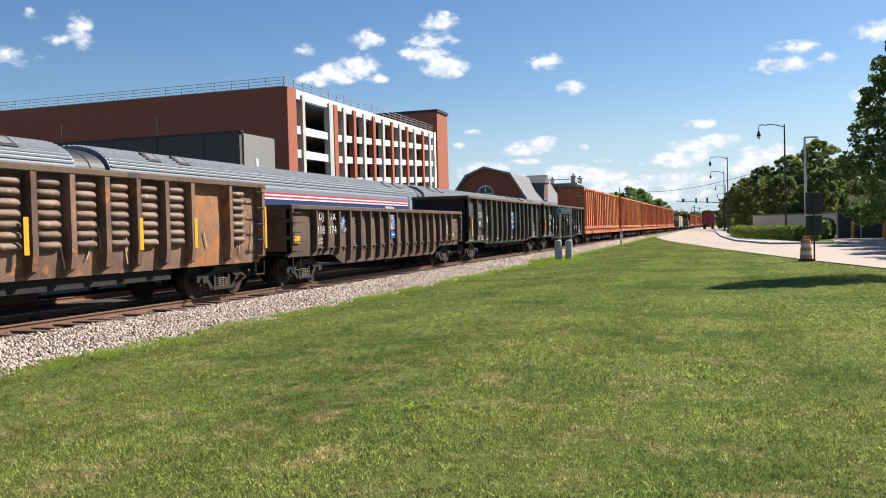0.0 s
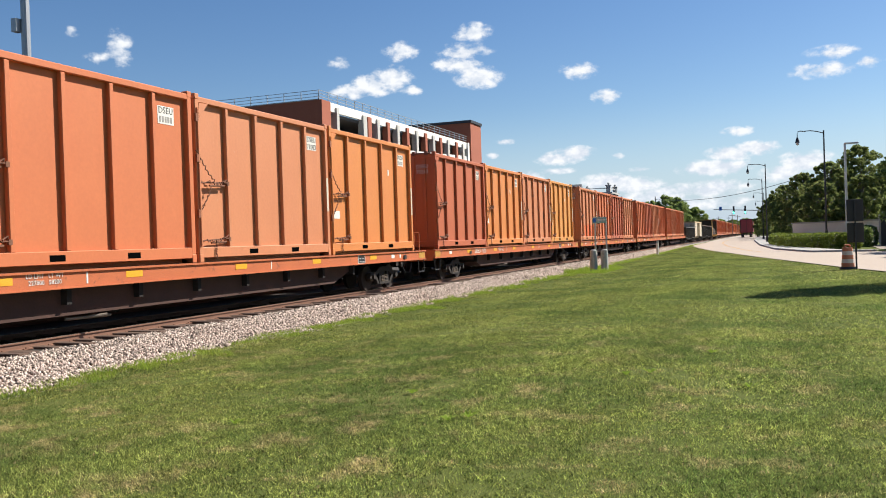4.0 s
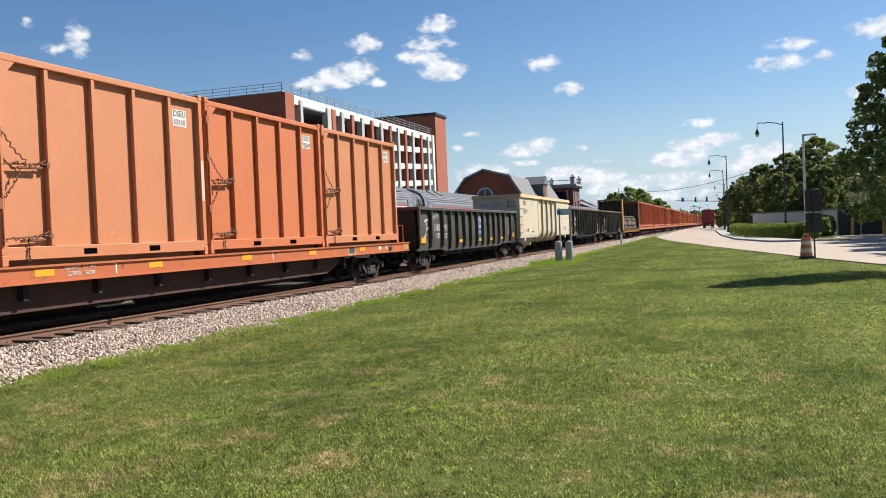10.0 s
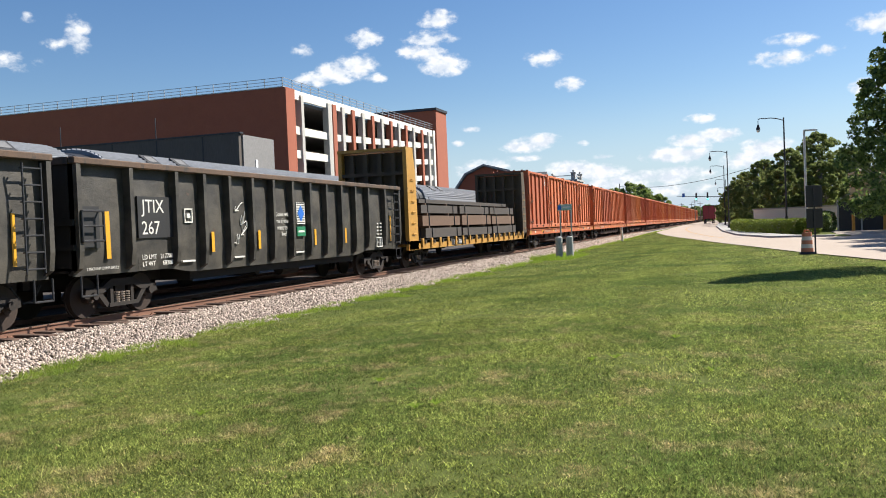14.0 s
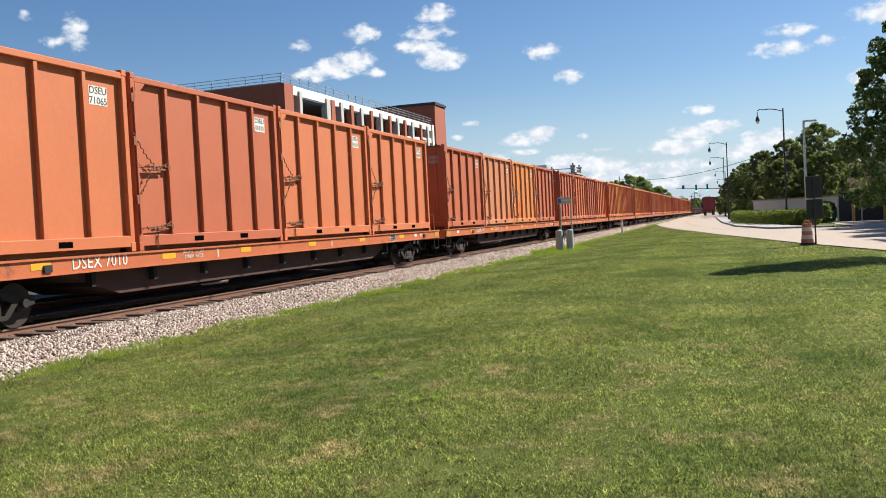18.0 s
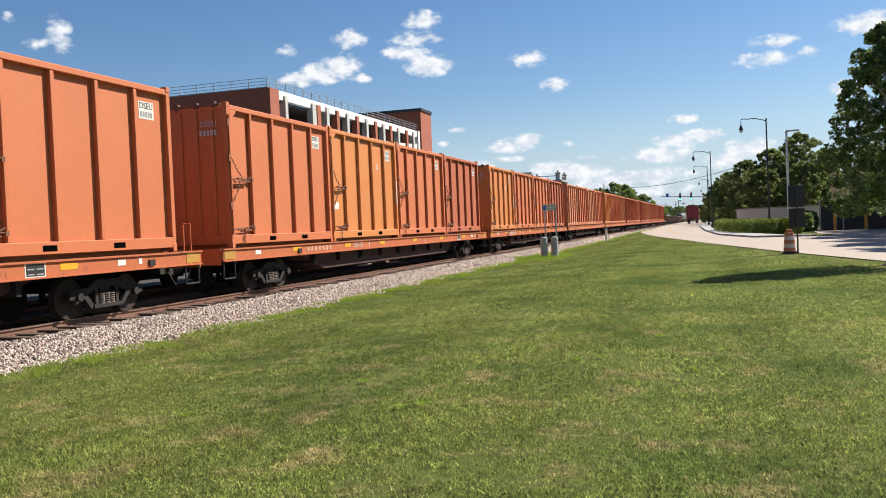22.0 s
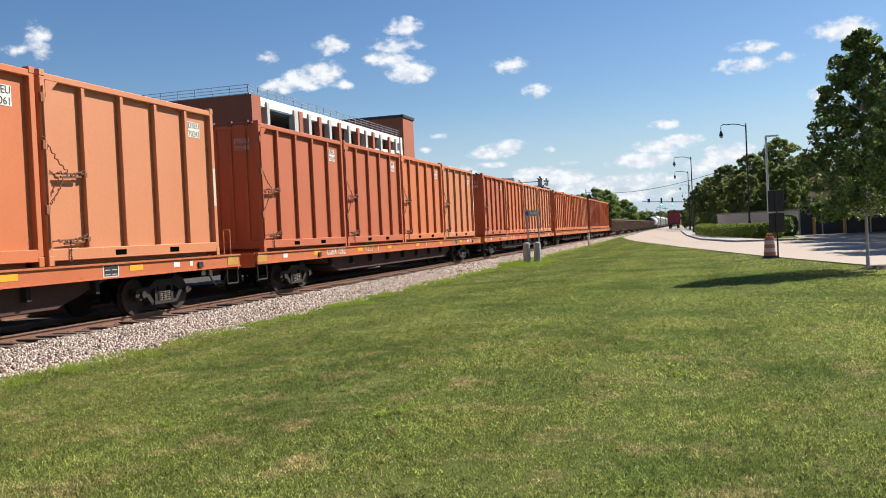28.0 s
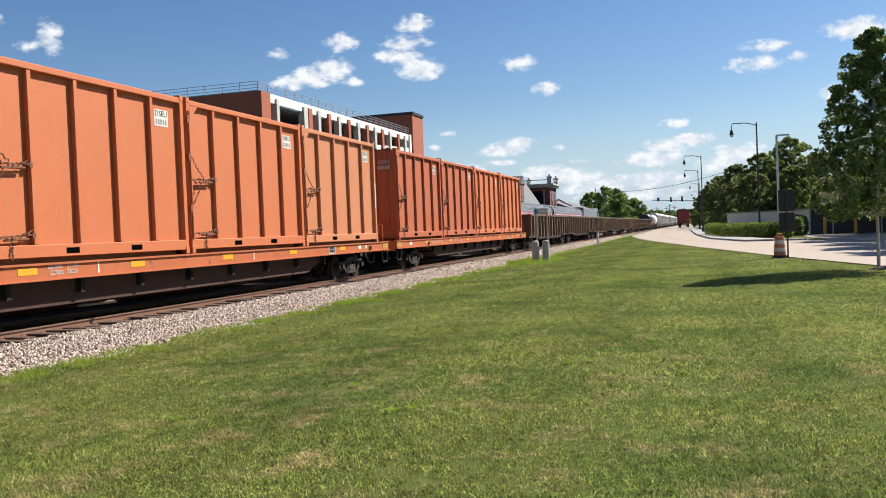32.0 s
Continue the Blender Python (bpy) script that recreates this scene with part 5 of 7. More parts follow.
def trucks(car, ys, r=.42, side=1.0):
    """Two four-wheel trucks with cast side frames, springs and bearing caps."""
    fr = bmesh.new()
    for s in (-1, 1):
        x = s * side
        prism(fr, [(-1.15, .42), (-1.12, .60), (-.62, .63), (-.36, .78), (.36, .78), (.62, .63), (1.12, .60), (1.15, .42), (.98, .40), (.98, .50), (.60, .50), (.36, .62), (-.36, .62), (-.60, .50), (-.98, .50), (-.98, .40)], "x", x - .07, x + .07)
        prism(fr, [(-.46, .19), (.46, .19), (.44, .27), (-.44, .27)], "x", x - .09, x + .09)
        for w in (-1, 1):
            prism(fr, [(w * .40, .19), (w * .52, .20), (w * .80, .51), (w * .64, .51), (w * .46, .30)], "x", x - .06, x + .06)
            prism(fr, [(w * .28, .26), (w * .37, .26), (w * .37, .64), (w * .28, .64)], "x", x - .05, x + .05)
    box(fr, -side, side, -.16, .16, .50, .78)
    frame_me = mesh_of("side_frame", fr, M_TRUCK)
    wh = bmesh.new()
    bmesh.ops.create_cone(wh, cap_ends=True, segments=24, radius1=r, radius2=r, depth=.12, matrix=Matrix.Rotation(radians(90), 4, "Y"))
    bmesh.ops.create_cone(wh, cap_ends=True, segments=24, radius1=r + .028, radius2=r + .028, depth=.03, matrix=Matrix.Translation((-.06, 0, 0)) @ Matrix.Rotation(radians(90), 4, "Y"))
    bmesh.ops.create_cone(wh, cap_ends=True, segments=14, radius1=.13, radius2=.11, depth=.30, matrix=Matrix.Translation((.08, 0, 0)) @ Matrix.Rotation(radians(90), 4, "Y"))
    wheel_me = mesh_of("wheel", wh, M_WHEEL)
    cap_me = mesh_of("bearing_cap", R(((-.02, 0, 0), (.08, 0, 0), .085, 12)), M_TRUCK)
    sp = bmesh.new()
    for dy in (-.16, 0, .16):
        for k in range(5):
            rod(sp, (0, dy, .27 + k * .048), (0, dy, .295 + k * .048), .075, 9)
    spring_me = mesh_of("spring", sp, M_SPRING)
    for yc in ys:
        tr = part("truck", frame_me, None, car, "dark cast steel truck side frames")
        tr.location = (0, yc, 0)
        for dy in (-.89, .89):
            for s in (-1, 1):
                w = part("wheel", wheel_me, None, tr)
                w.matrix_basis = pose(s * .76, dy, r, 0, 0, 0 if s > 0 else 180)
            c = part("bearing_cap", cap_me, None, tr)
            c.location = (side + .05, dy, r + .04)
        s = part("spring", spring_me, None, tr, "pale coil springs")
        s.location = (side + .02, 0, 0)


def coupler(car, y, way):
    part("coupler", B((-.12, .12, min(y, y + way * .62), max(y, y + way * .62), .70, .92), (-.2, .2, min(y + way * .45, y + way * .7), max(y + way * .45, y + way * .7), .66, .96)), M_TRUCK, car)
    part("air_hose", R(((.35, y, .75), (.38, y + way * .25, .42), .025, 6), ((.38, y + way * .25, .42), (.25, y + way * .6, .45), .025, 6)), M_BLACK, car)


def ladder(car, x, y, z0, z1, n, material, wide=.42):
    rods = [((x + .07, y, z0 + (z1 - z0) * k / (n - 1)), (x + .07, y + wide, z0 + (z1 - z0) * k / (n - 1)), .018, 6) for k in range(n)]
    for r in rods:
        part("rung", R(r, ((x, y + .01, r[0][2]), (x + .075, y + .01, r[0][2]), .018, 5), ((x, y + wide - .01, r[0][2]), (x + .075, y + wide - .01, r[0][2]), .018, 5)), material, car)


M_HINGE = mat("worn_hinge_steel", (0.34, 0.10, 0.035), (0.20, 0.075, 0.04), rough=0.75, scale=8, mixed=1.0)
CL, CH, CW = 6.35, 3.83, 1.25


def container(shade, patch=False):
    M = CONT[shade]
    words = {"orange": "orange-red", "red": "faded brick-red", "salmon": "faded salmon-orange", "amber": "amber-orange", "yellow": "yellow-orange"}[shade]
    c = thing("waste_container", words + " ribbed steel waste container on a flat car", "container", "containers on the flat cars")
    d = .115
    part("side_panel", B((CW - d - .04, CW - d, .1, CL - .1, .22, CH - .16)), M, c)
    # the second box is an added block that stops light under the container
    part("body", B((-CW + d, CW - d - .04, .07, CL - .05, .15, CH - .12), (-CW + .25, CW - .25, .2, CL - .2, -.083, .16)), M, c)
    part("lid", B((-CW + .06, CW - .06, .06, CL - .06, CH - .12, CH - .05)), M_ROOFTARP, c, "dark lid")
    rail = bmesh.new()
    for x0, x1 in ((CW - .13, CW), (-CW, -CW + .13)):
        box(rail, x0, x1, .02, CL - .02, CH - .17, CH - .03, bevel=.015)
    part("top_rail", rail, M, c)
    for y in (.02, CL - .12):
        part("end_rail", B((-CW + .13, CW - .13, y, y + .10, CH - .16, CH - .04)), M, c)
    part("lid_edge", B((-CW + .2, CW - .2, -.012, .05, CH - .05, CH + .005), *[(x, x + .12, -.03, .08, CH - .10, CH + .06) for x in (-.95, -.35, .25, .8)], bevel=.006), M_ROOFTARP, c, "dark lid edge with four lugs")
    part("bottom_rail", B((CW - .12, CW, .02, CL - .02, .02, .27), (-CW, -CW + .12, .02, CL - .02, .02, .27), (-CW + .12, CW - .12, .02, .14, .02, .27), (-CW + .12, CW - .12, CL - .14, CL - .02, .02, .27), bevel=.012), M, c)
    for y in (2.05, 4.1):
        # no hole is cut: a black box paints the pocket's shade
        part("fork_pocket", B((CW - .1, CW + .003, y, y + .38, .08, .20)), M_POCKETSHADE, c, "fork pocket, its inner shade painted black")
    for y0, y1 in ((0, .15), (CL - .15, CL)):
        for x0, x1 in ((CW - .15, CW + .002), (-CW - .002, -CW + .15)):
            part("corner_post", B((x0, x1, y0, y1, .12, CH - .1), bevel=.012), M, c)
            part("corner_casting", B((x0 - .008, x1 + .008, y0 - .008 if y0 == 0 else y0, y1 if y0 == 0 else y1 + .008, CH - .1, CH + .035), bevel=.012), M, c)
            part("corner_casting", B((x0 - .008, x1 + .008, y0 - .008 if y0 == 0 else y0, y1 if y0 == 0 else y1 + .008, -.084, .12), bevel=.012), M, c)
    for k in range(1, 5):
        y = CL * k / 5
        part("rib", B((CW - d, CW - .012, y - .06, y + .06, .27, CH - .17), bevel=.012), M, c)
    for x in (-.75, -.25, .25, .75):
        part("end_rib", B((x - .06, x + .06, .02, .07, .27, CH - .16), bevel=.01), M, c)
    # gussets at the leading end of the top rail
    bm = bmesh.new()
    prism(bm, [(.15, CH - .17), (.5, CH - .17), (.15, CH - .52)], "x", CW - .05, CW + .004)
    part("gusset", bm, M, c)
    # door binders: bar, ratchet and slack chain
    for z in (1.78, .42):
        part("latch_bar", R(((CW + .0, .05, z), (CW + .0, 1.2, z + .05), .016, 6), ((CW + .0, .45, z - .05), (CW + .0, 1.05, z - .03), .024, 6)), M_CHAIN, c, "rusty ratchet binder")
        part("keeper", B((CW - .04, CW + .02, 1.15, 1.23, z - .02, z + .08)), M_CHAIN, c)
    for a, b in (((CW + .02, -.03, 2.55), (CW + .0, .66, 1.84)), ((CW + .01, .05, 1.12), (CW + .0, .55, 1.76)), ((CW + .02, .35, 1.84), (CW + .02, 1.12, 1.88)), ((CW + .02, .15, .44), (CW + .02, 1.15, .54)), ((CW + .02, .62, .48), (CW + .03, .60, .02))):
        a, b = Vector(a), Vector(b)
        links = []
        for k in range(25):
            pt = a.lerp(b, k / 24) - Vector((0, 0, .07 * math.sin(math.pi * k / 24)))
            links.append(pt + Vector((.012 * (k % 2), .017 * ((k % 3) - 1), .019 * ((k % 4) - 1.5))))
        part("chain", tube(links, .015, 5), M_CHAIN, c, "slack rusty chain")
    for z in (.95, 2.25, 3.2):
        part("hinge", B((CW - .02, CW + .035, -.03, .10, z, z + .2), bevel=.01), M_HINGE, c, "worn door hinge")
    part("lock_rod", R(((CW + .02, .06, .3), (CW + .02, .06, CH - .3), .022, 6)), M, c)
    part("number_plate", B((CW - d, CW - d + .006, 5.31, 5.85, 3.03, 3.43)), M_LABEL, c, "white stencilled plate")
    if patch:
        part("placard", B((CW - d, CW - d + .006, .36, .74, 1.04, 1.28)), M_LABEL, c, "torn white paper placard")
        for y, z in ((1.42, 2.42), (4.5, 2.62)):
            part("paper_label", B((CW - d, CW - d + .006, y - .05, y + .05, z, z + .2)), M_LABEL, c, "small white paper label")
    if shade in ("salmon", "amber", "yellow"):
        part("worn_stripe", B((CW, CW + .006, CL - .14, CL - .03, 1.25, 2.25)), M_CREAM, c, "pale worn stripe on the end post")
    return c


M_FADED = mat("faded_stencil", (0.66, 0.42, 0.30), (0.58, 0.30, 0.18), rough=0.7, scale=9, mixed=1.0)
M_GREYINK = mat("faded_ink", (0.26, 0.25, 0.24), (0.40, 0.38, 0.35), rough=0.7, scale=14, mixed=1.0, bump=0)
M_STENCIL = mat("worn_white_stencil", (0.62, 0.60, 0.57), (0.42, 0.36, 0.32), rough=0.7, scale=9, bump=0)
M_TOUCHUP = mat("fresh_orange_paint", (0.72, 0.135, 0.030), (0.64, 0.115, 0.028), rough=0.55, scale=1.5, bump=0)


def digits(y0, y1, z0, z1):
    """Five worn stencil digits that cannot be read, as bars."""
    w = (y1 - y0) / 5
    return [(y0 + w * k, y0 + w * (k + .68), z0, z1) for k in range(5)]


def number_container(c, number):
    side, end = CW - .115 + .009, -.006
    if number:
        lettering("DSEU\n" + number, .215, M_INK, c, on_side(side, 5.58, 3.225), "stencil")
        lettering("DSEU\n" + number, .215, M_STENCIL, c, on_end(.68, end, 3.17), "stencil")
    else:
        lettering("DSEU", .205, M_INK, c, on_side(side, 5.58, 3.33), "stencil")
        part("stencil_line", SIDE_BARS, None, c)
        lettering("DSEU", .215, M_STENCIL, c, on_end(.68, end, 3.29), "stencil")
        part("stencil_line", END_BARS, None, c)


def marks(c, rows):
    """Touched-up paint, paper placards and streaks on single panels: kind, from and to along the side, foot and top, lean."""
    for kind, a, b, lo, hi, lean in rows:
        x, lo, hi = CW - .115, lo - .07, hi - .07
        if kind == "placard":
            part("placard", B((x, x + .005, a, b, lo, hi)), M_LABEL, c, "torn white paper placard")
        elif kind == "plate":
            part("number_plate", B((x, x + .006, a, b, lo, hi)), M_LABEL, c, "white stencilled plate")
            lettering("DSEU\n70229", .215, M_INK, c, on_side(x + .009, (a + b) / 2, (lo + hi) / 2 - .005), "stencil")
        elif kind == "loop":
            bm = bmesh.new()
            for k in range(4):
                ya, yb = a + (b - a) * k / 4, a + (b - a) * (k + .82) / 4
                zt = hi - .08 * (k % 2)
                outer = [(ya, lo + .1 * (k % 3)), (ya + .02, zt - .12), (ya + .12, zt), (yb - .05, zt - .02), (yb, zt - .2), (yb - .14, zt - .22), (ya + .16, zt - .16), (ya + .14, lo + .08 * (k % 2))]
                prism(bm, outer, "x", x, x + .003 + .0006 * k)
            part("paint_patch", bm, M_TOUCHUP, c, "looping strokes of fresh orange paint")
        else:
            bm = bmesh.new()
            prism(bm, [(a, lo), (b, lo + .03), (b + lean, hi - .03), ((a + b) / 2, hi), (a + lean, hi - .09)], "x", x, x + .004)
            part("paint_patch", bm, M_TOUCHUP, c, "patch of fresh orange touch-up paint")


def flat_car(number):
    f = thing("flat_car", "long orange steel flat car carrying waste containers", "flat car", "flat cars of the train")
    y0, y1 = -.66, 26.65
    part("deck", B((-1.3, 1.3, y0, y1, 1.16, 1.275)), M_FLATSHADE, f, "deck coloured as in shade")
    part("side_sill", B((1.22, 1.36, y0, y1, .93, 1.275), bevel=.012), M_FLAT, f, "orange side sill")
    part("side_sill", B((-1.36, -1.22, y0, y1, .93, 1.275)), M_FLAT, f)
    part("sill_flange", B((1.36, 1.40, y0, y1, 1.235, 1.275), (1.36, 1.40, y0, y1, .93, .955)), M_FLAT, f)
    for y in (y0 - .04, y1):
        part("end_sill", B((-1.3, 1.3, y, y + .04, .85, 1.28)), M_FLAT, f)
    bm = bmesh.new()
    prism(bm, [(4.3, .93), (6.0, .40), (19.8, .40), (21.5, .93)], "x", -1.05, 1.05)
    part("centre_sill", bm, M_FLATSHADE, f, "fishbelly centre sill coloured as in shade")
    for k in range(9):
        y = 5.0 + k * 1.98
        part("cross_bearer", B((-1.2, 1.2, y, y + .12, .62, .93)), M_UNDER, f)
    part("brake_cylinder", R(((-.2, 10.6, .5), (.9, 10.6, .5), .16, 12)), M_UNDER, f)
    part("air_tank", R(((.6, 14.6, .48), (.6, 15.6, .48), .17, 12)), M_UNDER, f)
    part("brake_rod", R(((.9, 9.2, .32), (.9, 10.4, .30), .03, 6), ((.8, 9.6, .30), (1.1, 10.1, .34), .03, 6)), M_SPRING, f)
    for y in (y0 + .05, y1 - .65):
        part("step", R(((1.33, y, .93), (1.33, y, .48), .02, 6), ((1.33, y + .55, .93), (1.33, y + .55, .48), .02, 6), ((1.33, y, .48), (1.33, y + .55, .48), .022, 6)), M_STEEL_DARK, f)
        part("grab_plate", B((1.362, 1.37, y, y + .55, .99, 1.22)), M_DULLYEL, f, "yellow end plate")
    part("hand_brake", R(((1.0, y1 - .2, 1.28), (1.0, y1 - .2, 1.95), .02, 6), ((1.2, y1 - .2, 1.28), (1.2, y1 - .2, 1.95), .02, 6), ((1.0, y1 - .2, 1.95), (1.2, y1 - .2, 1.95), .02, 6)), M_FLAT, f)
    for y in (3.25, 7.1, 10.38, 14.2, 18.0, 21.8):
        part("reflector", B((1.36, 1.366, y, y + .49, 1.06, 1.19)), M_YELLOW, f, "yellow reflector strip")
    for y, w in ((1.0, .3), (3.5, .16), (23.5, .26), (24.2, .12)):
        part("data_stencil", B((1.36, 1.365, y, y + w, 1.06, 1.18)), M_LABEL, f, "white stencil")
    part("data_panel", B((1.36, 1.364, 20.9, 21.42, .965, 1.24)), M_LABEL, f, "white-bordered data panel")
    part("data_field", B((1.364, 1.366, 20.93, 21.39, .985, 1.22)), M_BLACK, f, "black data field")
    for k in range(4):
        part("data_line", B((1.366, 1.368, 20.96 + .23 * (k % 2), 21.13 + .23 * (k % 2), 1.01 + .1 * (k // 2), 1.03 + .1 * (k // 2))), M_GREYCOL, f)
    part("lashing_eye", B((1.362, 1.40, 3.55, 3.75, 1.0, 1.14), (1.362, 1.40, 24.55, 24.75, 1.0, 1.14)), M_BLACK, f)
    lettering("LD LMT   LT WT\n227800   58200", .12, M_LABEL, f, on_side(1.367, 8.3, 1.13), "weight_stencil")
    for y in (9.3, 15.8):
        part("jacking_mark", B((1.36, 1.365, y, y + .04, 1.0, 1.22)), M_LABEL, f)
    if number:
        lettering(number, .35, M_LABEL, f, on_side(1.367, 5.1, 1.12), "car_number")
    else:
        for k in range(7):
            part("car_number", B((1.366, 1.369, 4.2 + .27 * k, 4.34 + .27 * k, 1.03, 1.17)), M_FADED, f)
    trucks(f, (2.45, 23.5))
    coupler(f, y0, -1)
    coupler(f, y1, 1)
    return f


def container_block(at, shades, numbers, car_numbers, touched):
    for i, row in enumerate(shades):
        f = flat_car(car_numbers.get(i))
        moves(f, at + 28.3 * i)
        for j, s in enumerate(row.split()):
            proto = PROTO[s]
            c = copy_thing(proto, pose(0, 0, 0))
            number_container(c, numbers.get((i, j)))
            marks(c, touched.get((i, j), ()))
            moves(c, at + 28.3 * i, (CL + .133) * j, 1.36)


PROTO = {}


def container_trains():
    global SIDE_BARS, END_BARS
    SIDE_BARS = mesh_of("stencil_line", B(*[(CW - .108, CW - .105, a, b, lo, hi) for a, b, lo, hi in digits(5.36, 5.82, 3.07, 3.20)]), M_GREYINK)
    END_BARS = mesh_of("stencil_line", B(*[(a, b, -.008, .0, lo, hi) for a, b, lo, hi in digits(.40, .96, 2.98, 3.13)]), M_STENCIL)
    for s in CONT:
        PROTO[s] = container(s, patch=s in ("amber", "yellow"))
    container_block(77.91, ["orange orange salmon amber", "red amber salmon yellow", "salmon orange red salmon", "orange red salmon orange", "orange salmon orange salmon"],
                    {(0, 2): "71003", (1, 2): "70241", (3, 2): "70229", (4, 0): "70453", (4, 2): "70547", (1, 0): "70213", (3, 1): "70494"}, {1: "DSEX 7133", 2: "DSEX 7011", 3: "DSEX 7165", 4: "DSEX 7004"},
                    {(2, 0): [("patch", 2.0, 2.85, .34, 1.2, 0), ("patch", 3.1, 3.95, .34, 1.25, 0), ("patch", 4.25, 4.9, .34, 1.2, .05), ("patch", 5.2, 5.95, .34, .95, .1)], (3, 0): [("patch", 3.72, 3.92, .30, 3.0, 0)], (3, 1): [("patch", 1.55, 2.32, .34, 1.04, .02), ("loop", 4.1, 6.05, .36, 1.22, 0)], (3, 2): [("patch", 1.71, 2.26, .33, .77, .03), ("patch", 2.92, 3.6, .35, .83, -.03), ("plate", .48, 1.02, 3.26, 3.66, 0)]})
    container_block(314.56, ["red orange orange orange", "orange red orange orange", "red salmon amber red", "red orange red orange", "orange amber orange red", "amber orange orange red", "salmon orange salmon orange", "amber orange orange salmon", "red red orange salmon", "red orange salmon salmon", "orange orange orange salmon", "red red orange orange"],
                    {(1, 3): "70879", (2, 0): "70876", (7, 2): "71061", (7, 3): "70243", (8, 0): "70169", (1, 0): "71065", (3, 0): "70064", (5, 0): "70329", (10, 0): "70713", (9, 2): "70371"}, {1: "DSEX 7010", 2: "DSEX 7181", 3: "DSEX 7183", 5: "DSEX 7015", 8: "DSEX 7262"},
                    {(2, 1): [("patch", 5.2, 5.85, .33, .68, 0)], (2, 2): [("patch", 1.47, 2.3, .36, 1.37, -.04), ("placard", 3.94, 4.32, .45, .59, 0)]})
    # the patterns themselves are taken away again
    for k, s in enumerate(list(PROTO)):
        o = PROTO[s]
        for ch in list(o.children_recursive):
            bpy.data.objects.remove(ch)
        bpy.data.objects.remove(o)


def gondola(length, top, floor, ribs, M, label, belly=0.0, rib_w=.15, chord=None, bulge=.05, louvre=False, steps=None, half=1.5, name="gondola_car", deep=.12, wide_ends=False, ribbed=None):
    """Open steel gondola: side sheets between vertical ribs, heavy top chord, ends, floor, trucks."""
    g = thing(name, label, "gondola car", "gondola cars of the train")
    chord = chord or M
    y0, y1 = (-.12, length - .02) if wide_ends else (.1, length - .1)
    for s in (1, -1):
        x = s * half
        part("top_chord", B((min(x, x - s * .16), max(x, x - s * .16), y0 - .06, y1 + .06, top - .14, top), bevel=.02), chord, g, "top chord")
    for y in (y0 - .06, y1 - .1):
        part("end_chord", B((-half + .16, half - .16, y, y + .16, top - .14, top)), chord, g)
    # wide-ended cars: the leading end's shade is painted on
    part("end_wall", B((-half + .1, half - .1, y0, y0 + .08, floor, top - .14)), M_ENDSHADE if wide_ends else M, g)
    part("end_wall", B((-half + .1, half - .1, y1 - .08, y1, floor, top - .14)), M, g)
    for z in (floor + .4, floor + .9):
        if z < top - .4:
            part("end_rib", B((-half + .1, half - .1, y0 - .07, y0, z, z + .12)), M_ENDSHADE if wide_ends else M, g)
    part("floor", B((-half + .1, half - deep - .06, y0, y1, floor - .05, floor + .05)), M_UNDER, g)
    part("far_side", B((-half + .02, -half + .08, y0, y1, floor, top - .14)), M, g)
    # the lawn-side sheets, each a slightly bellied panel
    xs = half - deep
    edges = [y0 + (y1 - y0) * k / ribs for k in range(ribs + 1)]
    if wide_ends:
        steps = [1.5, 1.47] + [1.03] * (ribs - 4) + [1.42, 1.40]
    if steps:
        ribs = len(steps)
        edges = [y0 + (y1 - y0) * sum(steps[:k]) / sum(steps) for k in range(ribs + 1)]
    g["panel"] = (y1 - y0) / ((1.5 + 1.47 + 1.42 + 1.40) + 1.03 * (ribs - 4)) if wide_ends else (y1 - y0) / ribs
    low = floor - .12
    for k, (a, b) in enumerate(zip(edges, edges[1:])):
        def drop(y):
            u = (y - y0) / (y1 - y0)
            return low - belly * (ease(.17, .23, u) - ease(.77, .83, u))
        bm = bmesh.new()
        ny, nz = 5, 6
        grid = []
        for iz in range(nz + 1):
            rowv = []
            for iy in range(ny + 1):
                u, v = iy / ny, iz / nz
                y = a + (b - a) * u
                z = drop(y) + (top - .1 - drop(y)) * v
                rowv.append(bm.verts.new((xs + bulge * math.sin(math.pi * u) ** .5 * math.sin(math.pi * min(1, v * 1.05)) ** .5 * random.uniform(.7, 1.2), y, z)))
            grid.append(rowv)
        for iz in range(nz):
            for iy in range(ny):
                bm.faces.new((grid[iz][iy], grid[iz][iy + 1], grid[iz + 1][iy + 1], grid[iz + 1][iy]))
        blank = louvre and k in (1, ribs - 2)
        sheet_ob = part("side_sheet", bm, M_ORANGERUST if blank else M, g, "flaking orange rust" if blank else "", smooth=True)
        if louvre and not blank:
            la, lb = (a + .2, a + .85) if k == ribs - 1 else (a + .17, b - .17)
            for i in range(7):
                z = 1.47 + i * .2
                bm = bmesh.new()
                rings = []
                for u, f in ((0, .15), (.06, .65), (.18, .95), (.5, 1.0), (.82, .95), (.94, .65), (1, .15)):
                    rings.append([bm.verts.new((xs + .02 + .15 * f * math.sin(math.pi * j / 6), la + (lb - la) * u, z - .085 * (.4 + .6 * f) * math.cos(math.pi * j / 6) - .02 * math.sin(math.pi * j / 6))) for j in range(7)])
                for r1, r2 in zip(rings, rings[1:]):
                    for j in range(6):
                        bm.faces.new((r1[j], r1[j + 1], r2[j + 1], r2[j]))
                bm.faces.new(rings[0][::-1])
                bm.faces.new(rings[-1])
                part("louvre", bm, M_LOUVRE, sheet_ob, smooth=True)
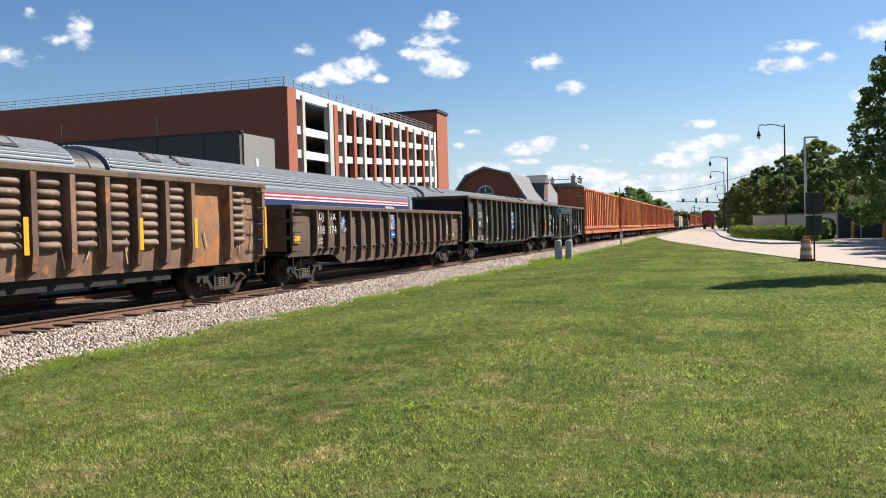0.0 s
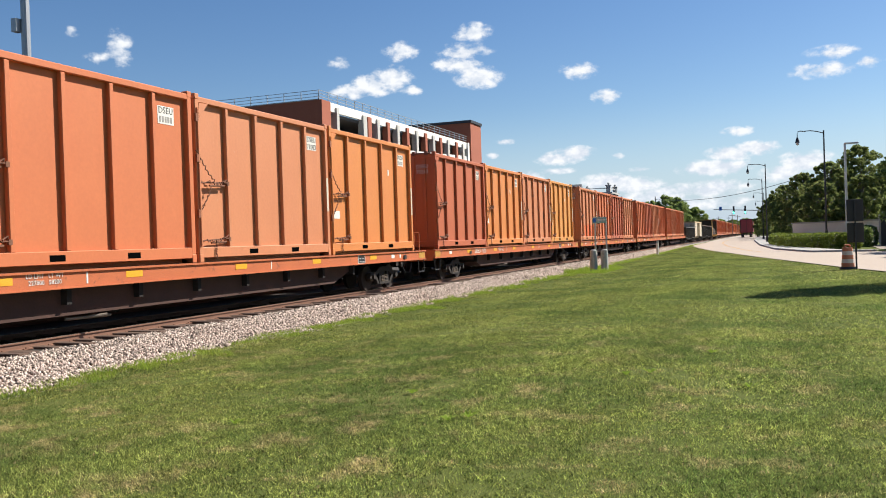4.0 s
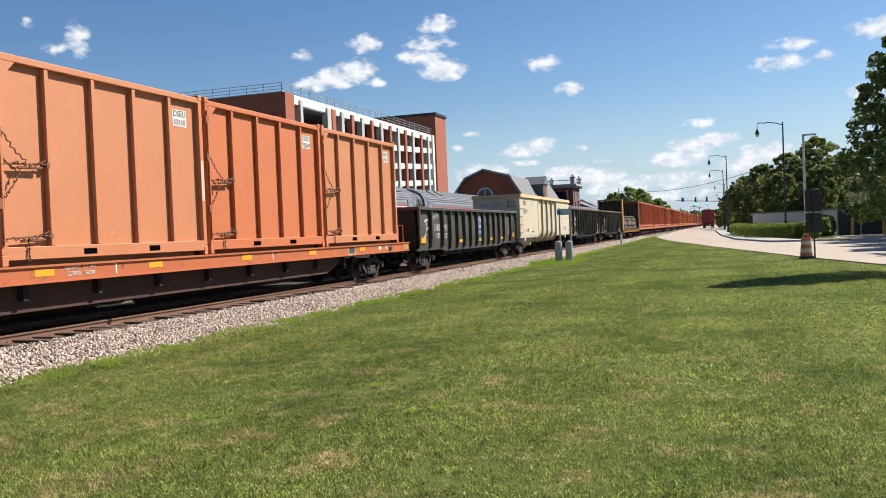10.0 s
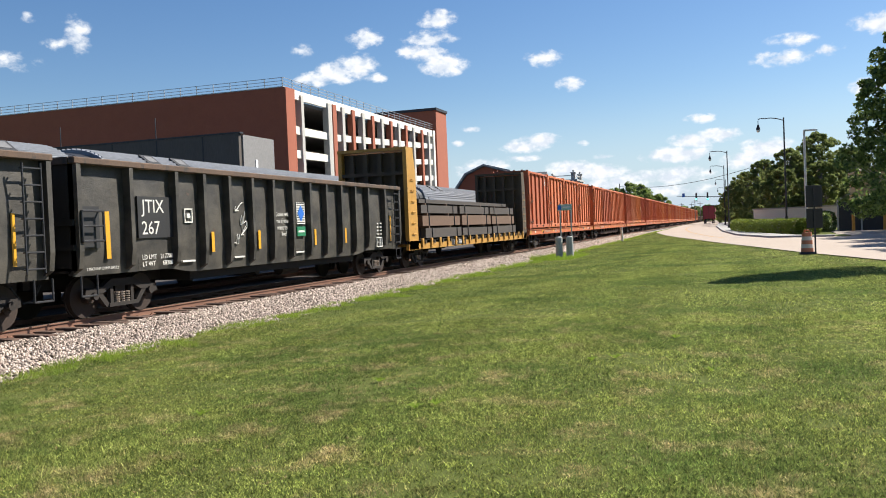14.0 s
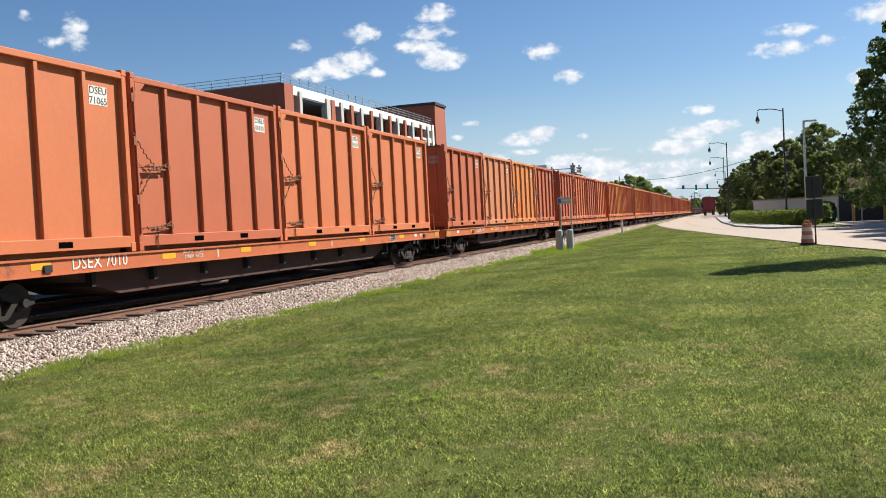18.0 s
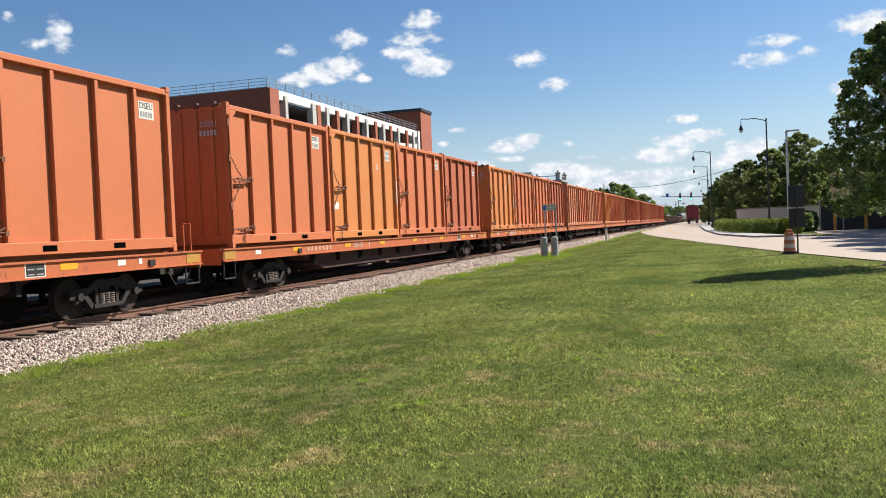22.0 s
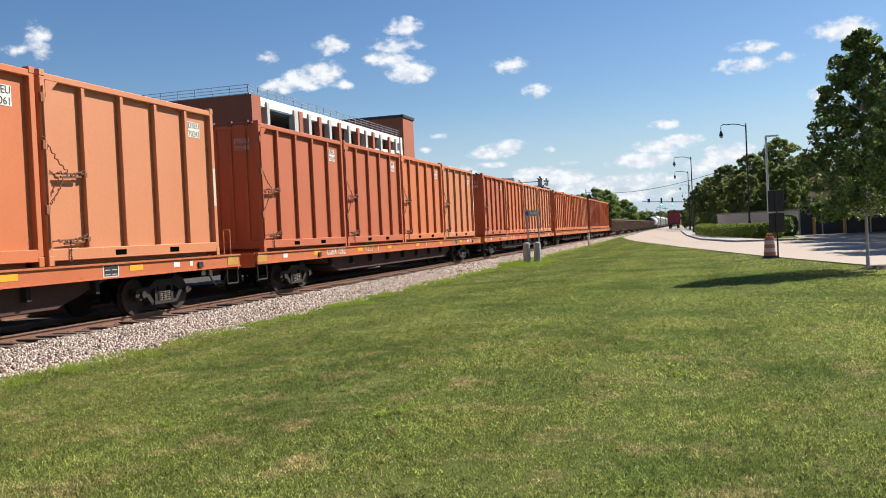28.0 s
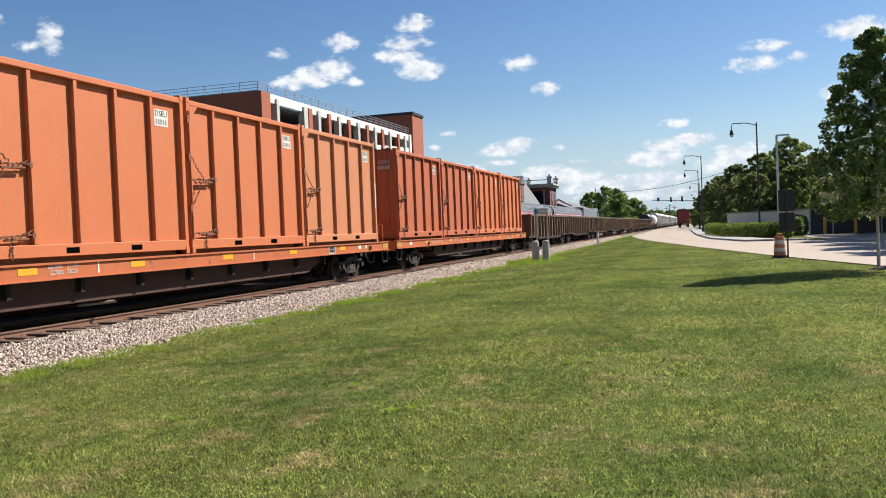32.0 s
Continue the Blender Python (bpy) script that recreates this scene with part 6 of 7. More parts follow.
    for k, y in enumerate(edges):
        yy = min(max(y, y0 + rib_w / 2), y1 - rib_w / 2)
        u = (yy - y0) / (y1 - y0)
        lowest = low - belly * (ease(.17, .23, u) - ease(.77, .83, u))
        bm = bmesh.new()
        prism(bm, [(xs - .02, lowest + .05), (half - .05, lowest + .16), (half - .005, lowest + .5), (half - .005, top - .14), (xs - .02, top - .14)], "y", yy - rib_w / 2, yy + rib_w / 2)
        part("rib", bm, ribbed or M, g)
    part("side_sill", B((xs - .12, xs - .03, y0, y1, low + .02, low + .16)), M, g)
    part("centre_sill", B((-.3, .3, y0, y1, .62, floor - .05)), M_UNDER, g)
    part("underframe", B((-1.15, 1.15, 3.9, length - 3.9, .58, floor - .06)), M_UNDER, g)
    if wide_ends:
        for dy in (-.74, -.30):
            part("ladder_stile", R(((half + .03, y1 + dy, floor + .02), (half + .03, y1 + dy, top - .2), .02, 6)), M_STEEL_DARK, g)
        ladder(g, half - .04, y1 - .74, floor + .1, top - .3, 7, M_STEEL_DARK, .44)
    for y in (y0 + .05, y1 - .5):
        if not wide_ends:
            ladder(g, half - .04, y, floor + .05, top - .25, 5, M_STEEL_DARK, .40)
        part("stirrup", R(((half - .06, y, floor - .1), (half - .06, y, .5), .02, 6), ((half - .06, y + .45, floor - .1), (half - .06, y + .45, .5), .02, 6), ((half - .06, y, .5), (half - .06, y + .45, .5), .022, 6)), M_STEEL_DARK, g)
    ladder_end = [((-half + .3, y0 - .1, z), (-half + .75, y0 - .1, z), .018, 6) for z in (floor + .2, floor + .6, floor + 1.0)]
    part("end_rung", R(*ladder_end), M_STEEL_DARK, g)
    part("brake_cylinder", R(((-.5, length * .47, .58), (.5, length * .47, .58), .15, 12)), M_UNDER, g)
    part("air_tank", R(((.5, length * .54, .52), (.5, length * .6, .52), .16, 12)), M_UNDER, g)
    trucks(g, (1.58, length - 1.62))
    coupler(g, 0, -1)
    coupler(g, length, 1)
    return g


def streak(g, y, z0, z1, wide, material, x=1.5, lean=0.0, name="paint_streak", label=""):
    bm = bmesh.new()
    prism(bm, [(y, z0), (y + wide, z0), (y + wide + lean, z1), (y + lean, z1)], "x", x - .003, x + .004)
    part(name, bm, material, g, label)


def scrawl(g, y, z, wide, high, seed, material=None, x=1.368):
    """Loose looping spray-paint strokes that spell nothing."""
    rng = random.Random(seed)
    bm = bmesh.new()
    for s in range(4):
        cy, cz = y + wide * (.2 + .6 * rng.random()), z + high * (s + .5) / 4
        ry, rz, a0 = wide * rng.uniform(.15, .38), high * rng.uniform(.09, .2), rng.uniform(0, 6)
        last = None
        for k in range(11):
            a = a0 + k * rng.uniform(.45, .75)
            pt = (x, cy + ry * math.cos(a) + k * rng.uniform(-.012, .012), cz + rz * math.sin(a * 1.3))
            if last:
                rod(bm, last, pt, .011, 4)
            last = pt
    part("spray_paint", bm, material or M_LABEL, g, "faded looping spray-paint strokes")


def diamond(g, y, z, s=1.0, ground=None):
    """White striped square with a blue diamond, and a plain plate below."""
    part("emblem_panel", B((1.34, 1.402, y - .27 * s, y + .27 * s, z - .34 * s, z + .34 * s)), M_LABEL, g, "white striped emblem square")
    for k in range(9):
        part("emblem_bar", B((1.403, 1.405, y - .25 * s, y + .25 * s, z - .30 * s + .075 * k * s, z - .27 * s + .075 * k * s)), M_INK, g)
    bm = bmesh.new()
    prism(bm, [(y, z - .26 * s), (y + .22 * s, z), (y, z + .26 * s), (y - .22 * s, z)], "x", 1.406, 1.410)
    part("emblem", bm, M_BLUE, g, "blue diamond emblem")
    part("emblem_plate", B((1.34, 1.404, y - .27 * s, y + .27 * s, z - .72 * s, z - .42 * s)), ground or M_BLUE, g, "plain coloured plate")
    part("emblem_writing", B((1.405, 1.407, y - .2 * s, y + .2 * s, z - .60 * s, z - .54 * s)), M_LABEL, g)


def jtix(at, length, number, seed, boxed=True, marks=()):
    g = gondola(length, 3.27, 1.02, 14, M_GONBLACK if seed % 2 else M_GONCHAR, "black high-sided steel gondola car with white lettering", belly=.12, rib_w=.12, bulge=.05, deep=.2, wide_ends=True, chord=M_GONBROWN)
    u = g["panel"]
    mid = [-.12 + u * (.75, 2.235)[k] if k < 2 else -.12 + u * (2.97 + 1.03 * (k - 1.5)) for k in range(12)]
    # the lettering stands a little differently on each car
    y = mid[1] + {"197": 0, "104": .36, "254": .15, "267": .13}[number]
    x = 1.378
    if boxed:
        part("letter_panel", B((1.33, x, y - .62, y + .62, 1.62, 2.54)), M_BLACK, g, "black lettering panel")
    else:
        part("letter_panel", B((1.33, x, y - .46, y + .46, 2.12, 2.5)), M_BLACK, g, "black lettering panel")
    lettering("JTIX", .42, M_LABEL, g, on_side(x + .004, y - .10, 2.31))
    lettering(number, .42, M_LABEL, g, on_side(x + .004, y - .20, 1.83))
    lettering("LD LMT   217700\nLT WT      68300", .15, M_LABEL, g, on_side(x, y, 1.12))
    lettering("2 INCH HP COMP SHOES", .085, M_LABEL, g, on_side(x, mid[0] - .05, 1.03))
    lettering("JTIX  " + number, .2, M_LABEL, g, on_end(.75, -.02, 3.0))
    # small outlined plate
    yy, zz = mid[2], 2.12
    part("plate_outline", B((1.33, x, yy - .16, yy + .16, zz + .14, zz + .17), (1.33, x, yy - .16, yy + .16, zz - .17, zz - .14), (1.33, x, yy - .16, yy - .13, zz - .14, zz + .14), (1.33, x, yy + .13, yy + .16, zz - .14, zz + .14)), M_LABEL, g, "white outlined plate")
    part("plate_letter", B((1.33, x, yy - .06, yy + .06, zz - .06, zz + .05)), M_LABEL, g)
    streak(g, mid[0] + .08, 1.22, 2.2, .13, M_YELLOW, x, -.01, "reflector", "yellow reflector strip")
    for k in (3, 5, 8, 10):
        streak(g, mid[k] - .20, 1.22, 1.72, .12, M_YELLOW, x, 0, "reflector", "yellow reflector strip")
    streak(g, length - .92, 1.19, 2.15, .09, M_YELLOW, x, 0, "reflector", "yellow reflector strip")
    ys = length - 2.22
    part("data_outline", B((1.33, x, ys, ys + .52, 1.32, 1.35), (1.33, x, ys, ys + .52, .99, 1.02), (1.33, x, ys, ys + .03, 1.02, 1.32), (1.33, x, ys + .49, ys + .52, 1.02, 1.32), (1.33, x, ys + .33, ys + .36, 1.02, 1.32), (1.33, x, ys, ys + .35, 1.16, 1.18)), M_LABEL, g, "white outlined data stencil")
    for k in range(4):
        for dy in (.06, .36):
            part("stencil_line", B((1.33, x, ys + dy, ys + dy + .12, 1.44 + .13 * k, 1.49 + .13 * k)), M_LABEL, g)
    for k in (2, 4, 7):
        part("stencil_line", B((1.33, x, mid[k] - .3, mid[k] + .2, 1.02, 1.06)), M_LABEL, g)
    yb = mid[0] - .74
    part("ladder_plate", B((1.34, 1.40, yb, yb + .62, 1.45, 2.3)), M_BLACK, g)
    part("grab_frame", R(((1.52, yb, 1.6), (1.52, yb, 2.2), .024, 6), ((1.52, yb + .6, 1.6), (1.52, yb + .6, 2.2), .024, 6), ((1.52, yb, 2.2), (1.52, yb + .6, 2.2), .024, 6), ((1.52, yb, 1.6), (1.52, yb + .6, 1.6), .024, 6), ((1.52, yb, 1.9), (1.52, yb + .6, 1.9), .02, 6), ((1.36, yb, 2.2), (1.52, yb, 2.2), .02, 6), ((1.36, yb + .6, 2.2), (1.52, yb + .6, 2.2), .02, 6)), M_STEEL_DARK, g)
    for k in marks:
        scrawl(g, mid[k] - .35, 1.35, .7, 1.15, seed * 31 + k)
    moves(g, at)
    return g, mid


def other_cars():
    # rust-brown ribbed gondola that leads
    g = gondola(18.6, 2.98, .95, 16, M_GONRUST, steps=[1.7, 1.65] + [.995] * 12 + [1.65, 1.7], label="heavily rusted brown gondola car with pressed louvred sides", louvre=True, bulge=.06, rib_w=.14, chord=M_GONBROWN, deep=.24)
    for y in (2.0, 6.1, 10.0, 13.2, 15.2):
        streak(g, y, 1.3, 2.0, .12, M_YELLOW, 1.5, 0, "reflector", "yellow reflector strip")
    rng = random.Random(3)
    for _ in range(22):
        streak(g, rng.uniform(.4, 18), rng.uniform(.95, 1.3), rng.uniform(1.4, 1.9), rng.uniform(.02, .05), M_RUSTLIGHT, 1.335, rng.uniform(-.3, .3), "scrape", "bright scraped rust streak")
    streak(g, 18.45, 1.2, 2.35, .09, M_YELLOW, 1.505, 0, "reflector")
    moves(g, 20.73 - 18.6)
    # low rusty gondola with a fishbelly side
    g = gondola(16.95, 2.44, 1.0, 18, M_GONBROWN, steps=[1.6, .79] + [.859] * 15 + [1.57], label="low rusty brown gondola car with a dropped fishbelly side", belly=.34, rib_w=.09, bulge=.07, chord=M_GONBROWN, deep=.2)
    lettering("318", .38, M_LABEL, g, on_side(1.40, 2.10, 1.66))
    lettering("174", .38, M_LABEL, g, on_side(1.40, 2.95, 1.66))
    lettering("DJ", .34, M_LABEL, g, on_side(1.40, 2.15, 2.10))
    lettering("TX", .34, M_LABEL, g, on_side(1.40, 2.98, 2.10))
    lettering("LD LMT\nLT WT", .11, M_LABEL, g, on_side(1.40, 2.05, 1.32))
    part("yellow_patch", B((1.33, 1.402, .2, .71, 1.29, 1.51)), M_YELLOW, g, "yellow patch")
    part("yellow_patch", B((1.33, 1.402, 15.2, 15.8, 1.3, 1.42)), M_YELLOW, g, "yellow patch")
    scrawl(g, 3.45, 1.6, .6, .5, 77, M_BLUE, 1.385)
    diamond(g, 8.22, 1.94, .85)
    scrawl(g, 7.98, 1.72, .5, .4, 78, M_GREYCOL, 1.412)
    part("data_outline", B((1.33, 1.40, 14.6, 14.95, 1.72, 1.75), (1.33, 1.40, 14.6, 14.95, 1.42, 1.45), (1.33, 1.40, 14.6, 14.63, 1.45, 1.72), (1.33, 1.40, 14.92, 14.95, 1.45, 1.72), (1.33, 1.40, 14.78, 14.80, 1.45, 1.72)), M_LABEL, g, "white outlined data stencil")
    for k in range(17):
        part("rivet_strip", B((1.34, 1.385, 1.85 + .859 * k, 2.45 + .859 * k, 1.10, 1.13)), M_GONBROWN, g)
        part("weld_bracket", B((1.34, 1.40, 2.08 + .859 * k, 2.2 + .859 * k, 1.02, 1.10)), M_UNDER, g)
    moves(g, 22.08)
    jt, mid = jtix(40.28, 17.1, "197", 1, True, ())
    diamond(jt, mid[7] + .08, 2.22, .95)
    jtix(58.53, 17.4, "104", 3, False, (2, 3, 4, 5, 6, 7, 8, 9, 10, 11))
    # second mixed group
    g = gondola(17.25, 2.72, .98, 14, M_GONCHAR, "charcoal grey steel gondola car with white numbers and blue emblem", belly=.1, rib_w=.12, bulge=.05, deep=.17, wide_ends=True)
    u = g["panel"]
    mid = [-.12 + u * (.75, 2.235)[k] if k < 2 else -.12 + u * (2.97 + 1.03 * (k - 1.5)) for k in range(12)]
    lettering("DJTX", .34, M_LABEL, g, on_side(1.385, mid[1] - .04, 2.35))
    lettering("3182", .40, M_LABEL, g, on_side(1.385, mid[1] + .1, 1.82))
    lettering("29", .40, M_LABEL, g, on_side(1.385, mid[2] - .1, 1.82))
    lettering("LD LMT\nLT WT", .14, M_LABEL, g, on_side(1.385, mid[1] + .2, 1.45))
    lettering("193300\n69700", .14, M_LABEL, g, on_side(1.385, mid[2] - .08, 1.45))
    lettering("DJTX 31829", .2, M_LABEL, g, on_end(.55, -.02, 2.5))
    diamond(g, mid[7], 2.05, .85)
    part("reflector", B((1.35, 1.402, .25, .85, 1.18, 1.42)), M_YELLOW, g, "yellow reflector patch")
    for k in (4, 7, 9, 11):
        part("reflector", B((1.35, 1.402, mid[k] - .3, mid[k] + .25, 1.1, 1.24)), M_YELLOW, g, "yellow reflector strip")
    part("reflector", B((1.35, 1.402, 16.2, 16.7, 1.2, 1.45)), M_YELLOW, g)
    scrawl(g, .56, 1.4, .8, .85, 4)
    scrawl(g, 14.15, 1.4, .6, .9, 5)
    scrawl(g, 15.1, 1.4, .7, .9, 6, M_TAN)
    moves(g, 218.91)
    cream_car(236.87, 17.15)
    jtix(255.09, 17.65, "254", 5, False, (4, 8))
    jt, mid = jtix(273.49, 17.25, "267", 7, True, (4,))
    diamond(jt, mid[7] + .02, 2.2, .95, M_GREEN)
    lettering("Come wit\nme if you\nwant to\n    live!", .19, M_LABEL, jt, on_side(1.382, mid[6] + .02, 1.88), "chalk_writing")
    bulkhead_car(291.5, 21.0)
    # rusty gondolas, tank cars and covered hoppers that follow the containers
    at = 653.9
    tail = gondola(18.9, 2.62, .98, 14, M_GONTAIL, "dark rusty steel gondola car", belly=.15, rib_w=.17, bulge=.03, deep=.2, ribbed=M_TAILRIB)
    for i in range(8):
        o = tail if i == 0 else copy_thing(tail, pose(0, 0, 0))
        moves(o, at)
        at += 19.5
    for i, M in enumerate((M_TANKBLK, M_HOPWHITE)):
        tank_car(at, M, ("black", "white")[i])
        at += 17.6
    h = hopper_car()
    for i in range(15):
        moves(h if i == 0 else copy_thing(h, pose(0, 0, 0)), at)
        at += 19.2


def cream_car(at, L):
    g = thing("tub_gondola", "cream high-sided bathtub gondola car with tan top rail and black lettering", "gondola car")
    top, half = 3.82, 1.5
    for s in (1, -1):
        x = s * half
        bm = bmesh.new()
        prism(bm, [(x - .02 * s, top - .22), (x + .10 * s, top - .2), (x + .06 * s, top), (x - .16 * s, top)], "y", 0, L)
        part("top_rail", bm, M_TAN, g, "tan top rail")
    part("end_top_rail", B((-half, half, -.05, .14, top - .2, top - .005), (-half, half, L - .14, L + .05, top - .2, top - .005)), M_TAN, g)
    part("end_wall", B((-half + .05, half - .05, .05, .12, 1.15, top - .2)), M_CREAM, g)
    part("end_wall", B((-half + .05, half - .05, L - .12, L - .05, 1.15, top - .2)), M_CREAM, g)
    part("side_sheet", B((half - .06, half, .0, 5.3, 1.2, top - .2)), M_CREAM, g)
    part("side_sheet", B((half - .06, half, 11.75, L, 1.2, top - .2)), M_CREAM, g)
    part("far_side", B((-half, -half + .06, .05, L - .05, 1.12, top - .2)), M_CREAM, g)
    # tub in the middle, curving inwards at the bottom
    arc = [(half - .1, top - .2), (half - .1, 1.5)] + [(half - .1 - .75 * (1 - math.cos(a)), 1.5 - .75 * math.sin(a)) for a in (.3, .6, .9, 1.2, 1.5)] + [(-half + .1, .75), (-half + .1, top - .2)]
    bm = bmesh.new()
    prism(bm, arc, "y", 4.6, 12.6)
    part("tub", bm, M_CREAM, g, "curved tub bottom")
    for k in range(5):
        y = 5.35 + 1.62 * k
        out = [(half + .10 * 0 + .02, top - .2), (half + .02, 1.45)] + [(half + .02 - .8 * (1 - math.cos(a)), 1.45 - .8 * math.sin(a)) for a in (.3, .6, .9, 1.2)]
        inn = [(p[0] - .14, p[1] + .05) for p in reversed(out)]
        bm = bmesh.new()
        prism(bm, out + inn, "y", y - .1, y + .1)
        part("rib", bm, M_CREAMRIB, g, "darker cream rib")
    part("side_sill", B((half - .2, half - .02, .0, 5.1, 1.08, 1.2), (half - .2, half - .02, 12.0, L, 1.08, 1.2)), M_CREAM, g)
    for y, z in ((1.38, 1.12), (L - 1.75, 1.12)):
        bm = bmesh.new()
        prism(bm, [(y - .3, z + .1), (y + .3, z + .1), (y + .1, z - .25), (y - .1, z - .25)], "x", half - .15, half - .03)
        part("jacking_pad", bm, M_CREAM, g)
    lettering("BISX", .42, M_INK, g, on_side(half + .003, 1.44, 3.27))
    lettering("30924", .50, M_INK, g, on_side(half + .003, 1.47, 2.75))
    lettering("BISX\n30924", .26, M_INK, g, on_end(.95, .045, 3.2))
    lettering("LD LMT  210300\nLT WT    75200", .125, M_INK, g, on_side(half + .003, 1.98, 1.54), "weight_stencil")
    for z in (1.44, 1.52, 1.60):
        part("data_line", B((half, half + .003, .85, 1.35, z, z + .03)), M_GREYINK, g)
    for y, z, w in ((14.3, 1.45, .22), (14.75, 1.45, .3), (15.3, 1.42, .45)):
        part("data_stencil", B((half, half + .003, y, y + w, z, z + .3)), M_GREYINK, g, "small grey data stencil")
    part("plate_outline", B((half, half + .003, 3.40, 3.43, 3.15, 3.47), (half, half + .003, 3.67, 3.70, 3.15, 3.47), (half, half + .003, 3.43, 3.67, 3.15, 3.17), (half, half + .003, 3.43, 3.67, 3.45, 3.47)), M_GREYINK, g, "outlined plate")
    for y, lo, hi in ((.58, 1.40, 2.36), (3.80, 1.42, 1.88), (13.2, 1.45, 1.95)):
        part("reflector", B((half, half + .004, y, y + .09, lo, hi)), M_YELLOW, g, "yellow reflector strip")
    part("door_bracket", B((half, half + .05, 3.35, 3.6, 1.42, 1.5)), M_STEEL_DARK, g)
    for y in (.06, L - .5):
        ladder(g, half, y, 1.42, 2.9, 4, M_STEEL_DARK)
    for z in (1.3, 1.75, 2.2, 2.65):
        part("end_rung", R(((.7, 0, z), (1.25, 0, z), .018, 6), ((.7, .05, z), (.7, 0, z), .018, 5), ((1.25, .05, z), (1.25, 0, z), .018, 5)), M_STEEL_DARK, g)
    for z in (2.6, 3.05):
        part("end_stencil", B((-1.1, -.5, .035, .05, z, z + .25), (-.3, .3, .035, .05, z, z + .25)), M_GREYCOL, g)
    part("centre_sill", B((-.3, .3, 0, L, .65, 1.0)), M_UNDER, g)
    part("air_tank", R(((.3, 4.0, .75), (1.2, 4.0, .75), .2, 12)), M_CREAM, g)
    trucks(g, (1.55, L - 2.1), side=1.05)
    coupler(g, 0, -1)
    coupler(g, L, 1)
    return moves(g, at)


def bulkhead_car(at, L):
    g = thing("bulkhead_flat_car", "yellow bulkhead flat car loaded with dark strapped steel bundles", "flat car")
    half, top = 1.5, 4.78
    part("deck", B((-half, half, 0, L, 1.0, 1.12)), M_UNDER, g)
    part("side_sill", B((half - .1, half, 0, L, .75, 1.12), bevel=.01), M_DULLYEL, g, "yellow side sill")
    part("side_sill", B((-half, -half + .1, 0, L, .75, 1.12)), M_DULLYEL, g)
    for ya, yb, PAINT in ((.05, 1.12, M_DULLYEL), (L - 1.0, L - .05, M_BEAM)):
        for x0, x1 in ((half - .16, half), (-half, -half + .16)):
            bm = bmesh.new()
            prism(bm, [(ya, .75), (yb, .75), (yb - .1, top - .9), (yb - .32, top), (ya, top)], "x", x0, x1)
            part("bulkhead_post", bm, PAINT, g, "bulkhead side post")
        for x in (-.9, -.3, .3, .9):
            part("bulkhead_beam", B((x - .08, x + .08, ya + .05, ya + .25, 1.1, top - .1)), M_BEAM, g)
        part("bulkhead_plate", B((-half + .16, half - .16, ya + .3, ya + .36, 1.12, top - .05)), M_BEAM, g, "dark bulkhead plate")
        part("bulkhead_top", B((-half, half, ya - .05, yb - .3, top, top + .12)), PAINT, g)
        for z in (2.0, 2.9, 3.8):
            part("bulkhead_rail", B((-half + .16, half - .16, ya + .02, ya + .12, z, z + .14)), M_BEAM, g)
    for k in range(17):
        y = 1.4 + k * (L - 2.8) / 16
        part("stake_pocket", B((half, half + .07, y, y + .2, .82, 1.2), bevel=.01), M_DULLYEL, g)
        part("lashing_winch", B((half + .005, half + .06, y + .4, y + .55, .98, 1.1)), M_BEAM, g)
    for y in (.4, L - .8):
        ladder(g, half - .02, y, 1.4, 3.6, 6, M_DULLYEL, .35)
    part("letter_panel", B((half, half + .004, 5.5, 7.75, .80, 1.08)), M_BLACK, g, "black lettering panel")
    lettering("TTPX  804482", .27, M_LABEL, g, on_side(half + .006, 6.62, .94))
    trucks(g, (2.2, L - 2.2))
    coupler(g, 0, -1)
    coupler(g, L, 1)
    moves(g, at)
    rng = random.Random(2)
    for tier, (z0, z1, M) in enumerate(((1.2, 1.62, M_LUMBER), (1.72, 2.20, M_LUMBERLT), (2.28, 2.66, M_LUMBER), (2.72, 2.92, M_LUMBER))):
        for row in range(3 if tier < 3 else 1):
            y0 = 2.5 + row * 5.6 + rng.uniform(-.1, .1)
            y1 = y0 + (5.3 if tier < 3 else 15.0)
            for x0, x1 in ((-1.3, -.05), (.05, 1.32 - .08 * tier)):
                b = thing("steel_bundle", "strapped bundle of dark steel beams on the flat car", "steel bundle", "bundles on the bulkhead car")
                n = 5
                for k in range(n):
                    part("beam", B((x0 + (x1 - x0) * k / n, x0 + (x1 - x0) * (k + .9) / n, y0, y1 + rng.uniform(-.25, .1), z0, z1 - rng.uniform(0, .05))), M, b)
                for yy in (y0 + .8, y1 - .9):
                    part("strap", B((x0 - .01, x1 + .01, yy, yy + .06, z0 - .01, z1 + .012)), M_STEEL_DARK, b)
                moves(b, at)
        for row in range(6):
            if tier:
                d = thing("timber_dunnage", "timber spacer between the steel bundles", "spacer", "spacers on the bulkhead car")
                y = 3.1 + row * 2.9
                part("baulk", B((-1.35, 1.36 - .08 * tier, y, y + .12, z0 - .1, z0)), M_LUMBERLT, d)
                moves(d, at)


M_BEAM = mat("dark_bulkhead_steel", (0.07, 0.05, 0.03), (0.12, 0.08, 0.04), rough=0.8)


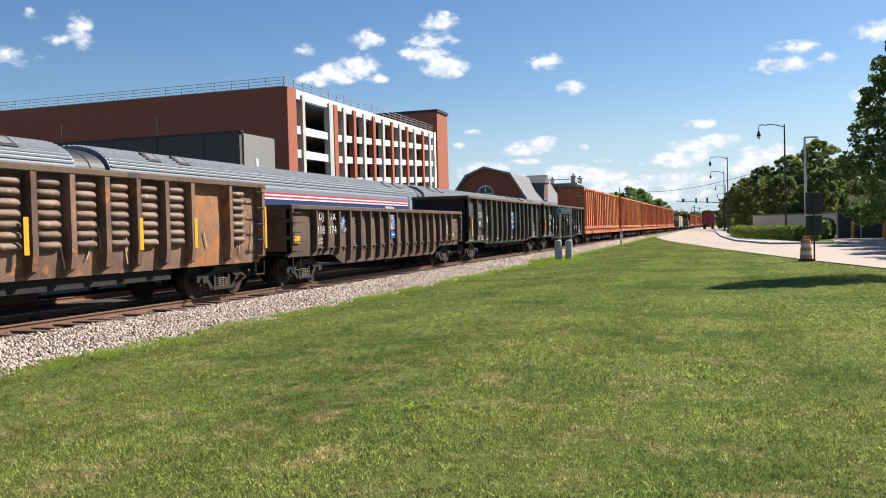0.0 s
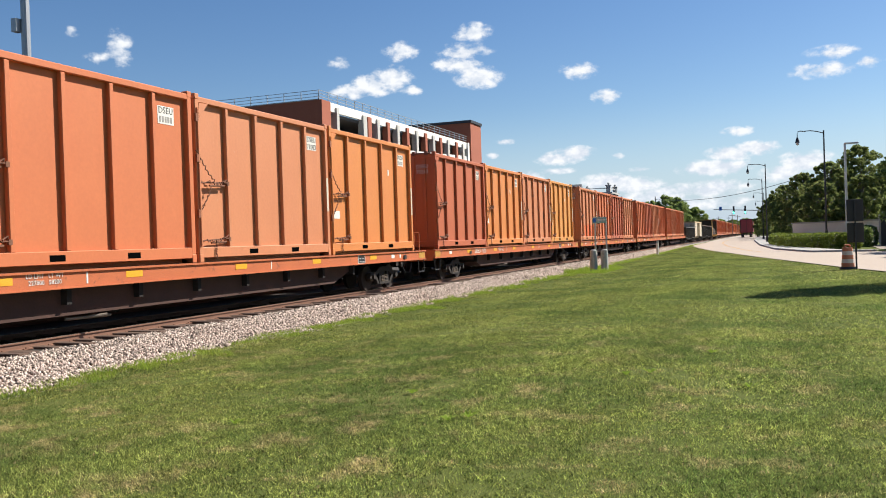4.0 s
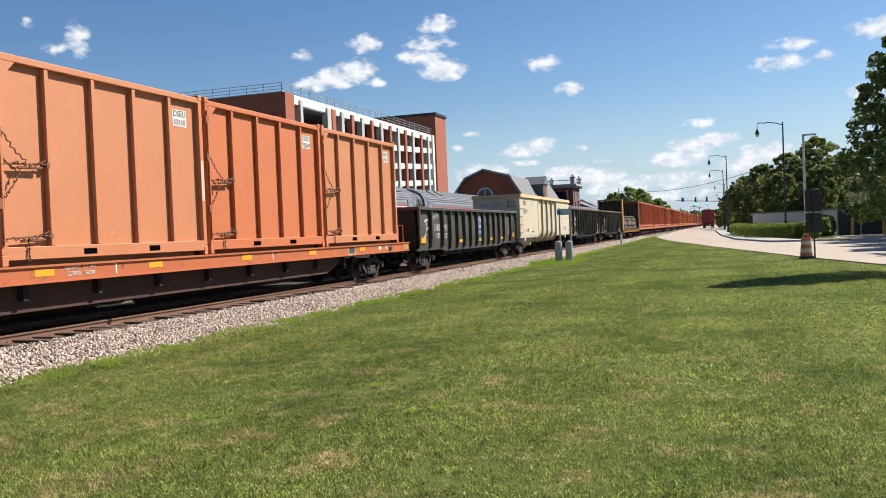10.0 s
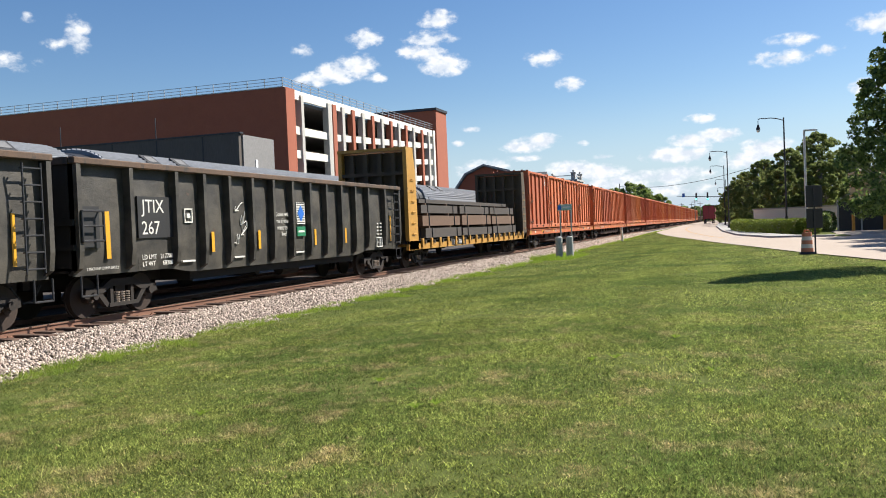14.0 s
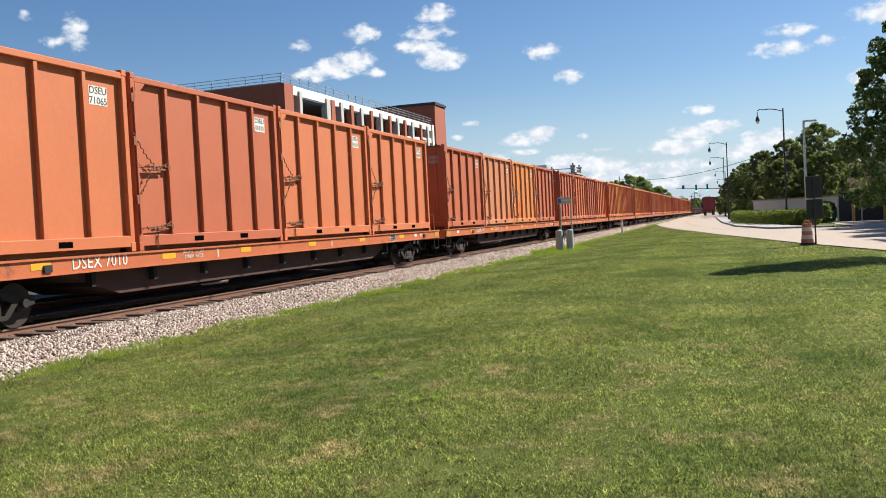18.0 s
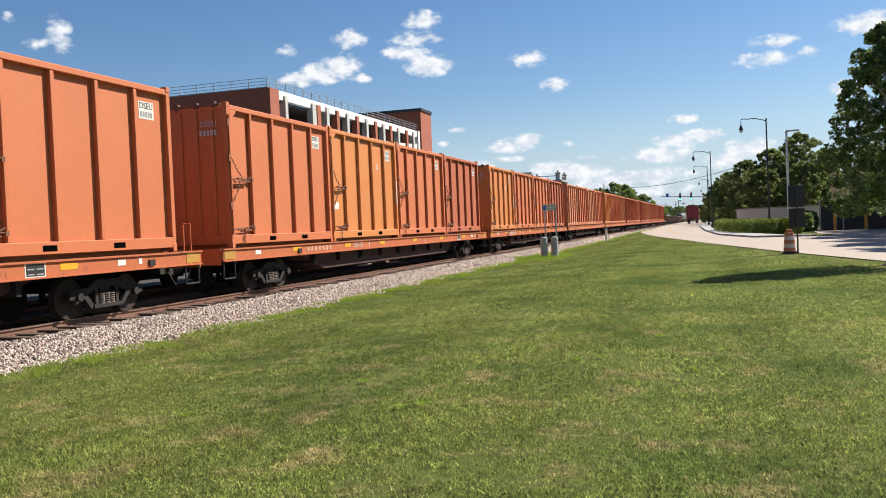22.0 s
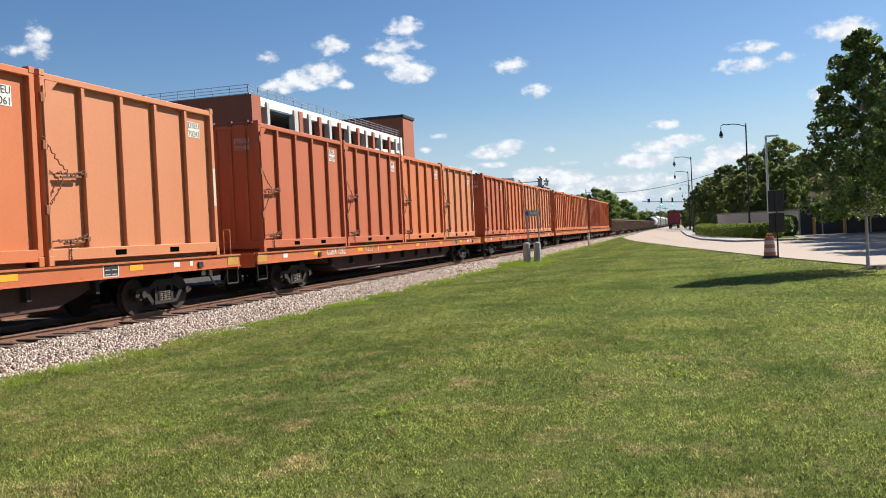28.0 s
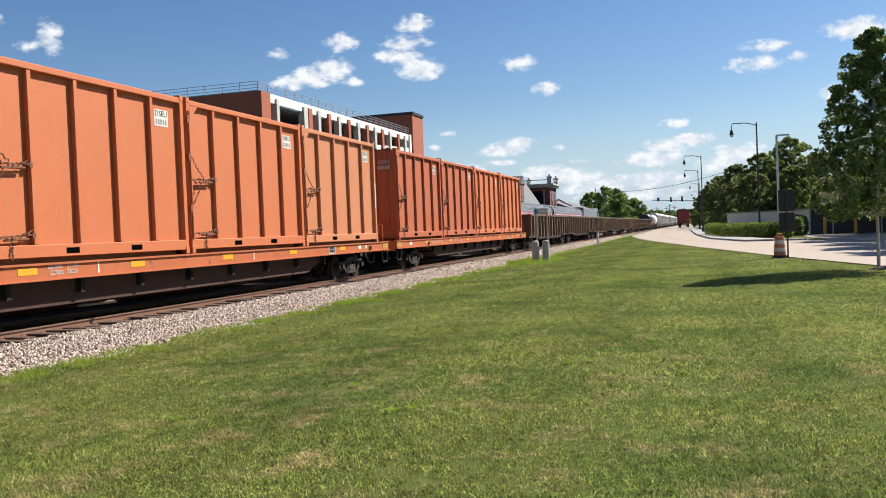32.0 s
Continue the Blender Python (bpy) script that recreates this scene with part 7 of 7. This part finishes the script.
def tank_car(at, M, word):
    g = thing("tank_car", word + " steel tank car", "tank car", "tank cars of the train")
    bm = bmesh.new()
    rod(bm, (0, .9, 2.55), (0, 16.0, 2.55), 1.45, 28)
    ball(bm, (0, .9, 2.55), 1.45, 3, (1, .4, 1))
    ball(bm, (0, 16.0, 2.55), 1.45, 3, (1, .4, 1))
    part("tank", bm, M, g, "", True)
    part("dome", R(((0, 8.4, 3.9), (0, 8.4, 4.4), .5, 14)), M, g)
    part("walkway", B((-.5, .5, 7.2, 9.6, 4.05, 4.1)), M_STEEL_DARK, g)
    part("centre_sill", B((-.3, .3, 0, 16.9, .7, 1.1)), M_UNDER, g)
    trucks(g, (2.0, 14.9))
    return moves(g, at)


def hopper_car():
    g = thing("covered_hopper", "off-white covered hopper car", "hopper car", "covered hopper cars of the train")
    bm = bmesh.new()
    prism(bm, [(-1.45, 1.3), (1.45, 1.3), (1.5, 3.9), (.8, 4.55), (-.8, 4.55), (-1.5, 3.9)], "y", 1.6, 17.2)
    for k in range(9):
        box(bm, 1.44, 1.56, 2.2 + k * 1.8, 2.32 + k * 1.8, 1.32, 3.88)
    part("body", bm, M_HOPWHITE, g, "ribbed body")
    for y in (3.5, 8.0, 12.5):
        bm = bmesh.new()
        prism(bm, [(y, 1.3), (y + 3.8, 1.3), (y + 2.4, .5), (y + 1.4, .5)], "x", -1.1, 1.1)
        part("chute", bm, M_HOPWHITE, g)
    part("roof_walk", B((-.4, .4, 1.2, 17.6, 4.6, 4.66)), M_GALV, g)
    part("end_platform", B((-1.4, 1.4, 0, 18.8, .85, 1.1)), M_UNDER, g)
    part("end_frame", R(((1.3, .3, 1.1), (1.3, 1.7, 3.8), .05, 6), ((1.3, 18.5, 1.1), (1.3, 17.1, 3.8), .05, 6)), M_HOPWHITE, g)
    trucks(g, (2.1, 16.7))
    return g


# ---- build ----
ground()
railway()
garage()
grey_building()
station()
passenger_train()
roadside()
hedge()
trees()
container_trains()
other_cars()
ballast_stones()
grass()


# how far the train runs ahead of (-) or behind (+) an even pace, in metres, by the second
SLIP = {0: 0.0, 1: 0.0, 2: .08, 3.5: 0.0, 5: -.31, 6: -.25, 7: -.20, 8: -.10, 9: -.10, 10: -.02, 11: -.05, 12: -.05, 13: 0.0, 14: -.03, 15.5: 0.0, 17: .15, 18: .08, 19: -.08, 20: -.20,
        21: -.15, 22: 0.0, 23: -.18, 24: .18, 25: .24, 26.5: .1, 28: .02, 29: -.42, 30: .10, 31: -.42, 32: -.36}


def run(t):
    """How far the train has run after t seconds; it slows a little."""
    return 18.5909 * t - 0.0014542 * t * t - 0.0000572163 * t ** 3 - SLIP[t]


def motions():
    for ob, at, x, y, z in MOVING:
        walk(ob, [(t, pose(TRACK_X + x, at + y - run(t), RAIL + z)) for t in SLIP])


motions()
